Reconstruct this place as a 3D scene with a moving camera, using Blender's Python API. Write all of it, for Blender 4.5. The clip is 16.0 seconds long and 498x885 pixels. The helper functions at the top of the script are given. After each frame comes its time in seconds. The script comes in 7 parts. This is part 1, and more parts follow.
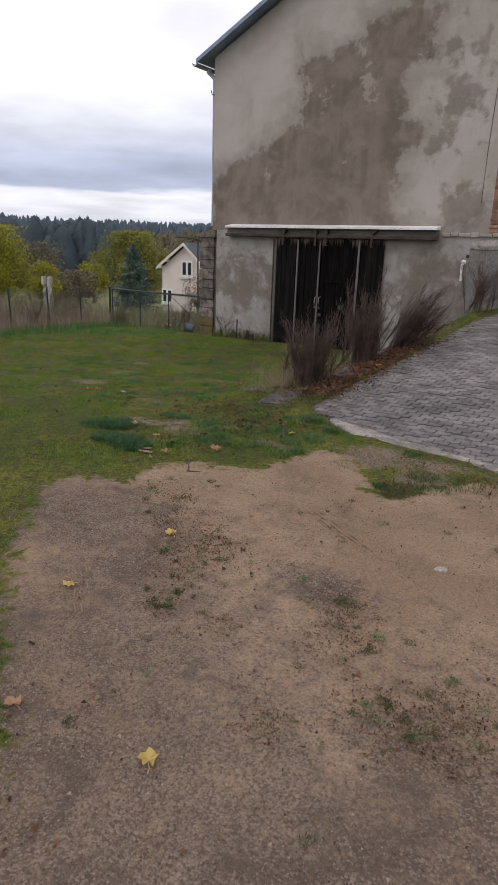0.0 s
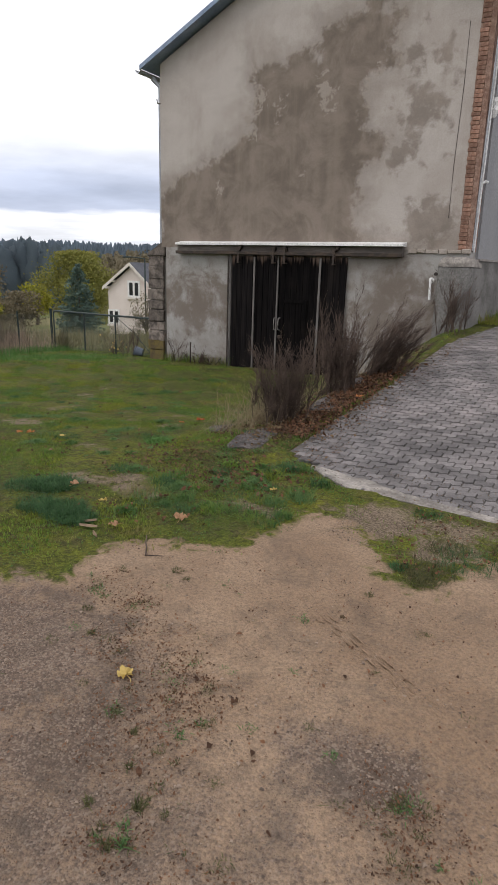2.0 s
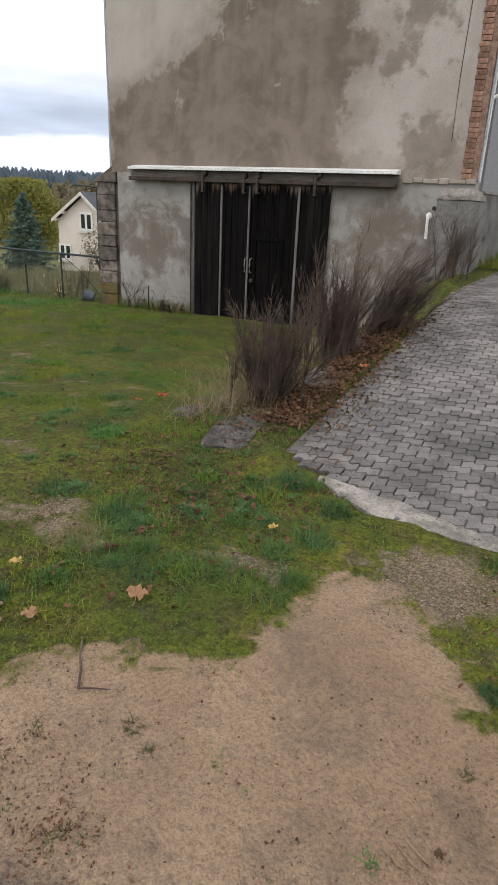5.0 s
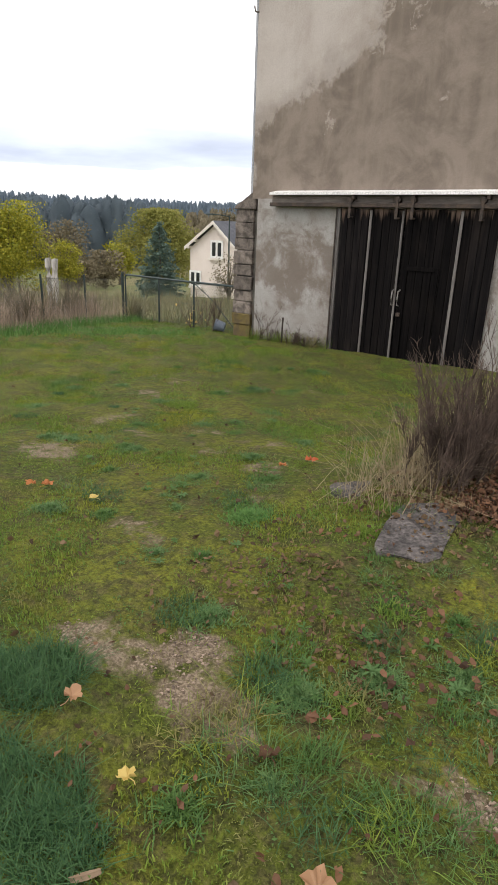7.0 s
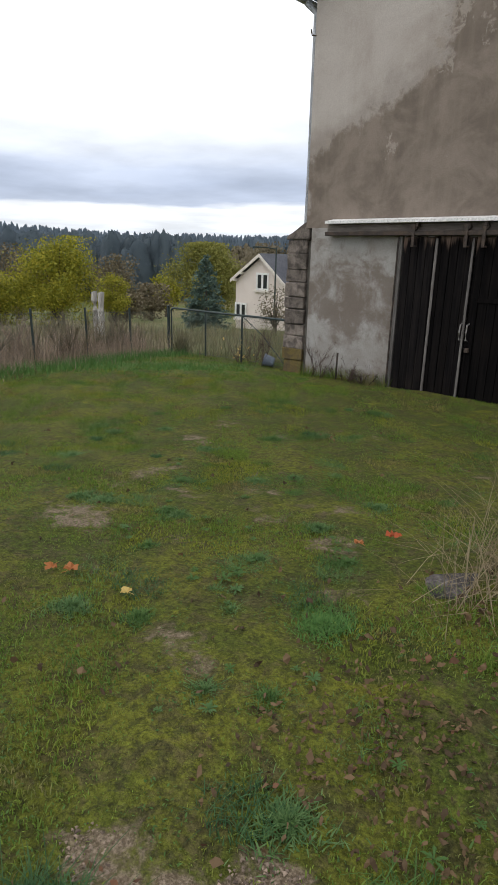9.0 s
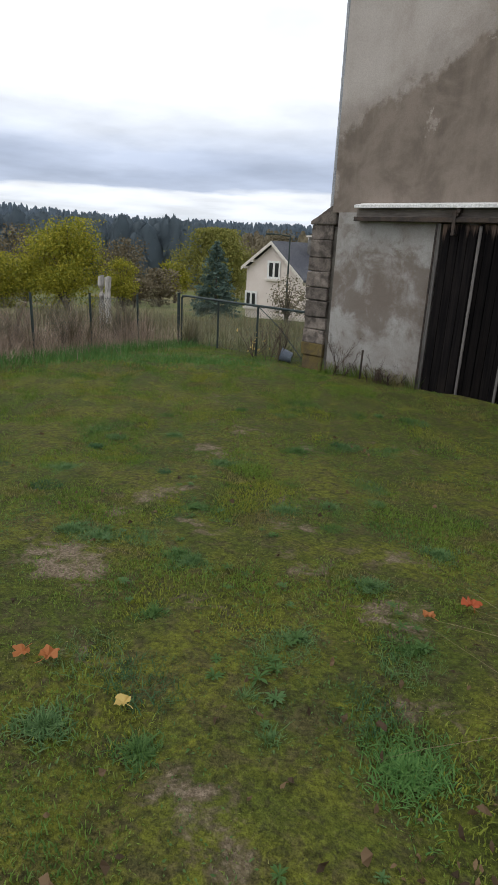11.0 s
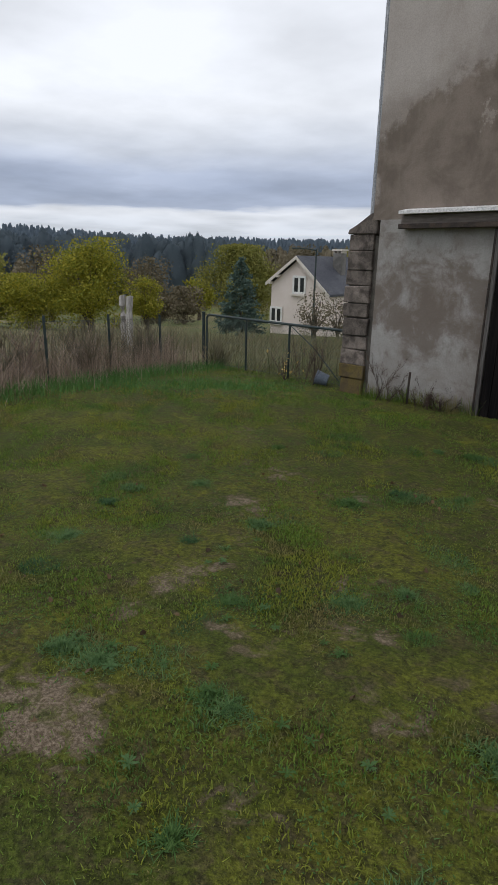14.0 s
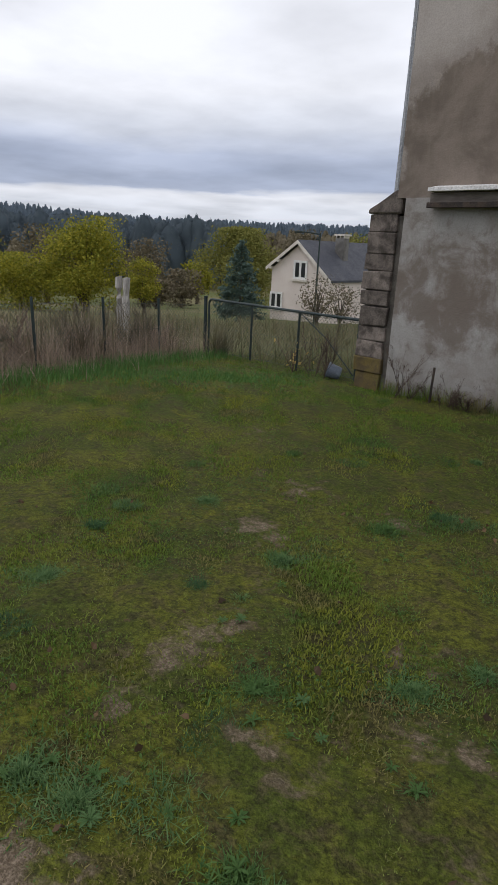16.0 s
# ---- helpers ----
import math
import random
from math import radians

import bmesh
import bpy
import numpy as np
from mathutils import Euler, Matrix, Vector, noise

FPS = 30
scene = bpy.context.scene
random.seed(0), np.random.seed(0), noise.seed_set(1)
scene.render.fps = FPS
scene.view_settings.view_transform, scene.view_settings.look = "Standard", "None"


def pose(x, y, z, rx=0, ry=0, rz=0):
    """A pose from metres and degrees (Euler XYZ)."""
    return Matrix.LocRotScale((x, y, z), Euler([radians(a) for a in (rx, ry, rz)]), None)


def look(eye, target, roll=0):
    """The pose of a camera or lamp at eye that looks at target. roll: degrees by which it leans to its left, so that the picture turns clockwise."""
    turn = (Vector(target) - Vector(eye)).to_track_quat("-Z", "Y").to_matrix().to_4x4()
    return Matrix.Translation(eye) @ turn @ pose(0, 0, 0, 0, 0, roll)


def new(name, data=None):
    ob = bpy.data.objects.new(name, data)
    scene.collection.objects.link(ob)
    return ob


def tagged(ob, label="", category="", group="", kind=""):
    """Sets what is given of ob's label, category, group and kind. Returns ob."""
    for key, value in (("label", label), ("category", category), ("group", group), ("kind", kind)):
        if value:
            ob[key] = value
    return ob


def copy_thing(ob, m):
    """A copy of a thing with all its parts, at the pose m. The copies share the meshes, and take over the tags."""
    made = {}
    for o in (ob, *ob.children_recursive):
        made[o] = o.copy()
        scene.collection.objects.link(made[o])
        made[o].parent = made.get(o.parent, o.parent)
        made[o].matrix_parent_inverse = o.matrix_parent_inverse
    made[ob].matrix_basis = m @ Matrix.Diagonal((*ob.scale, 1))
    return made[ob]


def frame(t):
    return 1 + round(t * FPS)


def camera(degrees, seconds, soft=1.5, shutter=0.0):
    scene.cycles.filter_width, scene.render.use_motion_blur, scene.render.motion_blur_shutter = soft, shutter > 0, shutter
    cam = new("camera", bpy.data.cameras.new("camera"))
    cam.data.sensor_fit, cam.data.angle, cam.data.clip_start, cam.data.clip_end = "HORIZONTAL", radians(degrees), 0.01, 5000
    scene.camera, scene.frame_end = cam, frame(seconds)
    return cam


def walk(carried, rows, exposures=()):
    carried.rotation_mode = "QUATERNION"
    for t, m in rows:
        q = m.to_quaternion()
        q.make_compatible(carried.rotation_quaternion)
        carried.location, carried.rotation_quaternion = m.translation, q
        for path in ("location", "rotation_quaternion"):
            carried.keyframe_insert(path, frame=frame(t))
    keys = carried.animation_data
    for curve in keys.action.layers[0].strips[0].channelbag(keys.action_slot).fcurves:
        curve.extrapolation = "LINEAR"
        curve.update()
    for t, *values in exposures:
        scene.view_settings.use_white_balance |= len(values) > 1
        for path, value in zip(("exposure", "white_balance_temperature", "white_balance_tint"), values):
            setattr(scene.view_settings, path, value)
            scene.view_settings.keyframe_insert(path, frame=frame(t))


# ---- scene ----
cam = camera(44.6, 16.0)
PATH = [
    (0, (0.057, 0.829, 1.672), (-1.028, 2.392, 1.057), 1.9),
    (0.5, (-0.15, 1.053, 1.646), (-1.231, 2.606, 0.998), 1.5),
    (1, (-0.32, 1.22, 1.623), (-1.171, 2.893, 0.933), 2.9),
    (1.5, (-0.482, 1.374, 1.641), (-1.244, 3.072, 0.909), 2.8),
    (2, (-0.638, 1.596, 1.627), (-1.6, 3.26, 1.075), 1.7),
    (2.5, (-0.739, 1.774, 1.622), (-1.658, 3.462, 1.069), 1.9),
    (3, (-0.912, 1.959, 1.598), (-1.682, 3.71, 1.011), 2.7),
    (3.2, (-0.94, 2.048, 1.596), (-1.675, 3.787, 0.936), 1.8),
    (5.3, (-1.544, 2.811, 1.595), (-2.404, 4.457, 0.853), 3.2),
    (5.5, (-1.619, 2.883, 1.579), (-2.614, 4.488, 0.921), 2.5),
    (6, (-1.809, 3.105, 1.565), (-2.938, 4.587, 0.837), 1.1),
    (6.5, (-2.056, 3.274, 1.539), (-3.12, 4.798, 0.803), 2.8),
    (7, (-2.203, 3.396, 1.568), (-3.346, 4.893, 0.894), 2.0),
    (7.5, (-2.319, 3.573, 1.558), (-3.661, 4.955, 1.019), 1.0),
    (8, (-2.451, 3.703, 1.524), (-3.684, 5.134, 0.867), 0.2),
    (8.5, (-2.64, 3.783, 1.543), (-3.836, 5.266, 0.937), 2.5),
    (9, (-2.777, 3.895, 1.534), (-4.047, 5.325, 0.949), 1.4),
    (9.2, (-2.86, 3.995, 1.508), (-4.182, 5.383, 0.937), 0.7),
    (11.3, (-3.495, 4.435, 1.493), (-4.764, 5.85, 0.87), 3.0),
    (11.5, (-3.538, 4.475, 1.493), (-4.807, 5.902, 0.9), 2.7),
    (12, (-3.638, 4.588, 1.482), (-4.921, 5.993, 0.865), 2.2),
    (12.5, (-3.795, 4.649, 1.508), (-4.945, 6.169, 0.901), 4.4),
    (13, (-3.893, 4.742, 1.522), (-5.114, 6.206, 0.918), 2.8),
    (13.5, (-4.023, 4.895, 1.496), (-5.409, 6.238, 0.97), 1.1),
    (14, (-4.16, 5.009, 1.46), (-5.504, 6.373, 0.882), 1.4),
    (14.5, (-4.332, 5.059, 1.474), (-5.612, 6.488, 0.908), 3.5),
    (15, (-4.467, 5.167, 1.46), (-5.73, 6.572, 0.805), 1.5),
    (15.5, (-4.629, 5.334, 1.424), (-6.002, 6.686, 0.888), 1.5),
    (16, (-4.789, 5.439, 1.403), (-6.11, 6.805, 0.78), 2.6),
]
walk(cam, [(t, look(eye, target, roll)) for t, eye, target, roll in PATH], [(0.0, -0.18, 6500, 15), (0.6, -0.26, 6500, 15), (1.5, 0.15, 6600, 10), (2.5, 0.0, 6550, 14), (3.2, 0.05, 6500, 13), (5.5, 0.25, 6700, 9), (6.0, 0.24, 6750, 10), (6.5, 0.50, 6800, 10), (7.0, 0.58, 6850, 11), (7.5, 0.12, 6700, 10), (8.0, -0.05, 6650, 9), (9.0, 0.05, 6500, 9), (11.5, -0.08, 6400, 9), (12.5, -0.03, 6450, 9), (13.0, -0.12, 6400, 9), (14.0, -0.45, 6300, 10), (15.0, -0.20, 6450, 11), (15.5, -0.42, 6350, 11), (16.0, -0.42, 6350, 12)])

# ---------------- world, sun ----------------
def make_world():
    w = bpy.data.worlds.new("sky")
    scene.world = w
    w.use_nodes = True
    nt = w.node_tree
    nt.nodes.clear()
    N = nt.nodes.new
    L = nt.links.new
    out, bg = N("ShaderNodeOutputWorld"), N("ShaderNodeBackground")
    sky = N("ShaderNodeTexSky")
    sky.sky_type, sky.sun_disc = "NISHITA", False
    sky.sun_elevation, sky.sun_rotation = radians(38), radians(215)
    tc = N("ShaderNodeTexCoord")
    sep = N("ShaderNodeSeparateXYZ")
    L(tc.outputs["Generated"], sep.inputs[0])
    # cloud sheet: directions projected on a flat layer overhead
    zz = N("ShaderNodeMath"); zz.operation = "MAXIMUM"; zz.inputs[1].default_value = 0.0
    L(sep.outputs[2], zz.inputs[0])
    za = N("ShaderNodeMath"); za.operation = "ADD"; za.inputs[1].default_value = 0.09
    L(zz.outputs[0], za.inputs[0])
    dx = N("ShaderNodeMath"); dx.operation = "DIVIDE"
    dy = N("ShaderNodeMath"); dy.operation = "DIVIDE"
    L(sep.outputs[0], dx.inputs[0]); L(za.outputs[0], dx.inputs[1])
    L(sep.outputs[1], dy.inputs[0]); L(za.outputs[0], dy.inputs[1])
    com = N("ShaderNodeCombineXYZ")
    L(dx.outputs[0], com.inputs[0]); L(dy.outputs[0], com.inputs[1])
    n1 = N("ShaderNodeTexNoise"); n1.inputs["Scale"].default_value = 0.55; n1.inputs["Detail"].default_value = 7; n1.inputs["Roughness"].default_value = 0.5
    n1.inputs["Distortion"].default_value = 0.3
    L(com.outputs[0], n1.inputs["Vector"])
    # height bands of the overcast, broken by the noise
    off = N("ShaderNodeMath"); off.operation = "MULTIPLY_ADD"; off.inputs[1].default_value = 0.08; off.inputs[2].default_value = -0.04
    L(n1.outputs[0], off.inputs[0])
    el = N("ShaderNodeMath"); el.operation = "ADD"
    L(sep.outputs[2], el.inputs[0]); L(off.outputs[0], el.inputs[1])
    ramp = N("ShaderNodeValToRGB")
    r = ramp.color_ramp
    r.elements[0].position, r.elements[0].color = 0.0, (0.80, 0.86, 0.95, 1)
    r.elements[1].position, r.elements[1].color = 1.0, (1.20, 1.21, 1.25, 1)
    for p, c in ((0.045, (0.98, 1.02, 1.10, 1)), (0.068, (1.10, 1.12, 1.18, 1)), (0.078, (0.58, 0.65, 0.82, 1)), (0.095, (0.53, 0.60, 0.77, 1)), (0.125, (0.66, 0.73, 0.90, 1)), (0.160, (0.98, 1.02, 1.11, 1)), (0.20, (1.26, 1.28, 1.33, 1))):
        e = r.elements.new(p); e.color = c
    L(el.outputs[0], ramp.inputs[0])
    # soft grey texture in the upper sheet
    n2 = N("ShaderNodeTexNoise"); n2.inputs["Scale"].default_value = 1.1; n2.inputs["Detail"].default_value = 6
    L(com.outputs[0], n2.inputs["Vector"])
    mr = N("ShaderNodeMapRange"); mr.inputs[1].default_value = 0.35; mr.inputs[2].default_value = 0.62; mr.inputs[3].default_value = 0.88; mr.inputs[4].default_value = 1.14
    L(n2.outputs[0], mr.inputs[0])
    mul = N("ShaderNodeVectorMath"); mul.operation = "SCALE"
    L(ramp.outputs[0], mul.inputs[0]); L(mr.outputs[0], mul.inputs["Scale"])
    sk = N("ShaderNodeVectorMath"); sk.operation = "SCALE"; sk.inputs["Scale"].default_value = 0.10
    L(sky.outputs[0], sk.inputs[0])
    mix = N("ShaderNodeMix"); mix.data_type = "RGBA"; mix.inputs[0].default_value = 0.90
    L(sk.outputs[0], mix.inputs[6]); L(mul.outputs[0], mix.inputs[7])
    L(mix.outputs[2], bg.inputs[0])
    bg.inputs[1].default_value = 1.0
    L(bg.outputs[0], out.inputs[0])


make_world()
sun = new("sun", bpy.data.lights.new("sun", "SUN"))
sun.data.energy, sun.data.angle, sun.data.color = 0.7, radians(25), (1.0, 0.98, 0.96)
sun.matrix_world = look((0, 0, 30), (9, 16, 0))


# ---------------- materials ----------------
def nodes_of(name):
    m = bpy.data.materials.new(name)
    m.use_nodes = True
    nt = m.node_tree
    return m, nt, nt.nodes["Principled BSDF"]


def noise_node(nt, scale, detail=4, rough=0.55, dist=0.0, coord="Object", stretch=None):
    tc = nt.nodes.new("ShaderNodeNewGeometry" if coord == "Position" else "ShaderNodeTexCoord")
    n = nt.nodes.new("ShaderNodeTexNoise")
    n.inputs["Scale"].default_value, n.inputs["Detail"].default_value = scale, detail
    n.inputs["Roughness"].default_value, n.inputs["Distortion"].default_value = rough, dist
    src = tc.outputs[coord]
    if stretch:
        mp = nt.nodes.new("ShaderNodeMapping")
        mp.inputs["Scale"].default_value = stretch
        nt.links.new(src, mp.inputs[0])
        src = mp.outputs[0]
    nt.links.new(src, n.inputs["Vector"])
    return n.outputs[0]


def remap(nt, src, a, b, lo=0.0, hi=1.0):
    n = nt.nodes.new("ShaderNodeMapRange")
    n.interpolation_type = "SMOOTHSTEP"
    for i, v in enumerate((a, b, lo, hi)):
        n.inputs[i + 1].default_value = v
    nt.links.new(src, n.inputs[0])
    return n.outputs[0]


def maths(nt, op, a, b=None):
    n = nt.nodes.new("ShaderNodeMath")
    n.operation = op
    for i, v in enumerate((a, b)):
        if v is None:
            continue
        if isinstance(v, (int, float)):
            n.inputs[i].default_value = v
        else:
            nt.links.new(v, n.inputs[i])
    return n.outputs[0]


def blend(nt, fac, a, b, mode="MIX"):
    n = nt.nodes.new("ShaderNodeMix")
    n.data_type, n.blend_type = "RGBA", mode
    for i, v in ((0, fac), (6, a), (7, b)):
        if isinstance(v, tuple):
            n.inputs[i].default_value = (*v, 1)
        elif isinstance(v, (int, float)):
            n.inputs[i].default_value = v
        else:
            nt.links.new(v, n.inputs[i])
    return n.outputs[2]


def bump(nt, bsdf, height, strength, dist=0.01, prev=None):
    n = nt.nodes.new("ShaderNodeBump")
    n.inputs["Strength"].default_value, n.inputs["Distance"].default_value = strength, dist
    nt.links.new(height, n.inputs["Height"])
    if prev:
        nt.links.new(prev, n.inputs["Normal"])
    nt.links.new(n.outputs[0], bsdf.inputs["Normal"])
    return n.outputs[0]


def surface(name, c1, c2, scale=3.0, fine=40.0, rough=0.85, relief=0.4, metal=0.0, vary=0.0, stretch=None, spec=0.3, dist=0.006, grain=0.28):
    """Two colours mixed at a large scale, shaded at a fine one, with relief and a shift per object."""
    m, nt, b = nodes_of(name)
    big = remap(nt, noise_node(nt, scale, 6, 0.6, 0.4, stretch=stretch), 0.35, 0.65)
    small = noise_node(nt, fine, 5, 0.65, stretch=stretch)
    col = blend(nt, big, c1, c2)
    shade = remap(nt, small, 0.25, 0.75, 1 - grain, 1 + grain)
    v = nt.nodes.new("ShaderNodeVectorMath")
    v.operation = "SCALE"
    nt.links.new(col, v.inputs[0])
    if vary:
        oi = nt.nodes.new("ShaderNodeObjectInfo")
        shade = maths(nt, "MULTIPLY", shade, remap(nt, oi.outputs["Random"], 0, 1, 1 - vary, 1 + vary))
    nt.links.new(shade, v.inputs["Scale"])
    nt.links.new(v.outputs[0], b.inputs["Base Color"])
    nt.links.new(remap(nt, small, 0.2, 0.8, min(1, rough + 0.1), max(0.05, rough - 0.1)), b.inputs["Roughness"])
    b.inputs["Metallic"].default_value = metal
    b.inputs["Specular IOR Level"].default_value = spec
    if relief:
        bump(nt, b, small, relief, dist)
    return m


def leafy(name, c1, c2, c3=None, rough=0.6, through_light=0.25):
    """Foliage whose leaves and blades differ one by one."""
    m, nt, b = nodes_of(name)
    g = nt.nodes.new("ShaderNodeNewGeometry")
    rnd = g.outputs["Random Per Island"]
    col = blend(nt, rnd, c1, c2)
    if c3:
        col = blend(nt, remap(nt, noise_node(nt, 0.9, 4, 0.6, 0.5), 0.45, 0.62), col, c3)
    nt.links.new(col, b.inputs["Base Color"])
    b.inputs["Roughness"].default_value = rough
    b.inputs["Specular IOR Level"].default_value = 0.2
    if through_light:
        tr = nt.nodes.new("ShaderNodeBsdfTranslucent")
        nt.links.new(col, tr.inputs[0])
        mx = nt.nodes.new("ShaderNodeMixShader")
        mx.inputs[0].default_value = through_light
        nt.links.new(b.outputs[0], mx.inputs[1])
        nt.links.new(tr.outputs[0], mx.inputs[2])
        nt.links.new(mx.outputs[0], nt.nodes["Material Output"].inputs[0])
    return m


# ---------------- the lie of the land ----------------
def smooth(v, a, b):
    s = np.clip((np.asarray(v, float) - a) / (b - a), 0, 1)
    return s * s * (3 - 2 * s)


_u = np.arange(-60, 1400, 0.25)
_z = np.interp(_u, (-60, 6, 7, 8, 9, 10, 11, 14.3, 16.5, 18.3, 22, 30, 45, 56, 75, 105, 150, 230, 330, 450, 700, 1400),
               (0.19, 0.19, 0.11, 0.02, -0.08, -0.18, -0.25, -0.34, -0.45, -0.6, -0.95, -1.7, -3.3, -4.2, -6.0, -8.0, -8.0, -4.0, 1.0, 7.0, 14.0, 14.0))
_k = np.exp(-np.linspace(-2, 2, 9) ** 2)
_z = np.convolve(np.pad(_z, 4, mode="edge"), _k / _k.sum(), mode="valid")


def drive_z(y):
    return np.interp(y, (-5, 5.2, 5.8, 7.4, 9.5, 11.6, 14, 17, 26, 60), (0.19, 0.18, 0.20, 0.34, 0.53, 0.73, 0.86, 0.94, 1.02, 1.1))


def ground_z(x, y):
    x, y = np.asarray(x, float), np.asarray(y, float)
    z = np.interp(-0.6 * x + 0.8 * y, _u, _z)
    bank = smooth(x, -4.3, -2.75) * smooth(y, 4.6, 5.8)
    bank = bank * smooth(-x, -80, -30)
    near = smooth(np.hypot(x + 4, y - 6), 60, 20)
    z = z + (drive_z(y) - z) * bank * near
    # the wood climbs higher to the west
    left = smooth(-(0.72 * x + 0.69 * y), 40, 260)
    return z + 9.0 * left * smooth(-0.7 * x + 0.72 * y, 120, 260)


def front_edge(x):
    """The drive's kerb towards the sand."""
    return np.interp(x, (-2.8, -2.4, -2.1, -1.6, -1.15, -0.8, 1.0, 6.0), (5.90, 5.62, 5.42, 5.36, 5.31, 5.25, 5.15, 4.9))


def drive_left(y):
    """The paving's edge towards the barn."""
    return np.interp(y, (5, 10.8, 12.2, 14, 18, 26), (-2.72, -2.63, -2.38, -2.12, -1.62, -0.75))


# ---------------- mesh helpers ----------------
def part(name, bm, material, parent=None, label=""):
    me = bpy.data.meshes.new(name)
    bmesh.ops.recalc_face_normals(bm, faces=bm.faces)
    bm.to_mesh(me)
    bm.free()
    me.materials.append(material)
    ob = new(name, me)
    if parent:
        ob.parent = parent
    if label:
        ob["label"] = label
    return ob


def mesh_np(name, verts, faces, material, parent=None, flat=True):
    """A mesh from arrays: verts (n, 3), faces (m, 3 or 4)."""
    verts, faces = np.ascontiguousarray(verts, dtype=np.float32), np.ascontiguousarray(faces, dtype=np.int32)
    me = bpy.data.meshes.new(name)
    me.vertices.add(len(verts))
    me.vertices.foreach_set("co", verts.ravel())
    k = faces.shape[1]
    me.loops.add(faces.size)
    me.loops.foreach_set("vertex_index", faces.ravel())
    me.polygons.add(len(faces))
    me.polygons.foreach_set("loop_start", np.arange(0, faces.size, k, dtype=np.int32))
    me.polygons.foreach_set("loop_total", np.full(len(faces), k, dtype=np.int32))
    me.polygons.foreach_set("use_smooth", np.full(len(faces), not flat, dtype=bool))
    me.update(calc_edges=True)
    me.materials.append(material)
    ob = new(name, me)
    if parent:
        ob.parent = parent
    return ob


def empty(name, m=None):
    ob = new(name)
    ob.empty_display_size = 0.1
    if m is not None:
        ob.matrix_world = m
    return ob


def add_box(bm, x0, x1, y0, y1, z0, z1, bevel=0.0, jitter=0.0, rng=random):
    vs = [bm.verts.new((x + rng.uniform(-jitter, jitter), y + rng.uniform(-jitter, jitter), z + rng.uniform(-jitter, jitter)))
          for z in (z0, z1) for y in (y0, y1) for x in (x0, x1)]
    fs = [bm.faces.new([vs[i] for i in f]) for f in ((0, 2, 3, 1), (4, 5, 7, 6), (0, 1, 5, 4), (2, 6, 7, 3), (0, 4, 6, 2), (1, 3, 7, 5))]
    if bevel:
        es = list({e for f in fs for e in f.edges})
        bmesh.ops.bevel(bm, geom=es, offset=bevel, segments=1, affect="EDGES", profile=0.7)
    return bm


def box(x0, x1, y0, y1, z0, z1, bevel=0.0, jitter=0.0):
    return add_box(bmesh.new(), x0, x1, y0, y1, z0, z1, bevel, jitter)


def add_prism(bm, pts, axis, a, b):
    """A polygon drawn in the two other axes, thick from a to b along axis."""
    def at(p, v):
        return {"x": (v, p[0], p[1]), "y": (p[0], v, p[1]), "z": (p[0], p[1], v)}[axis]
    lo = [bm.verts.new(at(p, a)) for p in pts]
    hi = [bm.verts.new(at(p, b)) for p in pts]
    bm.faces.new(lo)
    bm.faces.new(hi[::-1])
    for i in range(len(pts)):
        j = (i + 1) % len(pts)
        bm.faces.new((lo[i], hi[i], hi[j], lo[j]))
    return bm


def add_tube(bm, pts, radii, sides=8, cap=True):
    rings = []
    for i, p in enumerate(pts):
        p = Vector(p)
        d = (Vector(pts[min(i + 1, len(pts) - 1)]) - Vector(pts[max(i - 1, 0)])).normalized()
        q = d.to_track_quat("Z", "Y")
        r = radii[i] if hasattr(radii, "__len__") else radii
        rings.append([bm.verts.new(p + q @ Vector((r * math.cos(2 * math.pi * k / sides), r * math.sin(2 * math.pi * k / sides), 0))) for k in range(sides)])
    for a, b in zip(rings, rings[1:]):
        for k in range(sides):
            bm.faces.new((a[k], a[(k + 1) % sides], b[(k + 1) % sides], b[k]))
    if cap:
        bm.faces.new(rings[0][::-1])
        bm.faces.new(rings[-1])
    return bm


def tube(pts, radii, sides=8):
    return add_tube(bmesh.new(), pts, radii, sides)


def tubes_np(lines, radii, sides=3):
    """Many thin tapered twigs at once. lines: (n, k, 3); radii: (n, k)."""
    lines, radii = np.asarray(lines, float), np.asarray(radii, float)
    n, k, _ = lines.shape
    d = np.gradient(lines, axis=1)
    d /= np.linalg.norm(d, axis=2, keepdims=True) + 1e-9
    ref = np.where(np.abs(d[..., 2:3]) > 0.9, np.array([1.0, 0, 0]), np.array([0, 0, 1.0]))
    a = np.cross(d, ref)
    a /= np.linalg.norm(a, axis=2, keepdims=True) + 1e-9
    b = np.cross(d, a)
    ang = 2 * np.pi * np.arange(sides) / sides
    ring = lines[:, :, None] + radii[:, :, None, None] * (np.cos(ang)[:, None] * a[:, :, None] + np.sin(ang)[:, None] * b[:, :, None])
    v = ring.reshape(-1, 3)
    base = (np.arange(n)[:, None, None] * k + np.arange(k - 1)[None, :, None]) * sides
    s = np.arange(sides)[None, None]
    t = (s + 1) % sides
    f = np.stack([base + s, base + t, base + sides + t, base + sides + s], -1).reshape(-1, 4)
    return v, f


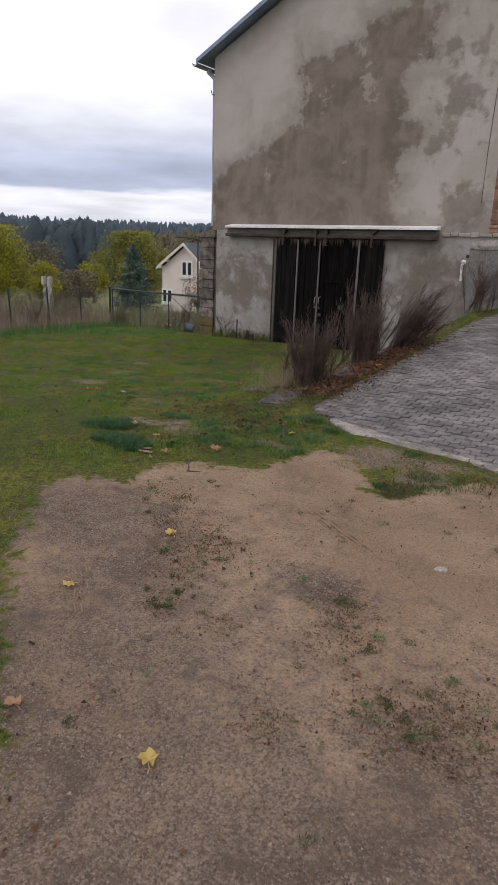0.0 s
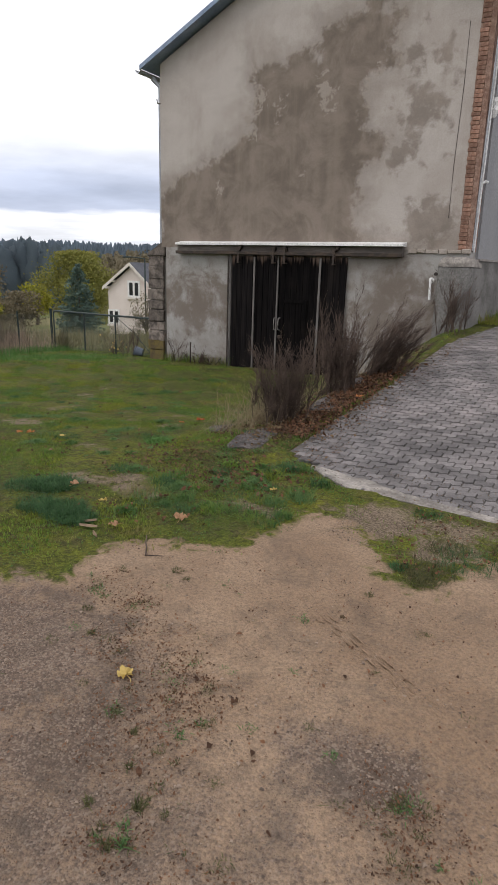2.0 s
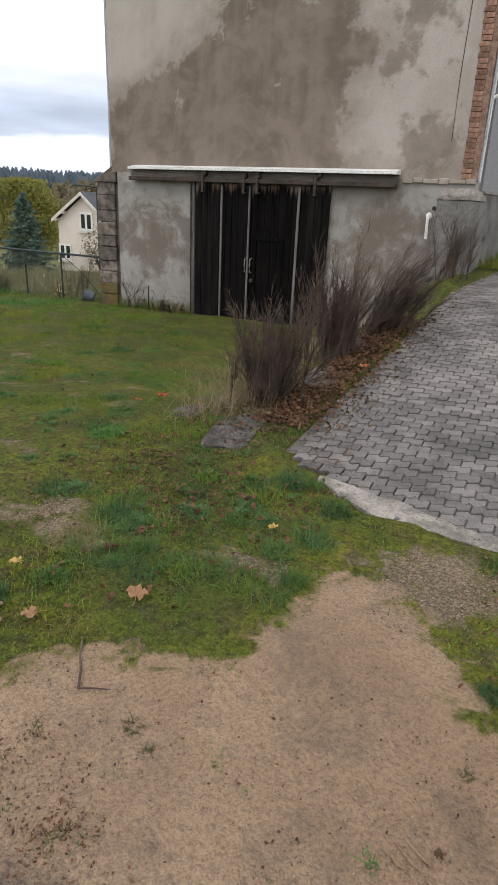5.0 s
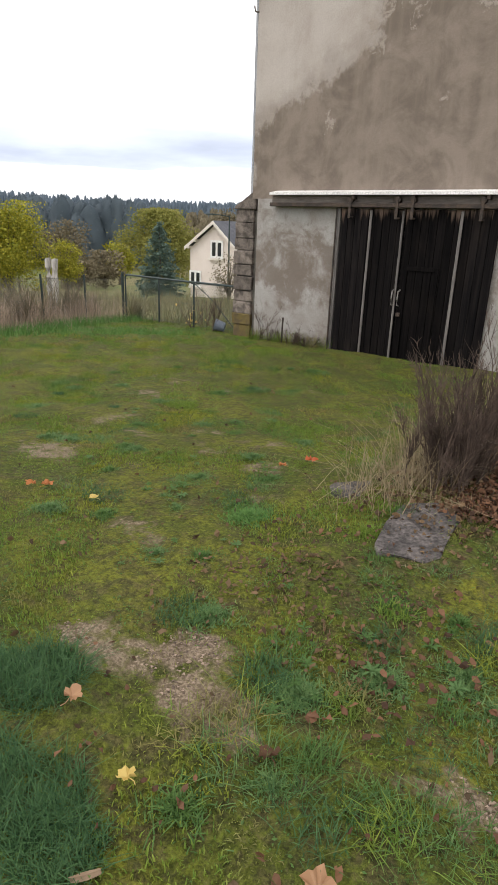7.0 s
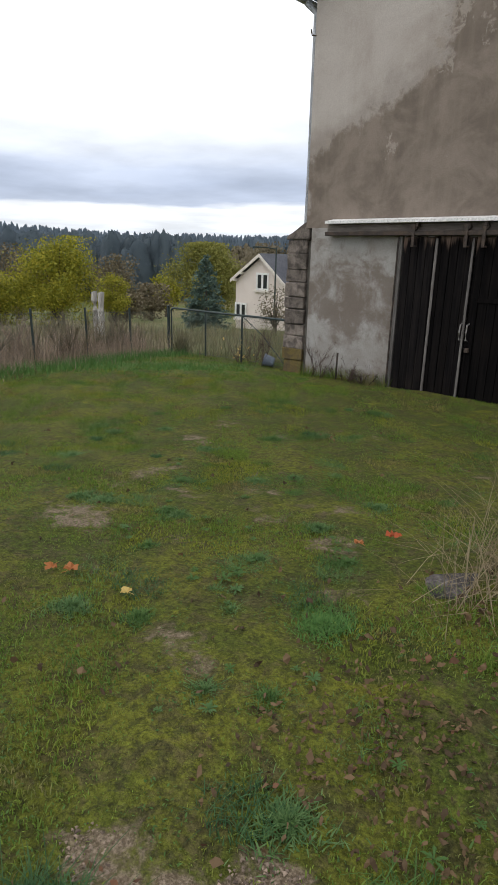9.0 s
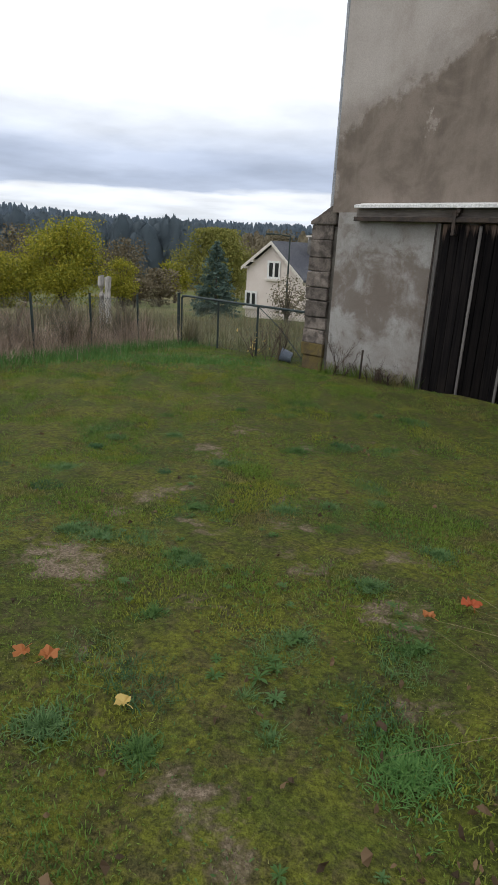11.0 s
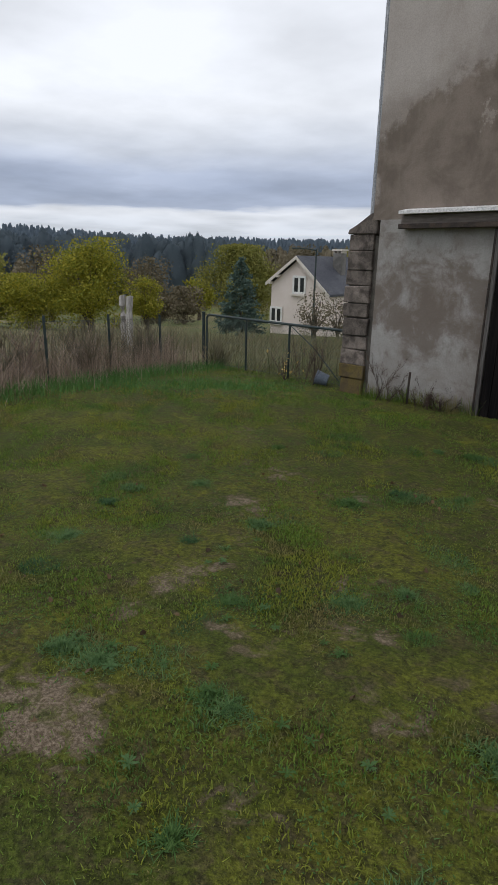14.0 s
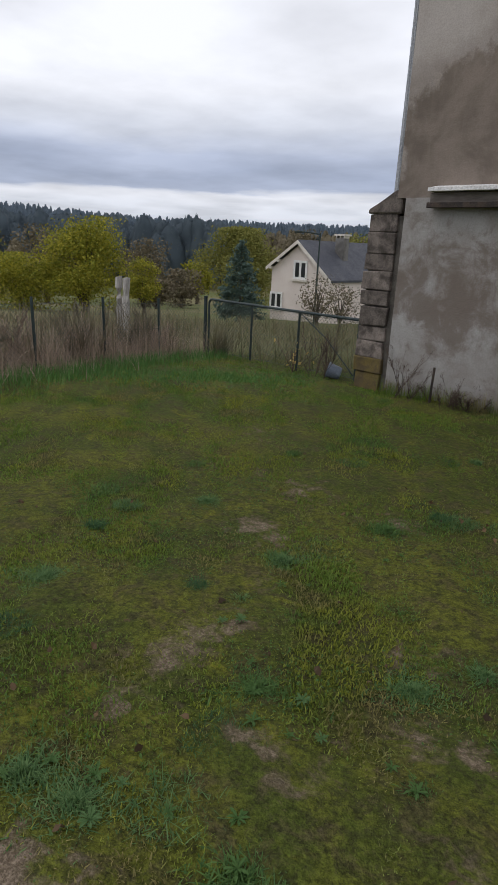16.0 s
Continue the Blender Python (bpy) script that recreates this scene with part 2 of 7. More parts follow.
def curled_np(centres, normals, sizes, rng, aspect=1.4):
    """Dead leaves: six corners, rolled up along the rib and at the tip."""
    n = len(centres)
    nrm = normals / (np.linalg.norm(normals, axis=1, keepdims=True) + 1e-9)
    t = rng.normal(size=(n, 3))
    t -= nrm * (t * nrm).sum(1, keepdims=True)
    t /= np.linalg.norm(t, axis=1, keepdims=True) + 1e-9
    s = np.cross(nrm, t)
    L, W = (sizes * aspect / 2)[:, None], (sizes / 2)[:, None]
    c = rng.uniform(-0.3, 1.5, (n, 6, 1))
    v = np.stack([centres + t * L * a + s * W * b * rng.uniform(0.7, 1.2, (n, 1)) + nrm * W * c[:, k] * h for k, (a, b, h) in
                  enumerate(((-1, 0, 0.2), (-0.35, 1, 1), (0.45, 0.75, 1), (1, 0.1, 0.8), (0.4, -0.8, 1), (-0.3, -0.95, 1)))], 1).reshape(-1, 3)
    i = np.arange(n)[:, None] * 6
    f = np.concatenate([i + np.array([q]) for q in ((0, 1, 5), (1, 2, 4), (1, 4, 5), (2, 3, 4))])
    return v, f


def cards_np(centres, normals, sizes, rng, aspect=1.6, fold=0.25):
    """Leaves: two triangles each, folded along the middle rib. Four corners: stem, side, tip, side."""
    n = len(centres)
    nrm = normals / (np.linalg.norm(normals, axis=1, keepdims=True) + 1e-9)
    t = rng.normal(size=(n, 3))
    t -= nrm * (t * nrm).sum(1, keepdims=True)
    t /= np.linalg.norm(t, axis=1, keepdims=True) + 1e-9
    s = np.cross(nrm, t)
    L = (sizes * aspect / 2)[:, None]
    W = (sizes / 2)[:, None]
    v = np.stack([centres - t * L, centres + s * W + nrm * W * fold, centres + t * L, centres - s * W + nrm * W * fold], 1).reshape(-1, 3)
    i = np.arange(n)[:, None] * 4
    f = np.concatenate([i + np.array([[0, 1, 2]]), i + np.array([[0, 2, 3]])])
    return v, f


FACE_Y = 12.30                    # front of the barn
BARN_L, BARN_R = -9.06, -2.78     # its corners
EAVE_Z, SLOPE = 5.46, 0.47        # eave on the field side
EAVE_R = 5.70                     # eave on the drive side
SPLAY = 0.105                     # the long wall runs off the square by this much a metre
LEAN_IN = 0.05                    # the drive-side corner leans this far in at the eave


def side_x(y):
    """The face of the long wall towards the drive."""
    return BARN_R + SPLAY * (y - FACE_Y)


# ---------------- materials of the place ----------------
def ground_material():
    m, nt, b = nodes_of("ground_soil")
    def attr(n):
        a = nt.nodes.new("ShaderNodeAttribute")
        a.attribute_name = n
        return a.outputs["Fac"]
    fine = noise_node(nt, 75, 6, 0.75)
    mid = noise_node(nt, 9, 6, 0.65, 0.6)
    big = noise_node(nt, 1.3, 5, 0.6, 0.5)
    wob = maths(nt, "MULTIPLY", maths(nt, "SUBTRACT", mid, 0.5), 1.5)
    sand = remap(nt, maths(nt, "ADD", attr("sand"), wob), 0.34, 0.66)
    bare = remap(nt, maths(nt, "ADD", attr("bare"), maths(nt, "MULTIPLY", wob, 1.3)), 0.36, 0.86)
    grav = remap(nt, maths(nt, "ADD", attr("gravel"), wob), 0.2, 0.9)
    # gravelly sand: pale grit, darker fines, scattered pebbles
    vor = nt.nodes.new("ShaderNodeTexVoronoi")
    vor.inputs["Scale"].default_value = 150
    tc = nt.nodes.new("ShaderNodeTexCoord")
    nt.links.new(tc.outputs["Object"], vor.inputs["Vector"])
    peb = vor.outputs["Color"]
    s1 = blend(nt, remap(nt, big, 0.35, 0.65), (0.285, 0.190, 0.122), (0.375, 0.262, 0.174))
    g1 = blend(nt, remap(nt, big, 0.4, 0.62), (0.165, 0.118, 0.088), (0.235, 0.168, 0.124))
    sc = blend(nt, grav, s1, g1)
    grit = maths(nt, "ADD", maths(nt, "MULTIPLY", grav, 0.45), 0.55)
    sc = blend(nt, maths(nt, "MULTIPLY", remap(nt, fine, 0.40, 0.66, 0.0, 0.95), grit), sc, (0.085, 0.062, 0.05))
    bw = nt.nodes.new("ShaderNodeRGBToBW")
    nt.links.new(peb, bw.inputs[0])
    pm = maths(nt, "MULTIPLY", remap(nt, bw.outputs[0], 0.62, 0.80), maths(nt, "ADD", maths(nt, "MULTIPLY", grav, 0.5), 0.18))
    sc = blend(nt, pm, sc, (0.29, 0.228, 0.18))
    pd = maths(nt, "MULTIPLY", remap(nt, bw.outputs[0], 0.33, 0.22), maths(nt, "MULTIPLY", grit, 0.45))
    sc = blend(nt, pd, sc, (0.09, 0.07, 0.06))
    # dark damp tracks and dirt
    dirt = remap(nt, noise_node(nt, 3.2, 7, 0.72, 0.8), 0.47, 0.68, 0.0, 0.75)
    sc = blend(nt, maths(nt, "MULTIPLY", dirt, grit), sc, (0.10, 0.078, 0.062))
    # turf: moss, thatch and soil
    tg = blend(nt, remap(nt, big, 0.4, 0.62), (0.070, 0.090, 0.014), (0.122, 0.130, 0.018))
    tg = blend(nt, remap(nt, mid, 0.46, 0.62, 0.0, 0.7), tg, (0.080, 0.062, 0.032))
    tg = blend(nt, remap(nt, noise_node(nt, 24, 6, 0.7, 0.5), 0.46, 0.62, 0.0, 0.75), tg, (0.036, 0.038, 0.013))
    tg = blend(nt, remap(nt, noise_node(nt, 2.6, 7, 0.7, 0.6), 0.58, 0.70, 0.0, 0.7), tg, (0.175, 0.172, 0.018))
    tg = blend(nt, remap(nt, fine, 0.52, 0.8, 0.0, 0.6), tg, (0.13, 0.10, 0.055))
    bg = blend(nt, remap(nt, fine, 0.4, 0.66), (0.115, 0.086, 0.056), (0.30, 0.235, 0.17))
    # fine tussocks and gaps
    crumb = remap(nt, noise_node(nt, 48, 7, 0.8, 0.3), 0.34, 0.68, 0.42, 1.5)
    sv = nt.nodes.new("ShaderNodeVectorMath")
    sv.operation = "SCALE"
    nt.links.new(tg, sv.inputs[0])
    nt.links.new(crumb, sv.inputs["Scale"])
    tg = blend(nt, bare, sv.outputs[0], bg)
    # the fields further down the valley
    far = remap(nt, attr("field"), 0.2, 0.8)
    fg = blend(nt, remap(nt, noise_node(nt, 0.05, 5, 0.6, 0.5), 0.42, 0.58), (0.115, 0.13, 0.045), (0.17, 0.15, 0.075))
    tg = blend(nt, far, tg, fg)
    col = blend(nt, sand, tg, sc)
    nt.links.new(col, b.inputs["Base Color"])
    b.inputs["Roughness"].default_value = 0.95
    b.inputs["Specular IOR Level"].default_value = 0.15
    h = maths(nt, "ADD", maths(nt, "MULTIPLY", fine, 0.6), maths(nt, "MULTIPLY", vor.outputs["Distance"], -0.6))
    bump(nt, b, maths(nt, "ADD", h, mid), 0.9, 0.012)
    return m


def wall_coords(nt):
    tc = nt.nodes.new("ShaderNodeTexCoord")
    s = nt.nodes.new("ShaderNodeSeparateXYZ")
    nt.links.new(tc.outputs["Object"], s.inputs[0])
    return s.outputs[0], s.outputs[2]


def area_of(nt, X, Z, x0, x1, z0, z1):
    """Distance outside a rectangle of the wall (negative inside)."""
    a = maths(nt, "SUBTRACT", maths(nt, "ABSOLUTE", maths(nt, "SUBTRACT", X, (x0 + x1) / 2)), (x1 - x0) / 2)
    b = maths(nt, "SUBTRACT", maths(nt, "ABSOLUTE", maths(nt, "SUBTRACT", Z, (z0 + z1) / 2)), (z1 - z0) / 2)
    return maths(nt, "MAXIMUM", a, b)


def spot_of(nt, X, Z, x, z, r, flat=1.0):
    a = maths(nt, "POWER", maths(nt, "ABSOLUTE", maths(nt, "SUBTRACT", X, x)), 2.0)
    b = maths(nt, "POWER", maths(nt, "MULTIPLY", maths(nt, "ABSOLUTE", maths(nt, "SUBTRACT", Z, z)), flat), 2.0)
    return maths(nt, "SUBTRACT", maths(nt, "SQRT", maths(nt, "ADD", a, b)), r)


def least(nt, *ds):
    d = ds[0]
    for e in ds[1:]:
        n = nt.nodes.new("ShaderNodeMath")
        n.operation = "SMOOTH_MIN"
        n.inputs[2].default_value = 0.25
        nt.links.new(d, n.inputs[0])
        nt.links.new(e, n.inputs[1])
        d = n.outputs[0]
    return d


def gable_material():
    """Old render with one great damp stain over the sliding door."""
    m, nt, b = nodes_of("stained_render")
    X, Z = wall_coords(nt)
    slant = maths(nt, "SUBTRACT", Z, maths(nt, "MULTIPLY_ADD", X, 0.49))
    slant_n = slant.node
    slant_n.inputs[1].links[0].from_node.inputs[2].default_value = 3.12 + 0.49 * 9.0
    low_left = maths(nt, "MAXIMUM", slant, area_of(nt, X, Z, -9.2, -6.6, 1.9, 4.6))
    body = least(nt, area_of(nt, X, Z, -7.0, -4.74, 1.9, 5.22), low_left, area_of(nt, X, Z, -5.7, -4.25, 4.75, 5.65), spot_of(nt, X, Z, -4.62, 3.66, 0.40, 1.5), area_of(nt, X, Z, -4.9, -4.45, 5.5, 6.05))
    weak = least(nt, area_of(nt, X, Z, -4.5, -3.35, 4.75, 4.95), spot_of(nt, X, Z, -3.85, 4.35, 0.35, 0.6), spot_of(nt, X, Z, -4.05, 3.55, 0.45, 2.2), spot_of(nt, X, Z, -3.55, 2.45, 0.6, 1.6))
    edge = noise_node(nt, 2.6, 10, 0.66, 0.2)
    wob = maths(nt, "MULTIPLY", maths(nt, "SUBTRACT", edge, 0.5), 1.15)
    rim = maths(nt, "ADD", body, wob)
    stain = maths(nt, "MAXIMUM", remap(nt, rim, 0.13, -0.17), remap(nt, rim, 0.40, 0.0, 0.0, 0.40))
    stain2 = remap(nt, maths(nt, "ADD", weak, maths(nt, "MULTIPLY", maths(nt, "SUBTRACT", noise_node(nt, 3.6, 8, 0.62, 0.2), 0.5), 2.4)), 0.16, -0.28, 0.0, 0.72)
    stain = maths(nt, "MAXIMUM", stain, stain2)
    flakes = least(nt, spot_of(nt, X, Z, -5.55, 4.62, 0.13, 0.8), spot_of(nt, X, Z, -5.35, 4.3, 0.0), spot_of(nt, X, Z, -6.80, 4.62, 0.10, 0.6), spot_of(nt, X, Z, -6.40, 4.42, 0.03, 0.5), spot_of(nt, X, Z, -7.05, 4.25, 0.03, 0.6), spot_of(nt, X, Z, -7.66, 3.08, 0.0, 0.8), spot_of(nt, X, Z, -4.55, 4.75, 0.06), spot_of(nt, X, Z, -6.95, 3.95, 0.0), spot_of(nt, X, Z, -5.9, 3.2, -0.1))
    fl = remap(nt, maths(nt, "ADD", flakes, maths(nt, "MULTIPLY", maths(nt, "SUBTRACT", noise_node(nt, 5.5, 8, 0.68, 0.5), 0.5), 1.2)), 0.05, -0.05)
    peel = maths(nt, "MULTIPLY", maths(nt, "MULTIPLY", remap(nt, rim, -0.16, -0.06), remap(nt, rim, 0.16, 0.06)), remap(nt, noise_node(nt, 7.0, 7, 0.65, 0.4), 0.58, 0.66, 0.0, 0.7))
    fl = maths(nt, "MAXIMUM", fl, peel)
    cloud = noise_node(nt, 0.9, 7, 0.62, 0.6)
    base = blend(nt, remap(nt, cloud, 0.36, 0.64), (0.42, 0.37, 0.33), (0.50, 0.452, 0.412))
    dark = blend(nt, remap(nt, noise_node(nt, 1.7, 8, 0.68, 0.4), 0.38, 0.64), (0.17, 0.138, 0.112), (0.265, 0.217, 0.180))
    # streaks where water ran down
    streak = noise_node(nt, 3.0, 5, 0.6, 0.2, stretch=(1.0, 1.0, 0.06))
    dark = blend(nt, remap(nt, streak, 0.5, 0.72, 0.0, 0.6), dark, (0.27, 0.222, 0.182))
    base = blend(nt, remap(nt, streak, 0.52, 0.75, 0.0, 0.35), base, (0.35, 0.305, 0.26))
    # the render is dirtier towards its foot course
    foot = remap(nt, maths(nt, "ADD", maths(nt, "SUBTRACT", Z, 2.15), wob), 0.35, -0.15, 0.0, 0.55)
    base = blend(nt, foot, base, (0.22, 0.185, 0.15))
    col = blend(nt, stain, base, dark)
    col = blend(nt, fl, col, (0.36, 0.31, 0.265))
    fine = noise_node(nt, 60, 6, 0.7)
    col = blend(nt, remap(nt, fine, 0.3, 0.75, 0.0, 0.28), col, (0.12, 0.10, 0.085))
    nt.links.new(col, b.inputs["Base Color"])
    b.inputs["Roughness"].default_value = 0.93
    b.inputs["Specular IOR Level"].default_value = 0.15
    n1 = bump(nt, b, fine, 0.35, 0.006)
    bump(nt, b, maths(nt, "ADD", edge, fl), 0.35, 0.02, n1)
    return m


def plinth_material():
    """Patchy grey lime render: pale skim worn through to darker mortar, splashed at the foot."""
    m, nt, b = nodes_of("patchy_plinth_render")
    a = noise_node(nt, 1.1, 8, 0.62, 0.5)
    c = noise_node(nt, 3.2, 9, 0.7, 0.3)
    fine = noise_node(nt, 50, 6, 0.7)
    col = blend(nt, remap(nt, a, 0.36, 0.60), (0.265, 0.235, 0.21), (0.385, 0.37, 0.35))
    Z = wall_coords(nt)[1]
    band = maths(nt, "MULTIPLY", remap(nt, Z, 0.15, 0.7), remap(nt, Z, 1.75, 1.3))
    brown = remap(nt, maths(nt, "ADD", maths(nt, "MULTIPLY", band, 0.14), noise_node(nt, 2.0, 8, 0.68, 0.4)), 0.52, 0.70, 0.0, 0.8)
    col = blend(nt, brown, col, (0.165, 0.13, 0.105))
    col = blend(nt, remap(nt, c, 0.50, 0.70, 0.0, 0.40), col, (0.46, 0.44, 0.42))
    col = blend(nt, remap(nt, c, 0.46, 0.31, 0.0, 0.65), col, (0.18, 0.15, 0.125))
    col = blend(nt, remap(nt, fine, 0.3, 0.75, 0.0, 0.3), col, (0.13, 0.115, 0.10))
    nt.links.new(col, b.inputs["Base Color"])
    b.inputs["Roughness"].default_value = 0.93
    b.inputs["Specular IOR Level"].default_value = 0.15
    n1 = bump(nt, b, fine, 0.4, 0.006)
    bump(nt, b, c, 0.5, 0.02, n1)
    return m


def plank_material():
    """Blackened boards: vertical grain, bleached streaks, rust-brown run-off under the rail."""
    m, nt, b = nodes_of("blackened_boards")
    X, Z = wall_coords(nt)
    grain = noise_node(nt, 30, 6, 0.7, 0.3, stretch=(1.0, 1.0, 0.035))
    patch = noise_node(nt, 2.2, 5, 0.6, stretch=(1.0, 1.0, 0.4))
    oi = nt.nodes.new("ShaderNodeObjectInfo")
    col = blend(nt, remap(nt, grain, 0.35, 0.7), (0.004, 0.0038, 0.0042), (0.013, 0.011, 0.0105))
    col = blend(nt, remap(nt, patch, 0.5, 0.7, 0.0, 0.4), col, (0.022, 0.017, 0.0145))
    v = nt.nodes.new("ShaderNodeVectorMath")
    v.operation = "SCALE"
    nt.links.new(col, v.inputs[0])
    nt.links.new(remap(nt, oi.outputs["Random"], 0, 1, 0.7, 1.5), v.inputs["Scale"])
    run = maths(nt, "ADD", Z, maths(nt, "MULTIPLY", noise_node(nt, 16, 4, 0.6, stretch=(1.0, 1.0, 0.05)), 0.75))
    top = remap(nt, run, 2.12, 2.32)
    col = blend(nt, top, v.outputs[0], (0.17, 0.12, 0.095))
    nt.links.new(col, b.inputs["Base Color"])
    b.inputs["Roughness"].default_value = 0.9
    b.inputs["Specular IOR Level"].default_value = 0.04
    bump(nt, b, grain, 0.6, 0.004)
    return m


def turf_material():
    """Blades that go with the patch they stand in: moss yellow, fresh green, dull olive or straw."""
    m, nt, b = nodes_of("turf_blades")
    rnd = nt.nodes.new("ShaderNodeNewGeometry").outputs["Random Per Island"]
    col = blend(nt, rnd, (0.078, 0.150, 0.023), (0.192, 0.262, 0.044))
    col = blend(nt, remap(nt, noise_node(nt, 1.1, 5, 0.6, 0.6), 0.48, 0.62, 0.0, 0.8), col, blend(nt, rnd, (0.170, 0.192, 0.021), (0.288, 0.284, 0.040)))
    col = blend(nt, remap(nt, noise_node(nt, 2.3, 5, 0.6, 0.7), 0.51, 0.62, 0.0, 0.75), col, blend(nt, rnd, (0.13, 0.10, 0.045), (0.28, 0.22, 0.105)))
    col = blend(nt, remap(nt, noise_node(nt, 1.7, 4, 0.6, 0.4), 0.46, 0.36, 0.0, 0.8), col, blend(nt, rnd, (0.045, 0.11, 0.028), (0.11, 0.20, 0.052)))
    nt.links.new(col, b.inputs["Base Color"])
    b.inputs["Roughness"].default_value = 0.65
    b.inputs["Specular IOR Level"].default_value = 0.2
    tr = nt.nodes.new("ShaderNodeBsdfTranslucent")
    nt.links.new(col, tr.inputs[0])
    mx = nt.nodes.new("ShaderNodeMixShader")
    mx.inputs[0].default_value = 0.25
    nt.links.new(b.outputs[0], mx.inputs[1])
    nt.links.new(tr.outputs[0], mx.inputs[2])
    nt.links.new(mx.outputs[0], nt.nodes["Material Output"].inputs[0])
    return m


M_GROUND = ground_material()
M_GABLE = gable_material()
M_PLINTH = plinth_material()
M_PLANK = plank_material()
M_SIDE = surface("grey_cement_render", (0.24, 0.24, 0.25), (0.295, 0.292, 0.295), 0.8, 45, 0.9, 0.25)
M_SIDE_LOW = surface("grey_plinth_render", (0.115, 0.108, 0.10), (0.21, 0.20, 0.188), 1.4, 35, 0.92, 0.4)
M_CONCRETE = surface("weathered_concrete", (0.20, 0.175, 0.155), (0.33, 0.30, 0.275), 3.0, 60, 0.92, 0.5)
M_KERB = surface("pale_kerb_concrete", (0.15, 0.135, 0.12), (0.32, 0.29, 0.26), 6.0, 60, 0.92, 0.6)
M_BED = surface("dark_joint_sand", (0.085, 0.075, 0.066), (0.13, 0.118, 0.10), 6.0, 80, 0.95, 0.5)
M_BLOCK = surface("mossy_stone_block", (0.075, 0.063, 0.054), (0.225, 0.188, 0.162), 6.0, 60, 0.95, 0.8, vary=0.25, dist=0.012)
M_BLOCK_MOSS = surface("lichen_stone_block", (0.16, 0.12, 0.04), (0.10, 0.075, 0.042), 6.0, 60, 0.95, 0.8, dist=0.012)
M_BRICK_JOINT = surface("broken_brick_face", (0.20, 0.115, 0.085), (0.30, 0.20, 0.155), 14.0, 90, 0.95, 0.8, grain=0.4)
M_BRICK = surface("red_brick", (0.22, 0.115, 0.08), (0.31, 0.19, 0.14), 9.0, 90, 0.9, 0.7, vary=0.3)
M_MORTAR = surface("old_mortar", (0.30, 0.26, 0.22), (0.38, 0.33, 0.29), 6.0, 80, 0.95, 0.5)
M_WHITE = surface("white_painted_metal", (0.66, 0.65, 0.63), (0.78, 0.77, 0.75), 3.0, 40, 0.6, 0.15)
M_ZINC = surface("zinc_gutter", (0.33, 0.34, 0.36), (0.42, 0.43, 0.45), 3.0, 50, 0.5, 0.15, metal=0.3)
M_BEAM = surface("dark_weathered_beam", (0.10, 0.085, 0.075), (0.19, 0.165, 0.145), 3.0, 40, 0.85, 0.5, stretch=(0.15, 1, 1))
M_IRON = surface("rusted_iron", (0.045, 0.038, 0.034), (0.09, 0.066, 0.052), 8.0, 60, 0.7, 0.4, metal=0.4)
M_BATTEN = surface("bleached_batten", (0.11, 0.10, 0.095), (0.20, 0.185, 0.17), 5.0, 50, 0.85, 0.5, stretch=(1, 1, 0.1))
M_HANDLE = surface("worn_steel_handle", (0.20, 0.185, 0.175), (0.27, 0.255, 0.24), 9.0, 60, 0.5, 0.2, metal=0.5)
M_SLATE = surface("blue_grey_slate", (0.045, 0.055, 0.075), (0.075, 0.085, 0.105), 3.0, 30, 0.75, 0.4, vary=0.2)
M_SOFFIT = surface("blue_grey_painted_board", (0.19, 0.25, 0.35), (0.26, 0.32, 0.42), 3.0, 30, 0.7, 0.2)
M_BROWN = surface("brown_joinery", (0.075, 0.055, 0.048), (0.11, 0.085, 0.075), 4.0, 50, 0.7, 0.3)
M_GREENPAINT = surface("dark_green_painted_tube", (0.022, 0.035, 0.036), (0.04, 0.055, 0.052), 5.0, 60, 0.55, 0.2)
M_WIRE = surface("dull_green_wire", (0.05, 0.065, 0.06), (0.09, 0.10, 0.095), 5.0, 60, 0.6, 0.0)
M_OLDPOST = surface("grey_weathered_post", (0.33, 0.31, 0.29), (0.48, 0.45, 0.42), 4.0, 30, 0.9, 0.6, stretch=(1, 1, 0.15))
M_BUCKET = surface("grey_blue_plastic", (0.11, 0.13, 0.165), (0.155, 0.18, 0.22), 4.0, 30, 0.55, 0.1)
M_HOUSE = surface("cream_house_render", (0.66, 0.575, 0.525), (0.71, 0.63, 0.58), 0.6, 12, 0.9, 0.1, grain=0.05)
M_HROOF = surface("grey_slate_roof", (0.060, 0.062, 0.075), (0.085, 0.088, 0.10), 0.8, 12, 0.75, 0.3)
M_HTRIM = surface("cream_verge_board", (0.60, 0.55, 0.49), (0.68, 0.63, 0.57), 2.0, 20, 0.7, 0.1)
M_PANE = surface("dark_window_glass", (0.015, 0.018, 0.022), (0.03, 0.033, 0.04), 1.0, 5, 0.12, 0.0, spec=0.6)
M_TWIG = surface("brown_broom_twig", (0.055, 0.038, 0.030), (0.115, 0.082, 0.064), 4.0, 30, 0.9, 0.0)
M_BARK = surface("grey_brown_bark", (0.07, 0.058, 0.045), (0.13, 0.11, 0.09), 5.0, 30, 0.95, 0.6, stretch=(1, 1, 0.2))
M_TURF = turf_material()
M_TUFT = leafy("coarse_dark_grass", (0.024, 0.070, 0.026), (0.072, 0.145, 0.052))
M_CLOVER = leafy("low_weed_leaf", (0.045, 0.10, 0.026), (0.10, 0.18, 0.045))
M_WEED = leafy("thistle_leaf", (0.052, 0.115, 0.036), (0.135, 0.220, 0.078))
M_MEADOW = leafy("rough_meadow_grass", (0.12, 0.13, 0.055), (0.24, 0.20, 0.12))
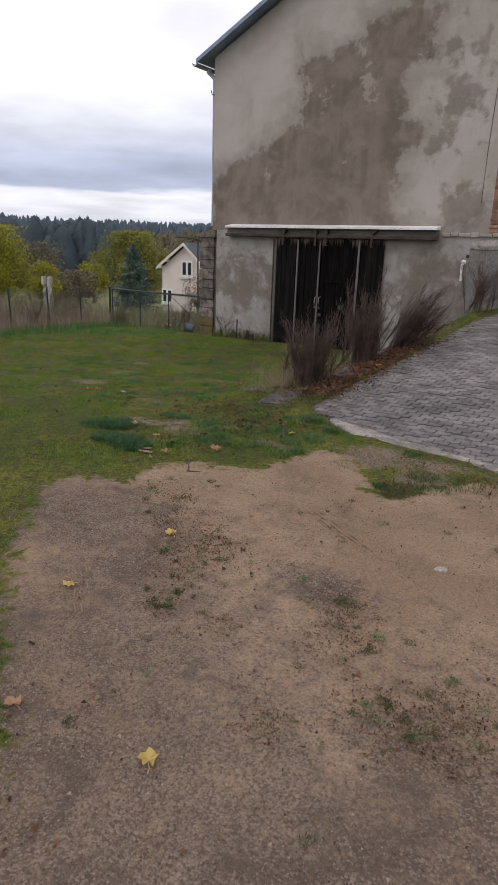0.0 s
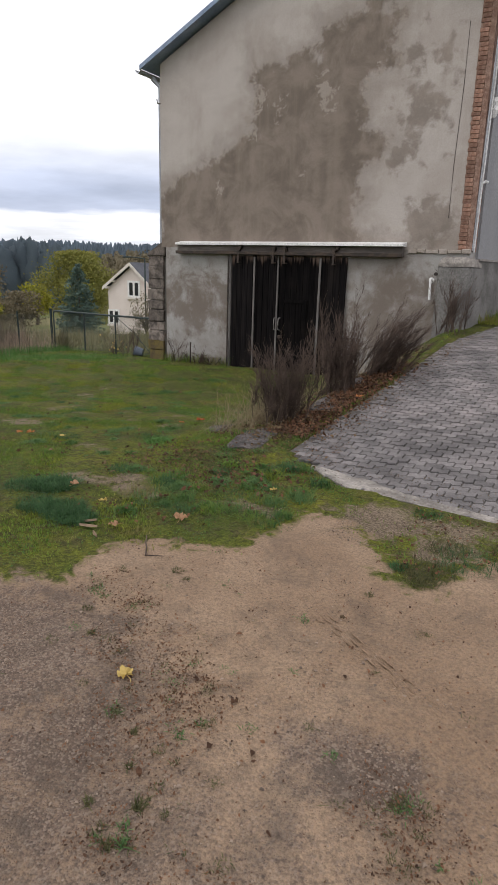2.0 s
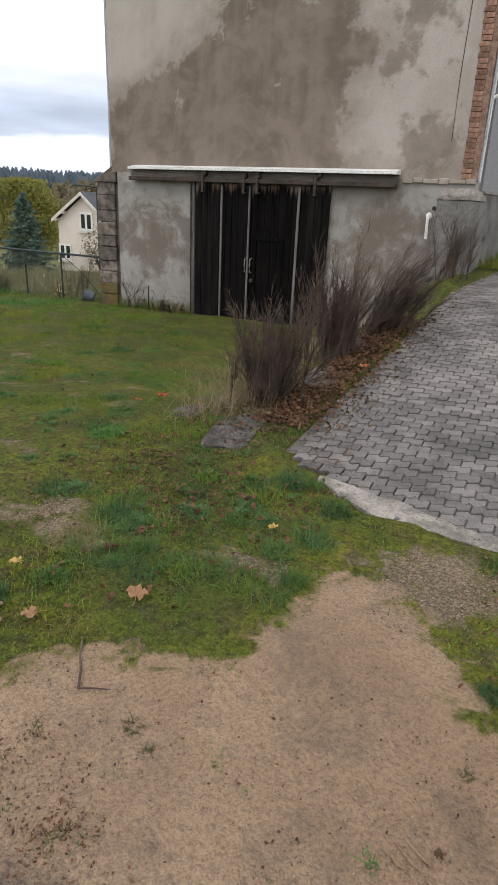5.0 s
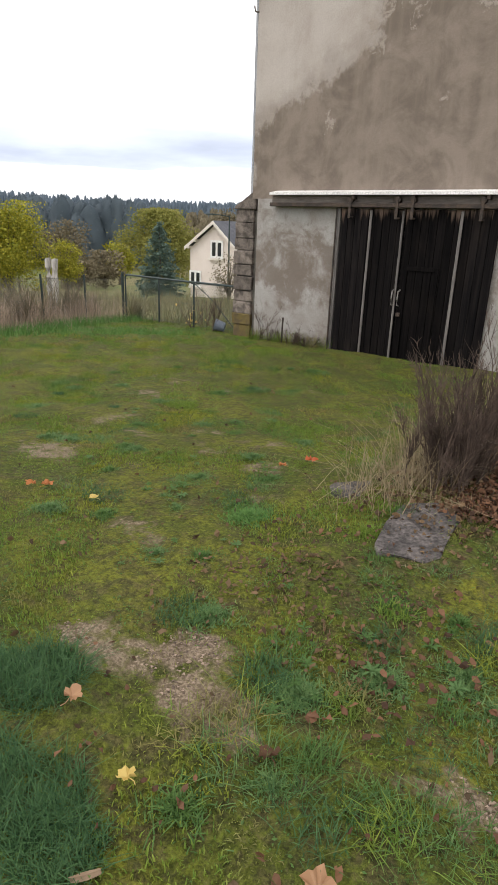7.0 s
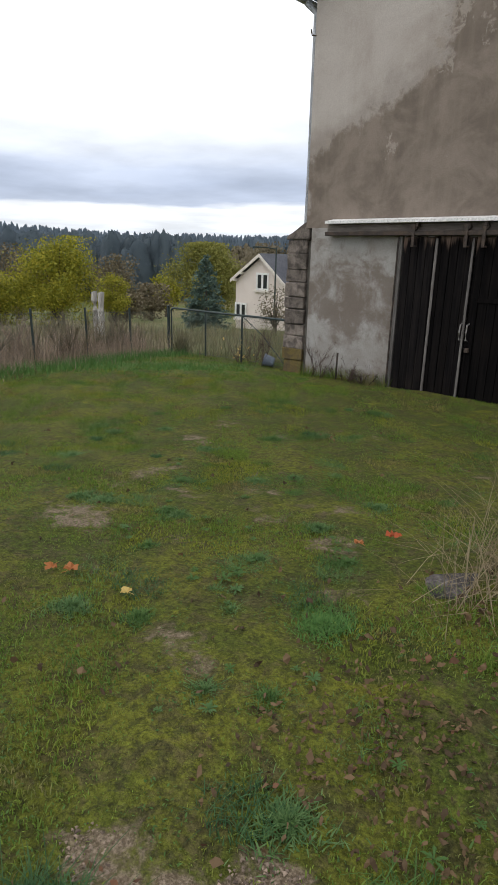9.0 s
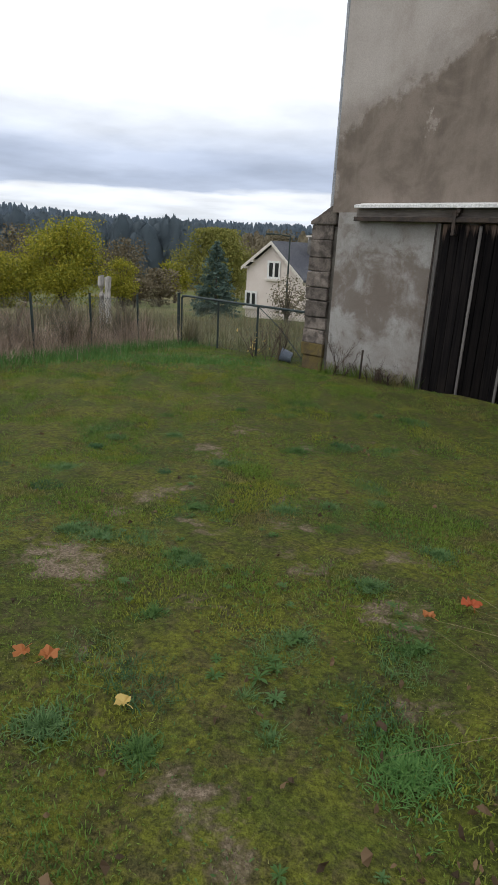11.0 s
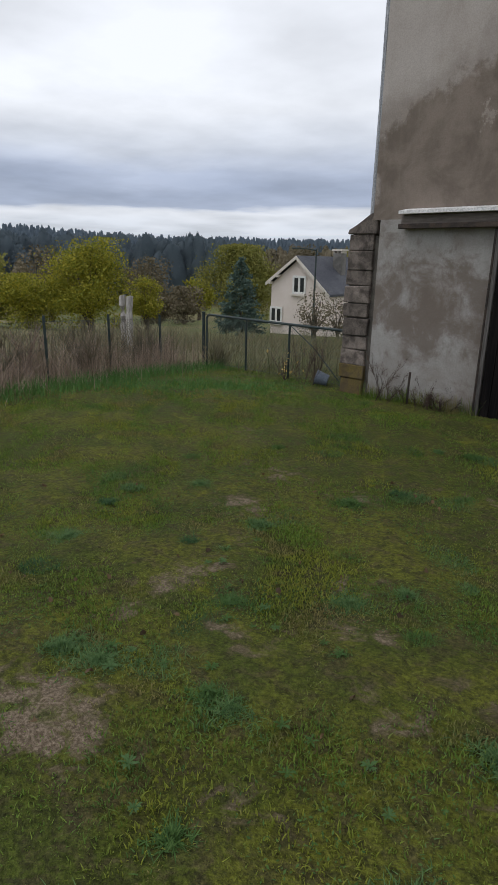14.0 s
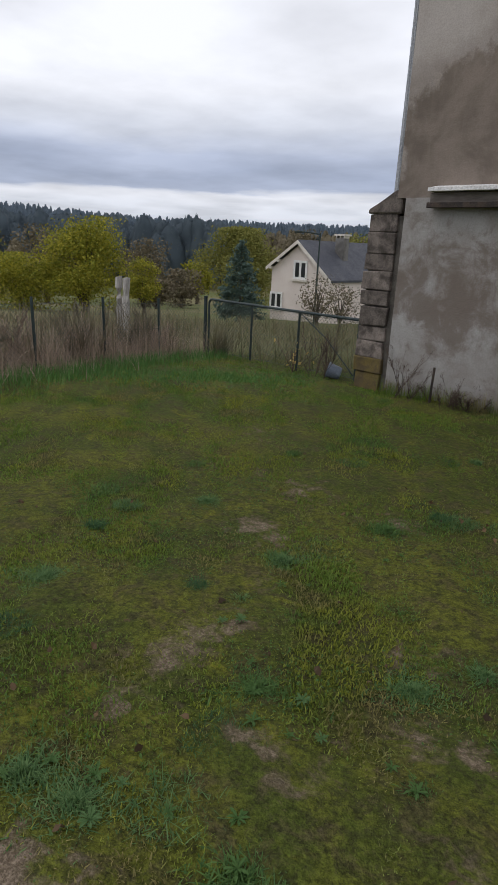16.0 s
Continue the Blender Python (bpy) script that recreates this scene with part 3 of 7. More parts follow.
M_HAY = leafy("dry_straw", (0.21, 0.16, 0.095), (0.34, 0.275, 0.175))
M_HAYPINK = leafy("dry_reddish_grass", (0.29, 0.21, 0.16), (0.45, 0.35, 0.27))
M_DEADLEAF = leafy("dead_leaf", (0.045, 0.025, 0.016), (0.21, 0.105, 0.058), rough=0.7)
M_DEADLEAF2 = leafy("dry_brown_leaf", (0.045, 0.030, 0.017), (0.19, 0.122, 0.066), rough=0.7)
M_YELLOWLEAF = leafy("yellow_leaf", (0.50, 0.36, 0.10), (0.62, 0.47, 0.20))
M_ORANGELEAF = leafy("orange_leaf", (0.36, 0.13, 0.045), (0.50, 0.21, 0.08))
M_TANLEAF = leafy("tan_maple_leaf", (0.34, 0.19, 0.105), (0.46, 0.28, 0.165))
M_REDLEAF = leafy("red_orange_leaf", (0.36, 0.075, 0.03), (0.46, 0.12, 0.04))
M_SPRIG = leafy("stunted_sprig", (0.05, 0.058, 0.024), (0.125, 0.115, 0.045))
M_FRESH = leafy("fresh_green_grass", (0.06, 0.15, 0.035), (0.12, 0.235, 0.06))
M_PEBBLE = surface("pale_pebble", (0.36, 0.31, 0.27), (0.48, 0.43, 0.39), 20, 90, 0.9, 0.3, vary=0.3)
# distance haze put into the colour: paler and bluer than real needles
M_PINE_FAR_HAZE = leafy("hazed_ridge_pine_needles", (0.15, 0.195, 0.24), (0.175, 0.222, 0.268), through_light=0.5)
M_GOLD = leafy("golden_green_foliage", (0.15, 0.18, 0.02), (0.42, 0.37, 0.045))
M_OLIVE = leafy("olive_autumn_foliage", (0.15, 0.17, 0.04), (0.31, 0.285, 0.075))
M_SPRUCE = leafy("blue_green_needles", (0.075, 0.12, 0.10), (0.14, 0.20, 0.165), through_light=0.2)
# some valley haze is mixed into these needles' colour
M_PINE_HAZE = leafy("hazed_pine_needles", (0.105, 0.138, 0.162), (0.128, 0.163, 0.185), through_light=0.5)
M_RUSSET = leafy("bare_autumn_twigs", (0.13, 0.108, 0.066), (0.20, 0.168, 0.108), through_light=0.1)


# ---------------- ground ----------------
SAND_EDGE = ((-0.2, -8), (-0.6, 0.2), (-1.4, 1.66), (-2.33, 2.3), (-2.9, 2.87), (-3.05, 3.15), (-2.68, 3.42), (-2.74, 3.8), (-2.62, 3.94), (-2.28, 4.06), (-2.13, 4.15),
             (-2.10, 4.48), (-2.05, 4.80), (-1.75, 4.82), (-1.52, 4.5), (-1.40, 4.26), (-1.16, 4.2), (-1.04, 4.62), (-0.8, 4.98), (9, 4.7), (9, -8))


def outline_depth(x, y, poly):
    """How far inside a closed outline a point lies (negative outside)."""
    x, y = np.asarray(x, float), np.asarray(y, float)
    inside = np.zeros(x.shape, bool)
    best = np.full(x.shape, 1e9)
    for (ax, ay), (bx, by) in zip(poly, poly[1:] + poly[:1]):
        dx, dy = bx - ax, by - ay
        t = np.clip(((x - ax) * dx + (y - ay) * dy) / (dx * dx + dy * dy), 0, 1)
        best = np.minimum(best, np.hypot(x - ax - t * dx, y - ay - t * dy))
        cross = ((ay > y) != (by > y)) & (x < dx * (y - ay) / (dy if dy else 1e-9) + ax)
        inside ^= cross
    return np.where(inside, best, -best)


def spots(x, y, some):
    v = np.zeros(np.shape(x))
    for sx, sy, rx, ry, k in some:
        v = np.maximum(v, k * np.exp(-(((x - sx) / rx) ** 2 + ((y - sy) / ry) ** 2)))
    return v


BARE_SPOTS = ((-3.70, 4.47, 0.18, 0.11, 1.1), (-3.50, 4.50, 0.12, 0.10, 1.0), (-3.38, 4.66, 0.14, 0.13, 1.1), (-3.22, 4.50, 0.14, 0.15, 1.1), (-3.05, 4.46, 0.10, 0.11, 0.95), (-2.44, 4.68, 0.17, 0.09, 1.0), (-2.22, 4.68, 0.12, 0.14, 0.8), (-5.80, 5.74, 0.34, 0.22, 0.85), (-6.22, 6.40, 0.18, 0.15, 0.7), (-5.78, 6.56, 0.1, 0.12, 0.75), (-6.26, 6.62, 0.12, 0.14, 0.7), (-6.5, 7.36, 0.1, 0.14, 0.6), (-5.09, 5.30, 0.16, 0.12, 0.6),
              (-4.43, 6.50, 0.24, 0.2, 0.8), (-4.75, 7.0, 0.3, 0.2, 0.6), (-6.36, 6.82, 0.16, 0.36, 0.7), (-6.95, 7.83, 0.3, 0.22, 0.65), (-5.9, 9.3, 0.5, 0.2, 0.5), (-7.4, 8.6, 0.5, 0.25, 0.5), (-4.25, 5.19, 0.2, 0.14, 0.65),
              (-4.5, 8.6, 0.5, 0.25, 0.4), (-5.1, 5.95, 0.2, 0.16, 0.5), (-1.65, 4.95, 0.32, 0.28, 1.1), (-1.3, 5.0, 0.3, 0.18, 0.9), (-1.2, 4.72, 0.2, 0.25, 0.95), (-0.9, 4.62, 0.18, 0.12, 0.8), (-0.4, 5.05, 0.6, 0.12, 0.7), (-1.2, 5.1, 0.4, 0.1, 0.9), (-3.3, 7.0, 0.5, 0.9, 0.8), (-3.1, 9.4, 0.4, 1.8, 0.9), (-8.6, 9.4, 0.6, 0.4, 0.4), (-5.35, 6.95, 0.22, 0.14, 0.62), (-5.0, 6.6, 0.26, 0.14, 0.58), (-5.7, 7.35, 0.2, 0.2, 0.58), (-5.55, 6.55, 0.14, 0.22, 0.58), (-6.6, 8.6, 0.3, 0.2, 0.55), (-4.0, 6.0, 0.2, 0.12, 0.5))
GRAVEL_SPOTS = ((0.2, 2.6, 1.4, 0.7, 0.55), (-1.4, 2.2, 1.2, 0.8, 0.7), (-1.5, 0.6, 1.6, 1.8, 1.0), (0.0, 1.6, 1.5, 1.0, 0.9), (-2.5, 2.9, 0.8, 0.5, 1.0), (-1.06, 3.05, 0.32, 0.22, 1.0), (-0.2, 2.3, 0.7, 0.5, 0.7), (-0.8, 1.7, 1.2, 0.9, 0.8), (-1.9, 2.6, 0.6, 0.5, 0.8), (0.6, 0.5, 1.2, 1.2, 0.6))


def sand_amount(x, y):
    return smooth(outline_depth(x, y, SAND_EDGE), -0.22, 0.22)


def ragged(x, y, s=1.0):
    """A cheap repeatable unevenness between -1 and 1."""
    return (np.sin(x * 5.3 * s + 1.7 * np.sin(y * 3.1 * s)) + np.sin(y * 6.1 * s + 1.3 * np.sin(x * 4.3 * s + 2)) + np.sin((x + y) * 11.7 * s + np.sin(x * 9.1 * s))) / 3


def build_ground():
    far = np.array([16, 20, 26, 34, 45, 60, 80, 105, 140, 190, 250, 330, 430, 560, 800, 1300])
    xs = np.concatenate([-14 - far[::-1] + 15, np.arange(-14, 3.0, 0.09), 3 + np.array([0.3, 1, 2, 4, 8]), 3 + far])
    ys = np.concatenate([-4 - far[::-1] + 15, np.arange(-4, 14.5, 0.09), 15 + np.array([0, 1, 2, 4, 7, 10]), 12 + far])
    xs, ys = np.unique(xs), np.unique(ys)
    X, Y = np.meshgrid(xs, ys)
    Z = ground_z(X, Y)
    near = smooth(np.hypot(X + 4, Y - 6), 14, 8)
    s = sand_amount(X, Y)
    Z = Z + near * (0.012 * ragged(X, Y) * s + 0.022 * ragged(X, Y, 0.8) * (1 - s))
    # under the drive the sheet drops below the paving bed
    drive = ((X > drive_left(Y) + 0.1) & (Y > front_edge(X) + 0.14) & (X < 7)) & (Y < 40)
    Z = np.where(drive, drive_z(Y) - 0.16, Z - 0.02 * ((X > -2.8) & (Y > front_edge(X) - 0.02)))
    n, k = len(ys), len(xs)
    i = np.arange((n - 1) * k).reshape(n - 1, k)[:, :-1].ravel()
    f = np.stack([i, i + 1, i + k + 1, i + k], 1)
    ob = mesh_np("ground", np.stack([X, Y, Z], -1).reshape(-1, 3), f, M_GROUND, flat=False)
    for name, v in (("sand", s), ("bare", spots(X, Y, BARE_SPOTS)), ("gravel", spots(X, Y, GRAVEL_SPOTS)), ("field", smooth(-0.6 * X + 0.8 * Y, 17, 22))):
        a = ob.data.attributes.new(name, "FLOAT", "POINT")
        a.data.foreach_set("value", np.ascontiguousarray(v, dtype=np.float32).ravel())
    return tagged(ob, "sandy gravel yard running into a patchy mossy lawn", "ground", kind="structure")


build_ground()


# ---------------- barn ----------------
def build_barn():
    barn = tagged(empty("barn"), "tall old barn with stained grey render above a patchy plinth", "barn")
    yb = FACE_Y + 0.4
    mid = (BARN_L + BARN_R) / 2 + (EAVE_R - EAVE_Z) / (2 * SLOPE)
    apex = EAVE_Z + (mid - BARN_L) * SLOPE
    top = bmesh.new()
    add_prism(top, ((BARN_L - 0.06, 2.0), (BARN_R, 2.0), (BARN_R - LEAN_IN, EAVE_R), (mid, apex), (BARN_L - 0.06, EAVE_Z - 0.03)), "y", FACE_Y + 0.02, yb)
    part("gable_wall", top, M_GABLE, barn, "beige-grey render with a large brown damp stain")
    for a, b, f, z0, z1 in ((BARN_L + 0.07, -7.36, 0, -1.0, 2.0), (-4.94, BARN_R, 0, -1.0, 2.0), (-7.36, -4.94, 0.004, 1.86, 1.998)):
        part("plinth_wall", box(a, b, FACE_Y + f, yb, z0, z1), M_PLINTH, barn, "patchy pale grey lime render")
    ledge = bmesh.new()
    rng = random.Random(4)
    x = -3.80
    while x < BARN_R - 0.05:
        w = rng.uniform(0.12, 0.24)
        add_box(ledge, x, min(x + w, BARN_R), FACE_Y - 0.035 - rng.uniform(0, 0.02), FACE_Y + 0.01, 1.945 + rng.uniform(-0.01, 0.01), 2.01 + rng.uniform(-0.01, 0.015), 0.008)
        x += w + 0.008
    part("ledge", ledge, M_MORTAR, barn, "broken course of flat stones")
    # long side towards the drive
    def run(x0, x1, y0, y1, z0, z1, lean=0.0):
        """A stretch of the long wall, x measured from its face."""
        r = bmesh.new()
        for y in (y0, y1):
            for q, z in ((x0, z0), (x1, z0), (x1 - lean, z1), (x0 - lean, z1)):
                r.verts.new((side_x(y) + q, y, z))
        r.verts.ensure_lookup_table()
        for f in ((0, 1, 2, 3), (7, 6, 5, 4), (0, 4, 5, 1), (1, 5, 6, 2), (2, 6, 7, 3), (3, 7, 4, 0)):
            r.faces.new([r.verts[i] for i in f])
        return r
    part("side_wall", run(-0.4, 0.0, yb, 29.2, 1.86, EAVE_R, LEAN_IN), M_SIDE, barn, "smooth grey cement render")
    part("side_plinth", run(-0.4, 0.03, yb, 29.2, -0.2, 1.85), M_SIDE_LOW, barn)
    part("plinth_cap", run(-0.01, 0.045, yb, 29.1, 1.852, 1.885), M_CONCRETE, barn)
    back = bmesh.new()
    add_box(back, BARN_L, BARN_L + 0.4, yb, 29.2, -1.2, EAVE_Z)
    part("side_wall", back, M_SIDE, barn)
    back = bmesh.new()
    add_prism(back, ((BARN_L, -1.2), (side_x(29.2), -1.2), (side_x(29.2), EAVE_R), (mid, apex), (BARN_L, EAVE_Z)), "y", 29.2, 29.6)
    part("back_wall", back, M_SIDE, barn)
    # roof: two slabs with an overhang, boarded underneath
    over, fore = 0.36, 0.22
    y0, y1 = FACE_Y - fore, 29.9
    for sgn in (-1, 1):
        e0 = BARN_L - over if sgn < 0 else BARN_R + over
        e1 = e0 if sgn < 0 else e0 + SPLAY * (y1 - y0)
        ze = (EAVE_Z if sgn < 0 else EAVE_R) - over * SLOPE

        def sheet(prof, ya, yz):
            """A slab between eave and ridge: prof holds (at the ridge?, sideways, height)."""
            r = bmesh.new()
            rings = []
            for y, e in ((ya, e0), (yz, e1)):
                rings.append([r.verts.new((mid if top else e + dx, y, (apex if top else ze) + dz)) for top, dx, dz in prof])
            n = len(prof)
            r.faces.new(rings[0]); r.faces.new(rings[1][::-1])
            for i in range(n):
                r.faces.new((rings[0][i], rings[1][i], rings[1][(i + 1) % n], rings[0][(i + 1) % n]))
            return r
        part("roof", sheet(((0, 0, 0.08), (1, 0, 0.08), (1, 0, 0.11), (0, 0, 0.105)), y0, y1), M_SLATE, barn, "blue-grey slate roof")
        part("soffit", sheet(((0, 0, 0.04), (1, 0, 0.04), (1, 0, 0.077), (0, 0, 0.077)), y0 + 0.01, y1 - 0.02), M_SOFFIT, barn, "blue-grey painted boarding")
        ver = bmesh.new()
        add_prism(ver, ((e0, ze + 0.015), (mid, apex + 0.015), (mid, apex + 0.10), (e0, ze + 0.095)), "y", y0 - 0.028, y0 - 0.003)
        part("verge_board", ver, M_SOFFIT, barn)
        # gutter along the eave
        prof = [(0, sgn * 0.06 + 0.065 * math.cos(a), 0.03 + 0.065 * math.sin(a)) for a in [math.pi + k * math.pi / 8 for k in range(9)]]
        prof += [(0, sgn * 0.06 + 0.055 * math.cos(a), 0.03 + 0.055 * math.sin(a)) for a in [2 * math.pi - k * math.pi / 8 for k in range(9)]]
        part("gutter", sheet(prof, y0, y1 - 0.1), M_ZINC, barn, "half-round zinc gutter")
    # downpipe on the far corner
    part("downpipe", tube(((BARN_L - 0.30, FACE_Y + 0.1, 5.22), (BARN_L - 0.125, FACE_Y + 0.12, 5.05), (BARN_L - 0.125, FACE_Y + 0.12, 2.0)), 0.05, 10), M_ZINC, barn, "grey zinc downpipe")
    part("wall_hook", tube(((BARN_L + 0.02, FACE_Y + 0.06, 4.72), (BARN_L - 0.11, FACE_Y + 0.0, 4.74), (BARN_L - 0.13, FACE_Y, 4.82)), 0.012, 6), M_IRON, barn)
    # cracks of the old chase
    part("cable", tube(((-3.20, FACE_Y + 0.016, 5.3), (-3.19, FACE_Y + 0.016, 4.4), (-3.21, FACE_Y + 0.016, 3.3), (-3.20, FACE_Y + 0.016, 2.5)), 0.0045, 5), M_IRON, barn, "thin dark cable down the wall")
    # rounded buttress under the brick corner
    bt = bmesh.new()
    prof = [(-3.27, FACE_Y + 0.0), (-3.25, FACE_Y - 0.09), (-3.15, FACE_Y - 0.14), (-2.86, FACE_Y - 0.14), (-2.74, FACE_Y - 0.09), (-2.69, FACE_Y + 0.02), (-2.69, FACE_Y + 0.55), (-3.27, FACE_Y + 0.55)]
    add_prism(bt, prof, "z", 0.2, 1.74)
    bmesh.ops.bevel(bt, geom=bt.edges[:], offset=0.015, segments=1, affect="EDGES")
    part("buttress", bt, M_SIDE_LOW, barn, "rounded cement buttress")
    bt = bmesh.new()
    rings = [[((px + 2.98) * k - 2.98, (py - FACE_Y - 0.1) * k + FACE_Y + 0.1, z) for px, py in prof] for k, z in ((1.03, 1.742), (1.0, 1.80), (0.86, 1.87), (0.6, 1.90))]
    vr = [[bt.verts.new(p) for p in r] for r in rings]
    for a, b in zip(vr, vr[1:]):
        for i in range(8):
            bt.faces.new((a[i], a[(i + 1) % 8], b[(i + 1) % 8], b[i]))
    bt.faces.new(vr[0][::-1]); bt.faces.new(vr[-1])
    part("buttress_cap", bt, M_KERB, barn, "pale sloped cement cap")
    # brick corner: toothed courses
    core = bmesh.new()
    add_prism(core, ((-2.99, 1.99), (BARN_R + 0.004, 1.99), (BARN_R + 0.004 - LEAN_IN, EAVE_R - 0.01), (-2.99 - LEAN_IN, EAVE_R - 0.01)), "y", FACE_Y + 0.004, FACE_Y + 0.39)
    part("brick_corner", core, M_BRICK_JOINT, barn)
    return barn


barn = build_barn()
corner = [c for c in barn.children if c.name.startswith("brick_corner")][0]


# ---------------- sliding door ----------------
RAIL_L, RAIL_R = -8.62, -3.87


def build_rail():
    rail = tagged(empty("sliding_door_rail"), "long dark beam with a white cover strip above the barn door", "door rail")
    part("beam", box(RAIL_L, RAIL_R, FACE_Y - 0.10, FACE_Y - 0.004, 1.885, 2.045, 0.008), M_BEAM, rail, "weathered dark wooden beam")
    # projecting lower flange, the track itself
    part("track", box(RAIL_L - 0.0, RAIL_R, FACE_Y - 0.165, FACE_Y - 0.104, 1.875, 1.935, 0.006), M_IRON, rail, "dark steel track")
    strip = bmesh.new()
    add_prism(strip, ((FACE_Y - 0.205, 2.050), (FACE_Y - 0.205, 2.088), (FACE_Y + 0.018, 2.125), (FACE_Y + 0.018, 2.050)), "x", RAIL_L + 0.02, RAIL_R + 0.02)
    part("cover_strip", strip, M_WHITE, rail, "flaking white painted cover strip")
    for x in (-7.05, -6.08, -5.03):
        part("bracket", box(x - 0.02, x + 0.02, FACE_Y - 0.19, FACE_Y - 0.004, 1.99, 2.048, 0.004), M_IRON, rail)
    return rail


build_rail()


def build_leaf(x0, x1, name_label, battens, n, seed, hangers, wicket=None):
    """One leaf: boards, cover battens, hangers and a pull handle."""
    rng = random.Random(seed)
    leaf = tagged(empty("sliding_door_leaf"), name_label, "door", "sliding barn door leaves")
    y1 = FACE_Y - 0.035
    w = (x1 - x0) / n
    for i in range(n):
        bot = -0.36 + rng.uniform(-0.02, 0.03)
        top = 1.865 + rng.uniform(-0.015, 0.008)
        d = rng.uniform(0, 0.006)
        part("plank", box(x0 + i * w + 0.003, x0 + (i + 1) * w - 0.003, y1 - 0.034 - d, y1 - d, bot, top, 0.003), M_PLANK, leaf)
    for z in (0.05, 0.95, 1.62):
        part("ledger", box(x0 + 0.02, x1 - 0.02, y1 + 0.001, y1 + 0.028, z, z + 0.12), M_PLANK, leaf)
    for bx, bw in battens:
        part("batten", box(bx - bw / 2, bx + bw / 2, y1 - 0.066, y1 - 0.041, -0.33, 1.84, 0.004), M_BATTEN, leaf, "bleached cover batten")
    for hx in hangers:
        h = bmesh.new()
        add_box(h, hx - 0.022, hx + 0.022, FACE_Y - 0.182, FACE_Y - 0.172, 1.72, 2.02, 0.003)
        add_box(h, hx - 0.022, hx + 0.022, FACE_Y - 0.172, y1 - 0.042, 1.72, 1.745, 0.003)
        add_tube(h, ((hx, FACE_Y - 0.172, 1.985), (hx, FACE_Y - 0.110, 1.985)), 0.045, 12)
        part("hanger", h, M_IRON, leaf, "rusty strap with roller")
    if wicket:
        a, b, t = wicket
        f = bmesh.new()
        for q in ((a, a + 0.05, -0.30, t), (b - 0.05, b, -0.30, t), (a + 0.051, b - 0.051, t - 0.06, t)):
            add_box(f, q[0], q[1], y1 - 0.055, y1 - 0.0405, q[2], q[3], 0.003)
        part("wicket_frame", f, M_PLANK, leaf, "blackened frame of the small wicket door")
    return leaf


leaf_l = build_leaf(-7.29, -6.225, "black weathered plank door leaf with a pale batten", ((-6.77, 0.035), (-6.25, 0.03)), 9, 11, (-7.10, -6.33))
leaf_r = build_leaf(-6.215, -4.87, "black weathered plank door leaf with a wicket door", ((-5.38, 0.04),), 11, 12, (-6.09, -5.10), (-6.15, -5.62, 1.07))
for leaf, hx in ((leaf_l, -6.27), (leaf_r, -6.175)):
    y = FACE_Y - 0.095
    part("handle", tube(((hx, y + 0.02, 0.48), (hx, y - 0.05, 0.50), (hx + 0.0, y - 0.06, 0.60), (hx, y - 0.05, 0.70), (hx, y + 0.02, 0.72)), 0.011, 8), M_HANDLE, leaf, "worn steel pull handle")
part("padlock", box(-6.18, -6.12, FACE_Y - 0.15, FACE_Y - 0.1, 0.33, 0.39, 0.008), M_IRON, leaf_r, "small rusty padlock")
jamb = tagged(new("door_jamb"), "bleached grey wooden post beside the barn door", "door post")
part("post", box(-7.38, -7.31, FACE_Y - 0.085, FACE_Y - 0.003, -0.5, 1.872, 0.006), M_BATTEN, jamb)
part("stop_rod", tube(((-7.35, FACE_Y - 0.12, -0.42), (-7.35, FACE_Y - 0.12, 1.86)), 0.014, 8), M_IRON, jamb)

# added unseen sheet behind the door, stands in for the barn's dark inside
inner = box(-7.5, -4.8, FACE_Y + 0.9, FACE_Y + 0.95, -1.0, 2.3)
tagged(part("inner_wall", inner, M_SIDE_LOW), "unseen backing sheet standing in for the dark barn inside", "wall", kind="structure")


# ---------------- stone pier beside the barn ----------------
def build_pier():
    rng = random.Random(7)
    pier = tagged(empty("stone_pier"), "mossy pier of rough stone blocks against the barn corner", "pier")
    z = -0.75
    i = 0
    hs = [0.33, 0.24, 0.2, 0.22, 0.20, 0.26, 0.2, 0.24, 0.21, 0.26, 0.22]
    for h in hs:
        x0 = -9.53 + rng.uniform(-0.02, 0.015)
        x1 = -9.115 + rng.uniform(-0.012, 0.012)
        b = bmesh.new()
        f = FACE_Y + 0.05 + rng.uniform(-0.02, 0.02)
        zt = min(z + h - 0.007, 1.93)
        add_box(b, x0, x1, f, FACE_Y + 0.55, z, zt, 0.010, 0.010, rng)
        part("block", b, M_BLOCK_MOSS if i in (1, 2) else M_BLOCK, pier)
        z += h
        i += 1
        if z > 1.9:
            break
    # dark core: mortar, plus painted shade and dirt in the gap beside the wall
    core = box(-9.50, -8.992, FACE_Y + 0.10, FACE_Y + 0.53, -0.75, 1.80)
    part("mortar_core", core, M_BED, pier)
    cap = bmesh.new()
    add_prism(cap, ((-9.54, z - 0.004), (-9.06, z - 0.004), (-9.06, 2.11), (-9.17, 2.09), (-9.33, 1.98), (-9.53, z + 0.05)), "y", FACE_Y + 0.03, FACE_Y + 0.56)
    bmesh.ops.bevel(cap, geom=cap.edges[:], offset=0.015, segments=1, affect="EDGES")
    part("cap", cap, M_BLOCK, pier)
    return pier


build_pier()


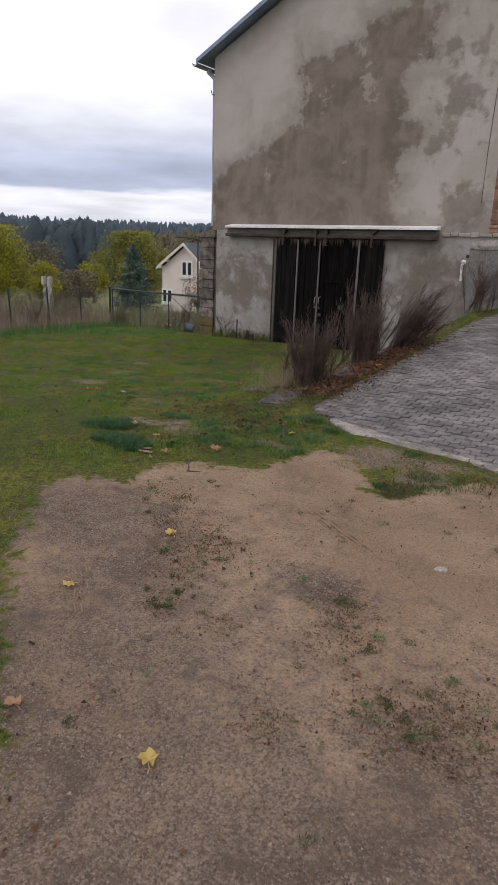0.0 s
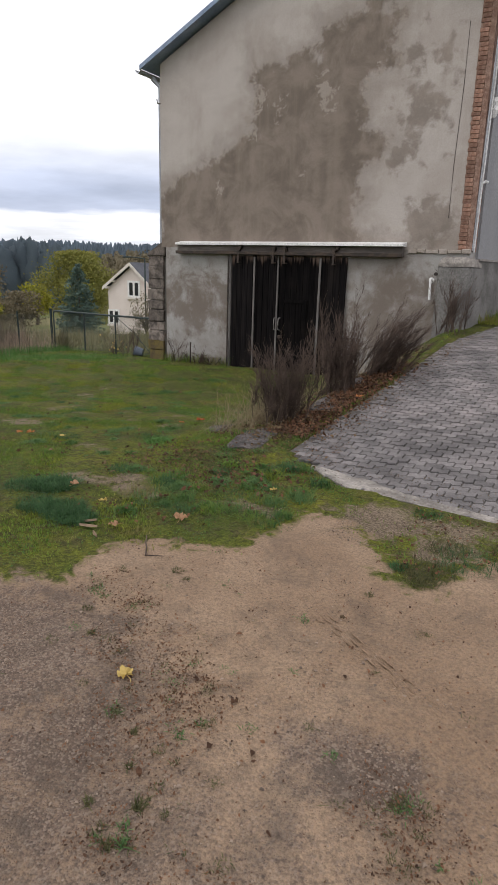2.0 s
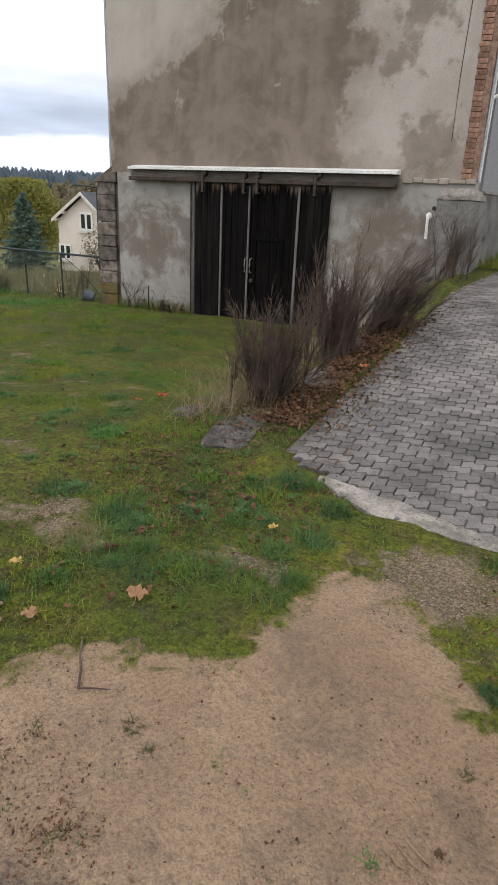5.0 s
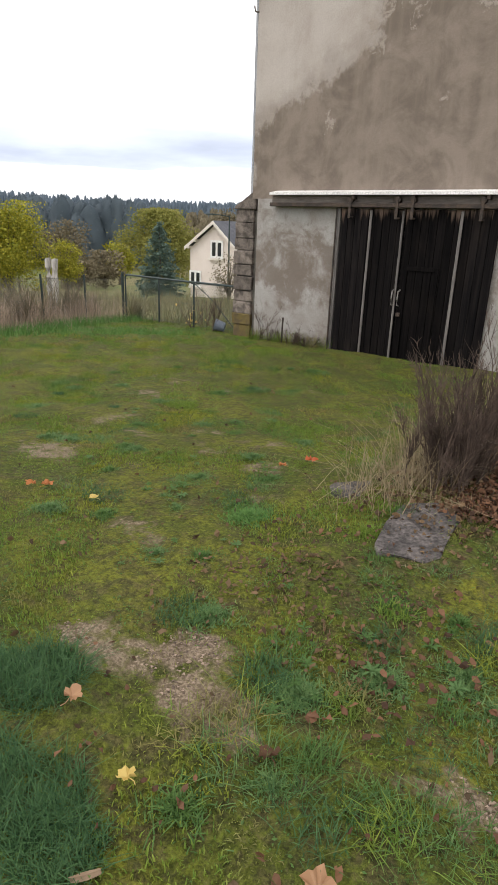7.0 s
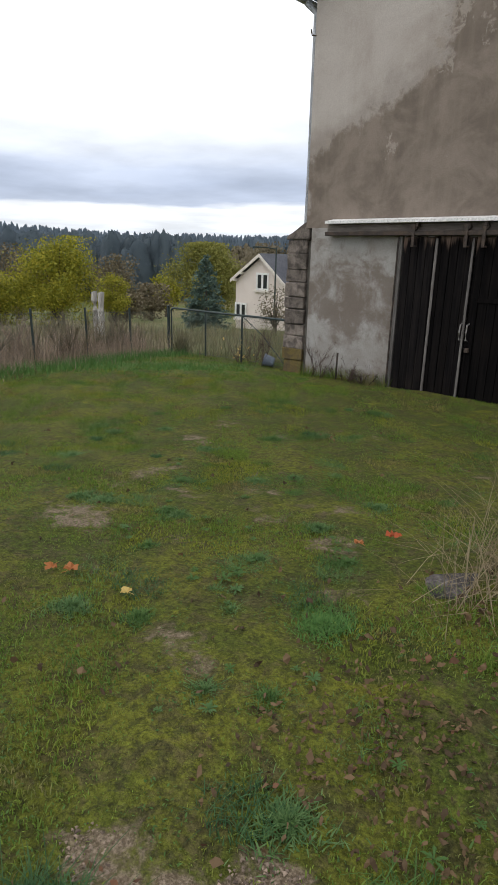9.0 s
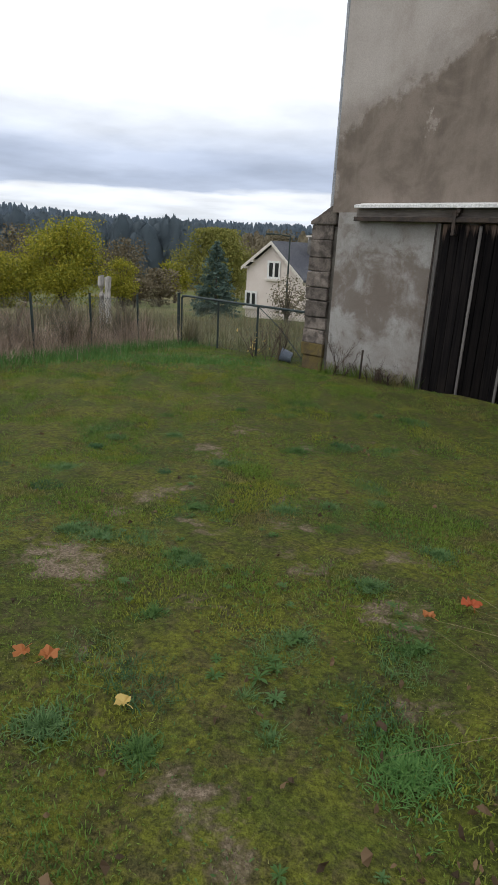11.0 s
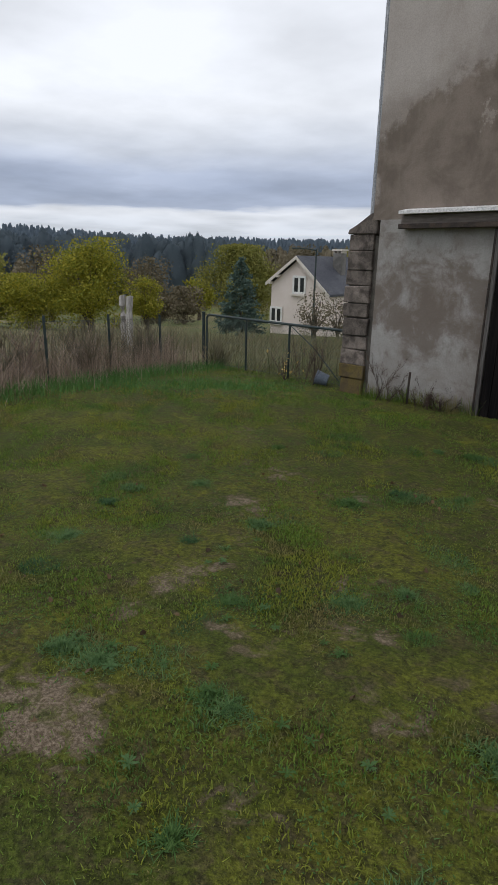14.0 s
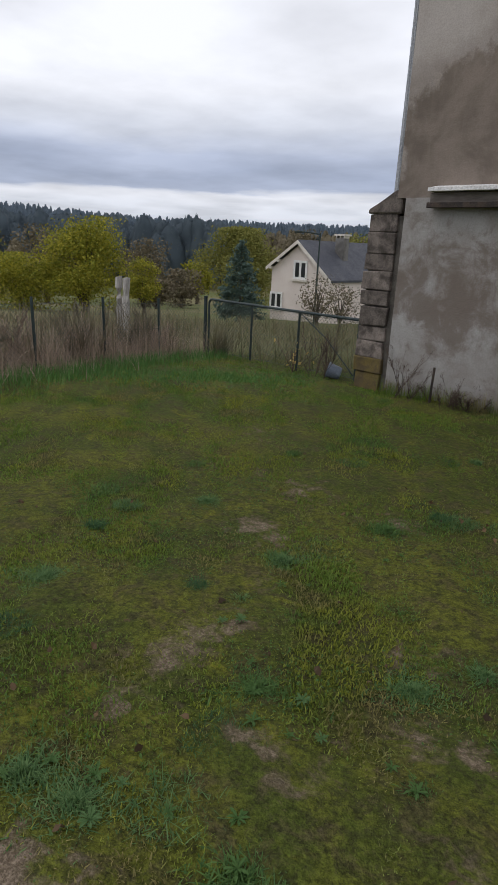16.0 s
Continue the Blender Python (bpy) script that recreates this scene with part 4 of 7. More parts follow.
# ---------------- far house ----------------
def build_house():
    house = tagged(empty("house"), "cream rendered house with a grey slate roof down the slope", "house")
    y0, y1 = 41.0, 51.0
    xl, xr, xa = -37.9, -31.6, -34.9
    za, zb = 1.65, -5.4
    el, er = -0.35, -1.0
    w = bmesh.new()
    add_prism(w, ((xl + 0.35, zb), (xr - 0.2, zb), (xr - 0.2, er + 0.1), (xa, za - 0.12), (xl + 0.35, el + 0.05)), "y", y0, y1)
    part("wall", w, M_HOUSE, house)
    for a, b, nm in (((xl, el), (xa, za), "roof"), ((xr, er), (xa, za), "roof")):
        r = bmesh.new()
        add_prism(r, (a, b, (b[0], b[1] + 0.16), (a[0], a[1] + 0.16)), "y", y0 - 0.3, y1 + 0.3)
        part("roof", r, M_HROOF, house, "grey slate roof slope")
        v = bmesh.new()
        add_prism(v, ((a[0], a[1] - 0.12), (b[0], b[1] - 0.12), (b[0], b[1] + 0.13), (a[0], a[1] + 0.13)), "y", y0 - 0.36, y0 - 0.303)
        part("verge_board", v, M_HTRIM, house)
    for px, pz in ((-36.75, 0.28), (-37.5, -0.25)):
        part("purlin", box(px - 0.09, px + 0.09, y0 - 0.34, y0 + 0.1, pz - 0.1, pz + 0.1), M_HTRIM, house)
    for a, b, c, d in ((-35.27, -34.15, -0.88, 0.28), (-37.5, -36.4, -3.2, -2.12)):
        win = part("window", box(a, b, y0 - 0.03, y0 - 0.002, c, d), M_PANE, house, "dark double window with white frames")
        for q in ((a - 0.09, a + 0.07, c - 0.09, d + 0.09), (b - 0.07, b + 0.09, c - 0.09, d + 0.09), ((a + b) / 2 - 0.09, (a + b) / 2 + 0.09, c, d)):
            part("frame", box(q[0], q[1], y0 - 0.07, y0 - 0.031, q[2], q[3]), M_WHITE, win)
        for q in ((c - 0.09, c + 0.07), (d - 0.07, d + 0.09)):
            part("frame", box(a + 0.071, b - 0.071, y0 - 0.068, y0 - 0.031, q[0], q[1]), M_WHITE, win)
        part("sill", box(a - 0.2, b + 0.2, y0 - 0.16, y0 - 0.004, c - 0.24, c - 0.1), M_HTRIM, win)
    ch = bmesh.new()
    add_box(ch, -34.0, -33.2, 44.0, 44.6, 0.4, 2.05)
    chim = part("chimney", ch, M_SIDE_LOW, house)
    part("cap", box(-34.1, -33.1, 43.9, 44.7, 2.22, 2.34), M_HTRIM, chim)
    for px in (-34.0, -33.65, -33.3):
        part("leg", box(px, px + 0.1, 44.0, 44.6, 2.05, 2.22), M_HTRIM, chim)
    return house


build_house()


# ---------------- paved drive ----------------
PL, PD = 0.13, 0.082


def paver_mesh():
    a = 0.009
    top = [(-0.5, -a), (-0.38, -a), (-0.12, a), (-0.03, a), (0.03, -a), (0.12, -a), (0.38, a), (0.5, a)]
    g = 0.004
    pts = [(u * (PL - 2 * g), PD / 2 - g + v) for u, v in top] + [(u * (PL - 2 * g), -PD / 2 + g + v) for u, v in top[::-1]]
    n = len(pts)
    v = [(x, y, -0.03) for x, y in pts] + [(x, y, -0.005) for x, y in pts] + [(x * 0.955, y * 0.945, 0.0) for x, y in pts]
    f = [tuple(range(2 * n, 3 * n))[::-1]]
    for r in (0, 1):
        f += [(r * n + i, r * n + (i + 1) % n, (r + 1) * n + (i + 1) % n, (r + 1) * n + i) for i in range(n)]
    me = bpy.data.meshes.new("paver")
    me.from_pydata(v, [], [q[::-1] for q in f])
    me.update()
    me.materials.append(M_PAVER)
    return me


def paver_material(name, single):
    """Worn grey concrete, varied stone by stone, with dark and mossy drifts over the whole drive."""
    m, nt, b = nodes_of(name)
    if single:
        rnd = nt.nodes.new("ShaderNodeObjectInfo").outputs["Random"]
    else:
        rnd = nt.nodes.new("ShaderNodeNewGeometry").outputs["Random Per Island"]
    col = blend(nt, remap(nt, noise_node(nt, 3.5, 7, 0.65, 0.5, coord="Position"), 0.36, 0.64), (0.105, 0.096, 0.095), (0.175, 0.160, 0.156))
    col = blend(nt, remap(nt, noise_node(nt, 0.8, 6, 0.65, 0.8, coord="Position"), 0.46, 0.66, 0.0, 0.75), col, (0.25, 0.222, 0.215))
    grit = noise_node(nt, 85, 6, 0.75, coord="Position")
    col = blend(nt, remap(nt, grit, 0.52, 0.70, 0.0, 0.75), col, (0.055, 0.05, 0.048))
    col = blend(nt, remap(nt, grit, 0.44, 0.30, 0.0, 0.6), col, (0.33, 0.31, 0.30))
    v = nt.nodes.new("ShaderNodeVectorMath")
    v.operation = "SCALE"
    nt.links.new(col, v.inputs[0])
    nt.links.new(remap(nt, rnd, 0, 1, 0.8, 1.2), v.inputs["Scale"])
    nt.links.new(v.outputs[0], b.inputs["Base Color"])
    b.inputs["Roughness"].default_value = 0.8
    b.inputs["Specular IOR Level"].default_value = 0.3
    bump(nt, b, grit, 0.7, 0.006)
    return m


M_PAVER = paver_material("worn_concrete_paver", True)
M_PAVER_FAR = paver_material("worn_concrete_paver_rest", False)


def build_drive():
    ys = np.concatenate([np.arange(5.0, 14, 0.25), np.arange(14, 40, 1.0)])
    # bed under the stones
    bm = bmesh.new()
    rows = []
    for y in ys:
        xl, xr = float(drive_left(y)) - 0.02, 6.5
        xs = np.linspace(xl, xr, 12)
        rows.append([bm.verts.new((x, max(y, float(front_edge(x)) + 0.03), float(drive_z(max(y, float(front_edge(x)) + 0.03))) - 0.011)) for x in xs])
    for a, b in zip(rows, rows[1:]):
        for i in range(11):
            if (a[i].co - b[i].co).length > 0.01 and (a[i + 1].co - b[i + 1].co).length > 0.01:
                bm.faces.new((a[i], a[i + 1], b[i + 1], b[i]))
    drive = part("driveway", bm, M_BED)
    tagged(drive, "sloping drive of worn grey interlocking concrete pavers", "driveway", kind="structure")
    # pale concrete kerb along the sand
    bm = bmesh.new()
    prev = None
    rng = random.Random(3)
    for x in np.arange(-2.42, 5.6, 0.07):
        y = float(front_edge(x)) + rng.uniform(-0.012, 0.012)
        w = float(np.interp(x, (-2.42, -2.25, -2.0, -1.65, -1.1, 6), (0.03, 0.12, 0.19, 0.10, 0.085, 0.085)))
        z0, z1 = float(drive_z(y)), float(drive_z(y + w))
        ring = [bm.verts.new(p) for p in ((x, y - 0.015, z0 - 0.14), (x, y - 0.006, z0 - 0.006), (x, y + 0.02, z0 + 0.004), (x, y + w, z1 + 0.003), (x, y + w + 0.02, z1 - 0.03))]
        if prev:
            for i in range(4):
                bm.faces.new((prev[i], ring[i], ring[i + 1], prev[i + 1]))
        prev = ring
    kerb = part("kerb", bm, M_KERB)
    tagged(kerb, "pale cracked concrete edging along the paved drive", "kerb", kind="structure")
    me = paver_mesh()
    co = np.array([v.co[:] for v in me.vertices])
    rng = np.random.default_rng(5)
    spots_ = []
    r = 0
    y = 5.2
    while y < 20.3:
        x = -2.85 + (PL / 2 if r % 2 else 0)
        while x < (1.2 if y < 12 else 0.3):
            if x - PL / 2 > drive_left(y) - 0.03 and y - PD / 2 > front_edge(x) + 0.0:
                spots_.append((x, y))
            x += PL
        y += PD
        r += 1
    spots_.sort(key=lambda p: p[1])
    rest_v, n = [], 0
    for k, (x, y) in enumerate(spots_):
        s = float(drive_z(y + 0.1) - drive_z(y - 0.1)) / 0.2
        m = pose(x, y, float(drive_z(y)) + rng.normal(0, 0.0022), math.degrees(math.atan(s)) + rng.normal(0, 0.5), rng.normal(0, 0.5), rng.normal(0, 0.4))
        if k < 300:
            ob = new("paver", me)
            ob.parent = drive
            ob.matrix_basis = m
        else:
            rest_v.append(co @ np.array(m.to_3x3()).T + np.array(m.translation))
            n += 1
    nv = len(co)
    quads = np.array([p.vertices[:] for p in me.polygons if len(p.vertices) == 4])
    big = [p.vertices[:] for p in me.polygons if len(p.vertices) > 4][0]
    fan = np.array([(big[0], big[i], big[i + 1], big[i + 1]) for i in range(1, len(big) - 1)])
    tri = np.concatenate([quads[:, [0, 1, 2]], quads[:, [0, 2, 3]], fan[:, :3]])
    f = (np.arange(n)[:, None, None] * nv + tri[None]).reshape(-1, 3)
    ob = mesh_np("more_pavers", np.concatenate(rest_v), f, M_PAVER_FAR, drive)
    tagged(ob, kind="stuff")
    # plainer stones over the rest of the drive
    gx, gy = np.meshgrid(np.arange(0.36, 6.4, PL), np.arange(5.2, 20.3, PD))
    gx = gx + (np.arange(gx.shape[0]) % 2)[:, None] * PL / 2
    ok = (gx > np.where(gy < 12, 1.28, 0.38)) & (gy - PD / 2 > front_edge(gx))
    gx, gy = gx[ok], gy[ok]
    gz = drive_z(gy) + rng.normal(0, 0.0022, len(gx))
    v = []
    for k, dz in ((1.0, -0.03), (0.94, 0.0)):
        for sx, sy in ((-1, -1), (1, -1), (1, 1), (-1, 1)):
            v.append(np.stack([gx + sx * k * (PL / 2 - 0.004), gy + sy * k * (PD / 2 - 0.004), gz + dz], 1))
    q = np.array(((4, 5, 6, 7), (0, 1, 5, 4), (1, 2, 6, 5), (2, 3, 7, 6), (3, 0, 4, 7)))
    f = (np.arange(len(gx))[:, None, None] * 8 + q[None]).reshape(-1, 4)
    tagged(mesh_np("more_pavers", np.stack(v, 1).reshape(-1, 3), f, M_PAVER_FAR, drive), kind="stuff")


# ---------------- end wall, joinery and fittings past the barn ----------------
def build_side_fittings():
    w = tagged(empty("lean_to"), "grey rendered lean-to wall at the head of the drive", "building")
    part("wall", box(side_x(20.4) + 0.05, 6.0, 20.4, 20.7, 0.0, 5.2), M_SIDE, w)
    part("plinth", box(side_x(20.4) + 0.05, 6.0, 20.36, 20.399, 0.0, 1.95), M_SIDE_LOW, w)
    # tall brown window in the long wall
    win = tagged(empty("window_1"), "tall brown-framed window in the grey side wall", "window", kind="structure")
    x = side_x(19.05)
    part("pane", box(x - 0.13, x + 0.082, 18.45, 19.65, 1.96, 3.68), M_PANE, win)
    for a, b in ((18.4, 18.50), (19.0, 19.10), (19.6, 19.7)):
        part("frame", box(x + 0.083, x + 0.13, a, b, 1.951, 3.699), M_BROWN, win)
    part("lintel", box(x - 0.1, x + 0.15, 18.3, 19.8, 3.70, 3.80), M_WHITE, win, "white lintel board")
    part("sill", box(x - 0.1, x + 0.18, 18.3, 19.8, 1.886, 1.95), M_CONCRETE, win)
    # conduit with an insulator and elbow on the corner
    pipe = tagged(empty("conduit"), "thin white conduit with insulator on the barn corner", "pipe")
    x = BARN_R - 0.008
    part("pipe", tube(((x + 0.03, 12.40, 1.98), (x + 0.03, 12.40, 3.35), (x + 0.03, 12.40, 5.0)), 0.018, 8), M_WHITE, pipe)
    part("elbow", tube(((x + 0.03, 12.40, 3.02), (x + 0.08, 12.43, 3.05), (x + 0.09, 12.50, 3.05)), 0.022, 8), M_WHITE, pipe)
    bm = bmesh.new()
    add_tube(bm, ((x + 0.05, 12.50, 3.98), (x + 0.06, 12.50, 4.08), (x + 0.07, 12.50, 4.20), (x + 0.06, 12.50, 4.26)), (0.035, 0.07, 0.065, 0.03), 10)
    part("insulator", bm, M_WHITE, pipe, "white porcelain insulator")
    part("pipe", tube(((x + 0.016, 12.34, 2.0), (x + 0.016, 12.34, 5.3)), 0.014, 8), M_ZINC, pipe)
    vent = tagged(part("wall_vent", box(side_x(15.4) - 0.02, side_x(15.4) + 0.08, 15.33, 15.47, 1.887, 2.01, 0.01), M_IRON), "small black vent hood on the side wall", "vent")
    cab = tagged(part("hanging_cable", tube([(side_x(y) + 0.01, y, z) for y, z in ((16.3, 5.55), (17.0, 5.1), (17.3, 4.8), (17.2, 3.6), (17.3, 2.5))], 0.012, 6), M_IRON), "dark cable running down the side wall", "cable")
    tap = tagged(empty("outlet_pipe"), "bent white outlet pipe on the barn plinth", "pipe")
    part("pipe", tube(((-3.36, FACE_Y + 0.05, 1.52), (-3.36, FACE_Y - 0.06, 1.52), (-3.36, FACE_Y - 0.075, 1.45), (-3.35, FACE_Y - 0.075, 1.2)), 0.022, 8), M_WHITE, tap)
    part("rosette", tube(((-3.36, FACE_Y - 0.002, 1.52), (-3.36, FACE_Y - 0.02, 1.52)), 0.045, 10), M_WHITE, tap)
    # solid dark disc on the plinth: a hole's shade given as colour
    hole = tagged(part("wall_ring", tube(((-3.30, FACE_Y - 0.003, 1.62), (-3.30, FACE_Y - 0.02, 1.62)), 0.03, 10), M_IRON), "small dark disc standing in for a hole in the plinth", "fitting")


build_side_fittings()


# ---------------- gate and fence ----------------
def mesh_wires(p, q, z0a, z1a, z0b, z1b, step=0.07):
    """Diamond wire netting between two posts."""
    p, q = np.array(p, float), np.array(q, float)
    L = np.linalg.norm(q - p)
    lines = []
    def at(s, h):
        f = s / L
        lo, hi = z0a + (z0b - z0a) * f, z1a + (z1b - z1a) * f
        xy = p + (q - p) * f
        return (xy[0], xy[1], lo + (hi - lo) * h)
    H = z1a - z0a
    for s in np.arange(-H, L, step):
        for flip in (0, 1):
            a, b = max(0, s), min(L, s + H)
            if b - a < 0.02:
                continue
            h0, h1 = (a - s) / H, (b - s) / H
            if flip:
                h0, h1 = 1 - h0, 1 - h1
            lines.append((at(a, h0), at(b, h1)))
    for h in (0.02, 0.5, 0.98):
        lines.append((at(0, h), at(L, h)))
    lines = np.array(lines)
    return tubes_np(lines, np.full(lines.shape[:2], 0.0021), 3)


def build_gate():
    gate = tagged(empty("field_gate"), "dark green tubular gate with wire netting beside the pier", "gate")
    a, b = np.array((-13.18, 12.92)), np.array((-9.72, 12.66))
    def at(f, z):
        return (*(a + (b - a) * f), z)
    zt, zb = 0.42, -0.60
    part("top_rail", tube((at(0, zt - 0.06), at(0.012, zt - 0.01), at(0.03, zt), at(0.5, zt + 0.01), at(1, zt + 0.03)), 0.022, 8), M_GREENPAINT, gate)
    for f, z in ((0.0, -0.62), (0.34, -0.5), (0.66, -0.56), (1.0, -0.42)):
        part("upright", tube((at(f, z), at(f, zt - (0.05 if f == 0 else 0))), 0.019, 8), M_GREENPAINT, gate)
    part("brace", tube((at(0.665, zt), at(0.83, 0.1), at(0.99, -0.35)), 0.008, 6), M_GREENPAINT, gate, "thin diagonal brace")
    v, f = mesh_wires(a, b, -0.52, 0.40, -0.40, 0.43)
    mesh_np("netting", v, f, M_WIRE, gate)["label"] = "dull wire netting"
    post = tagged(empty("gate_post"), "dark green steel gate post", "post")
    part("shaft", tube(((-13.30, 12.94, -0.9), (-13.30, 12.94, 0.44)), 0.033, 10), M_GREENPAINT, post)
    part("cap", tube(((-13.30, 12.94, 0.441), (-13.30, 12.94, 0.46)), 0.037, 10), M_GREENPAINT, post)


build_gate()
FENCE = [(-13.36, 12.86), (-13.2, 11.8), (-12.92, 10.55), (-12.58, 9.25), (-12.3, 8.1), (-12.05, 6.9), (-11.85, 5.7), (-11.7, 4.5)]


def build_fence():
    fence = tagged(empty("wire_fence"), "slack wire netting fence on thin dark posts", "fence")
    for (ax, ay), (bx, by) in zip(FENCE, FENCE[1:]):
        za, zb = float(ground_z(ax, ay)) + 0.05, float(ground_z(bx, by)) + 0.05
        v, f = mesh_wires((ax, ay), (bx, by), za, za + 0.86, zb, zb + 0.86)
        mesh_np("netting", v, f, M_WIRE, fence)
        part("post", tube(((bx, by, zb - 0.4), (bx + 0.01, by, zb + 0.3), (bx - 0.01, by, zb + 0.93)), 0.021, 8), M_GREENPAINT, fence, "thin dark steel post")


build_fence()


def old_post(x, y, h, lean, r, seed):
    rng = random.Random(seed)
    z = float(ground_z(x, y))
    bm = bmesh.new()
    n = 7
    pts = [(x + lean * k / n + rng.uniform(-0.008, 0.008), y + rng.uniform(-0.008, 0.008), z - 0.3 + (h + 0.3) * k / n) for k in range(n + 1)]
    add_tube(bm, pts, [r * (1.05 - 0.12 * k / n) for k in range(n + 1)], 9)
    for v in bm.verts:
        v.co += Vector((rng.uniform(-0.009, 0.009), rng.uniform(-0.009, 0.009), rng.uniform(-0.02, 0.02) if v.co.z > z + h - 0.05 else 0))
    return tagged(part("old_fence_post", bm, M_OLDPOST), "split grey weathered wooden post behind the fence", "post", "old wooden posts")


old_post(-17.25, 13.73, 1.42, -0.03, 0.085, 1)
old_post(-17.12, 13.79, 1.40, 0.05, 0.09, 2)


# ---------------- bucket, stake, slabs, stones ----------------
def build_bucket():
    bk = tagged(empty("bucket", pose(-9.98, 12.52, float(ground_z(-9.98, 12.52)) + 0.115, 76, 0, 300) @ Matrix.Scale(0.78, 4)), "grey plastic bucket lying tipped over by the pier", "bucket")
    bm = bmesh.new()
    n = 20
    prof = ((0.0, -0.12), (0.105, -0.12), (0.112, -0.10), (0.128, 0.02), (0.142, 0.12), (0.150, 0.122), (0.150, 0.135), (0.135, 0.135), (0.130, 0.12), (0.100, -0.10), (0.0, -0.105))
    rings = [[bm.verts.new((max(r, 0.001) * math.cos(2 * math.pi * k / n), max(r, 0.001) * math.sin(2 * math.pi * k / n), z)) for k in range(n)] for r, z in prof]
    for a, b in zip(rings, rings[1:]):
        for k in range(n):
            bm.faces.new((a[k], a[(k + 1) % n], b[(k + 1) % n], b[k]))
    part("shell", bm, M_BUCKET, bk)
    part("bail", tube([(0.152 * math.cos(t), 0.152 * math.sin(t), 0.128 - 0.05 * math.sin(t)) for t in [k * math.pi / 10 for k in range(11)]], 0.004, 6), M_IRON, bk, "wire handle")


build_bucket()
tagged(part("stake", tube(((-8.26, 12.16, -0.6), (-8.25, 12.15, -0.3), (-8.25, 12.16, 0.08)), 0.016, 7), M_IRON), "short rusty stake in the weeds by the wall", "stake")


def slab(x, y, lx, ly, turn, label, seed, up=0.03):
    rng = random.Random(seed)
    z = float(ground_z(x, y)) + up
    bm = bmesh.new()
    n = 12
    pts = [(lx * math.copysign(abs(math.cos(t)) ** 0.5, math.cos(t)) * rng.uniform(0.9, 1.05), ly * math.copysign(abs(math.sin(t)) ** 0.5, math.sin(t)) * rng.uniform(0.88, 1.06)) for t in [2 * math.pi * k / n for k in range(n)]]
    add_prism(bm, pts, "z", -0.10, 0.0)
    bmesh.ops.bevel(bm, geom=bm.edges[:], offset=0.008, segments=1, affect="EDGES")
    ob = part("concrete_slab", bm, M_SLAB)
    ob.matrix_world = pose(x, y, z, 2, -3, turn)
    return tagged(ob, label, "slab")


M_SLAB = surface("dark_damp_concrete", (0.045, 0.040, 0.038), (0.115, 0.100, 0.094), 9.0, 45, 0.9, 1.0, grain=0.6, dist=0.012)
slab(-3.13, 5.98, 0.16, 0.32, 8, "dark damp broken concrete slab littered with leaves", 1, 0.021)
slab(-3.65, 6.35, 0.17, 0.11, 40, "small dark concrete slab sunk in the grass", 2, 0.006)
slab(-2.98, 7.28, 0.15, 0.34, 4, "grey concrete strip showing between the brooms", 3, 0.02)
slab(-3.02, 8.32, 0.14, 0.22, -6, "grey concrete strip showing on the bank", 4, 0.025)


def pebble(x, y, s, seed, label, name="stone"):
    rng = random.Random(seed)
    bm = bmesh.new()
    bmesh.ops.create_icosphere(bm, subdivisions=2, radius=1.0)
    for v in bm.verts:
        k = 1 + 0.16 * noise.noise(v.co * 1.3 + Vector((seed * 7.1, 0, 0)))
        v.co = Vector((v.co.x * s * k, v.co.y * s * 0.8 * k, v.co.z * s * 0.5 * k))
    ob = part(name, bm, M_PEBBLE)
    ob.matrix_world = pose(x, y, float(ground_z(x, y)) + s * 0.25, 0, 0, rng.uniform(0, 360))
    return tagged(ob, label, "stone")


pebble(-0.66, 3.54, 0.034, 1, "pale pinkish stone lying on the sand")


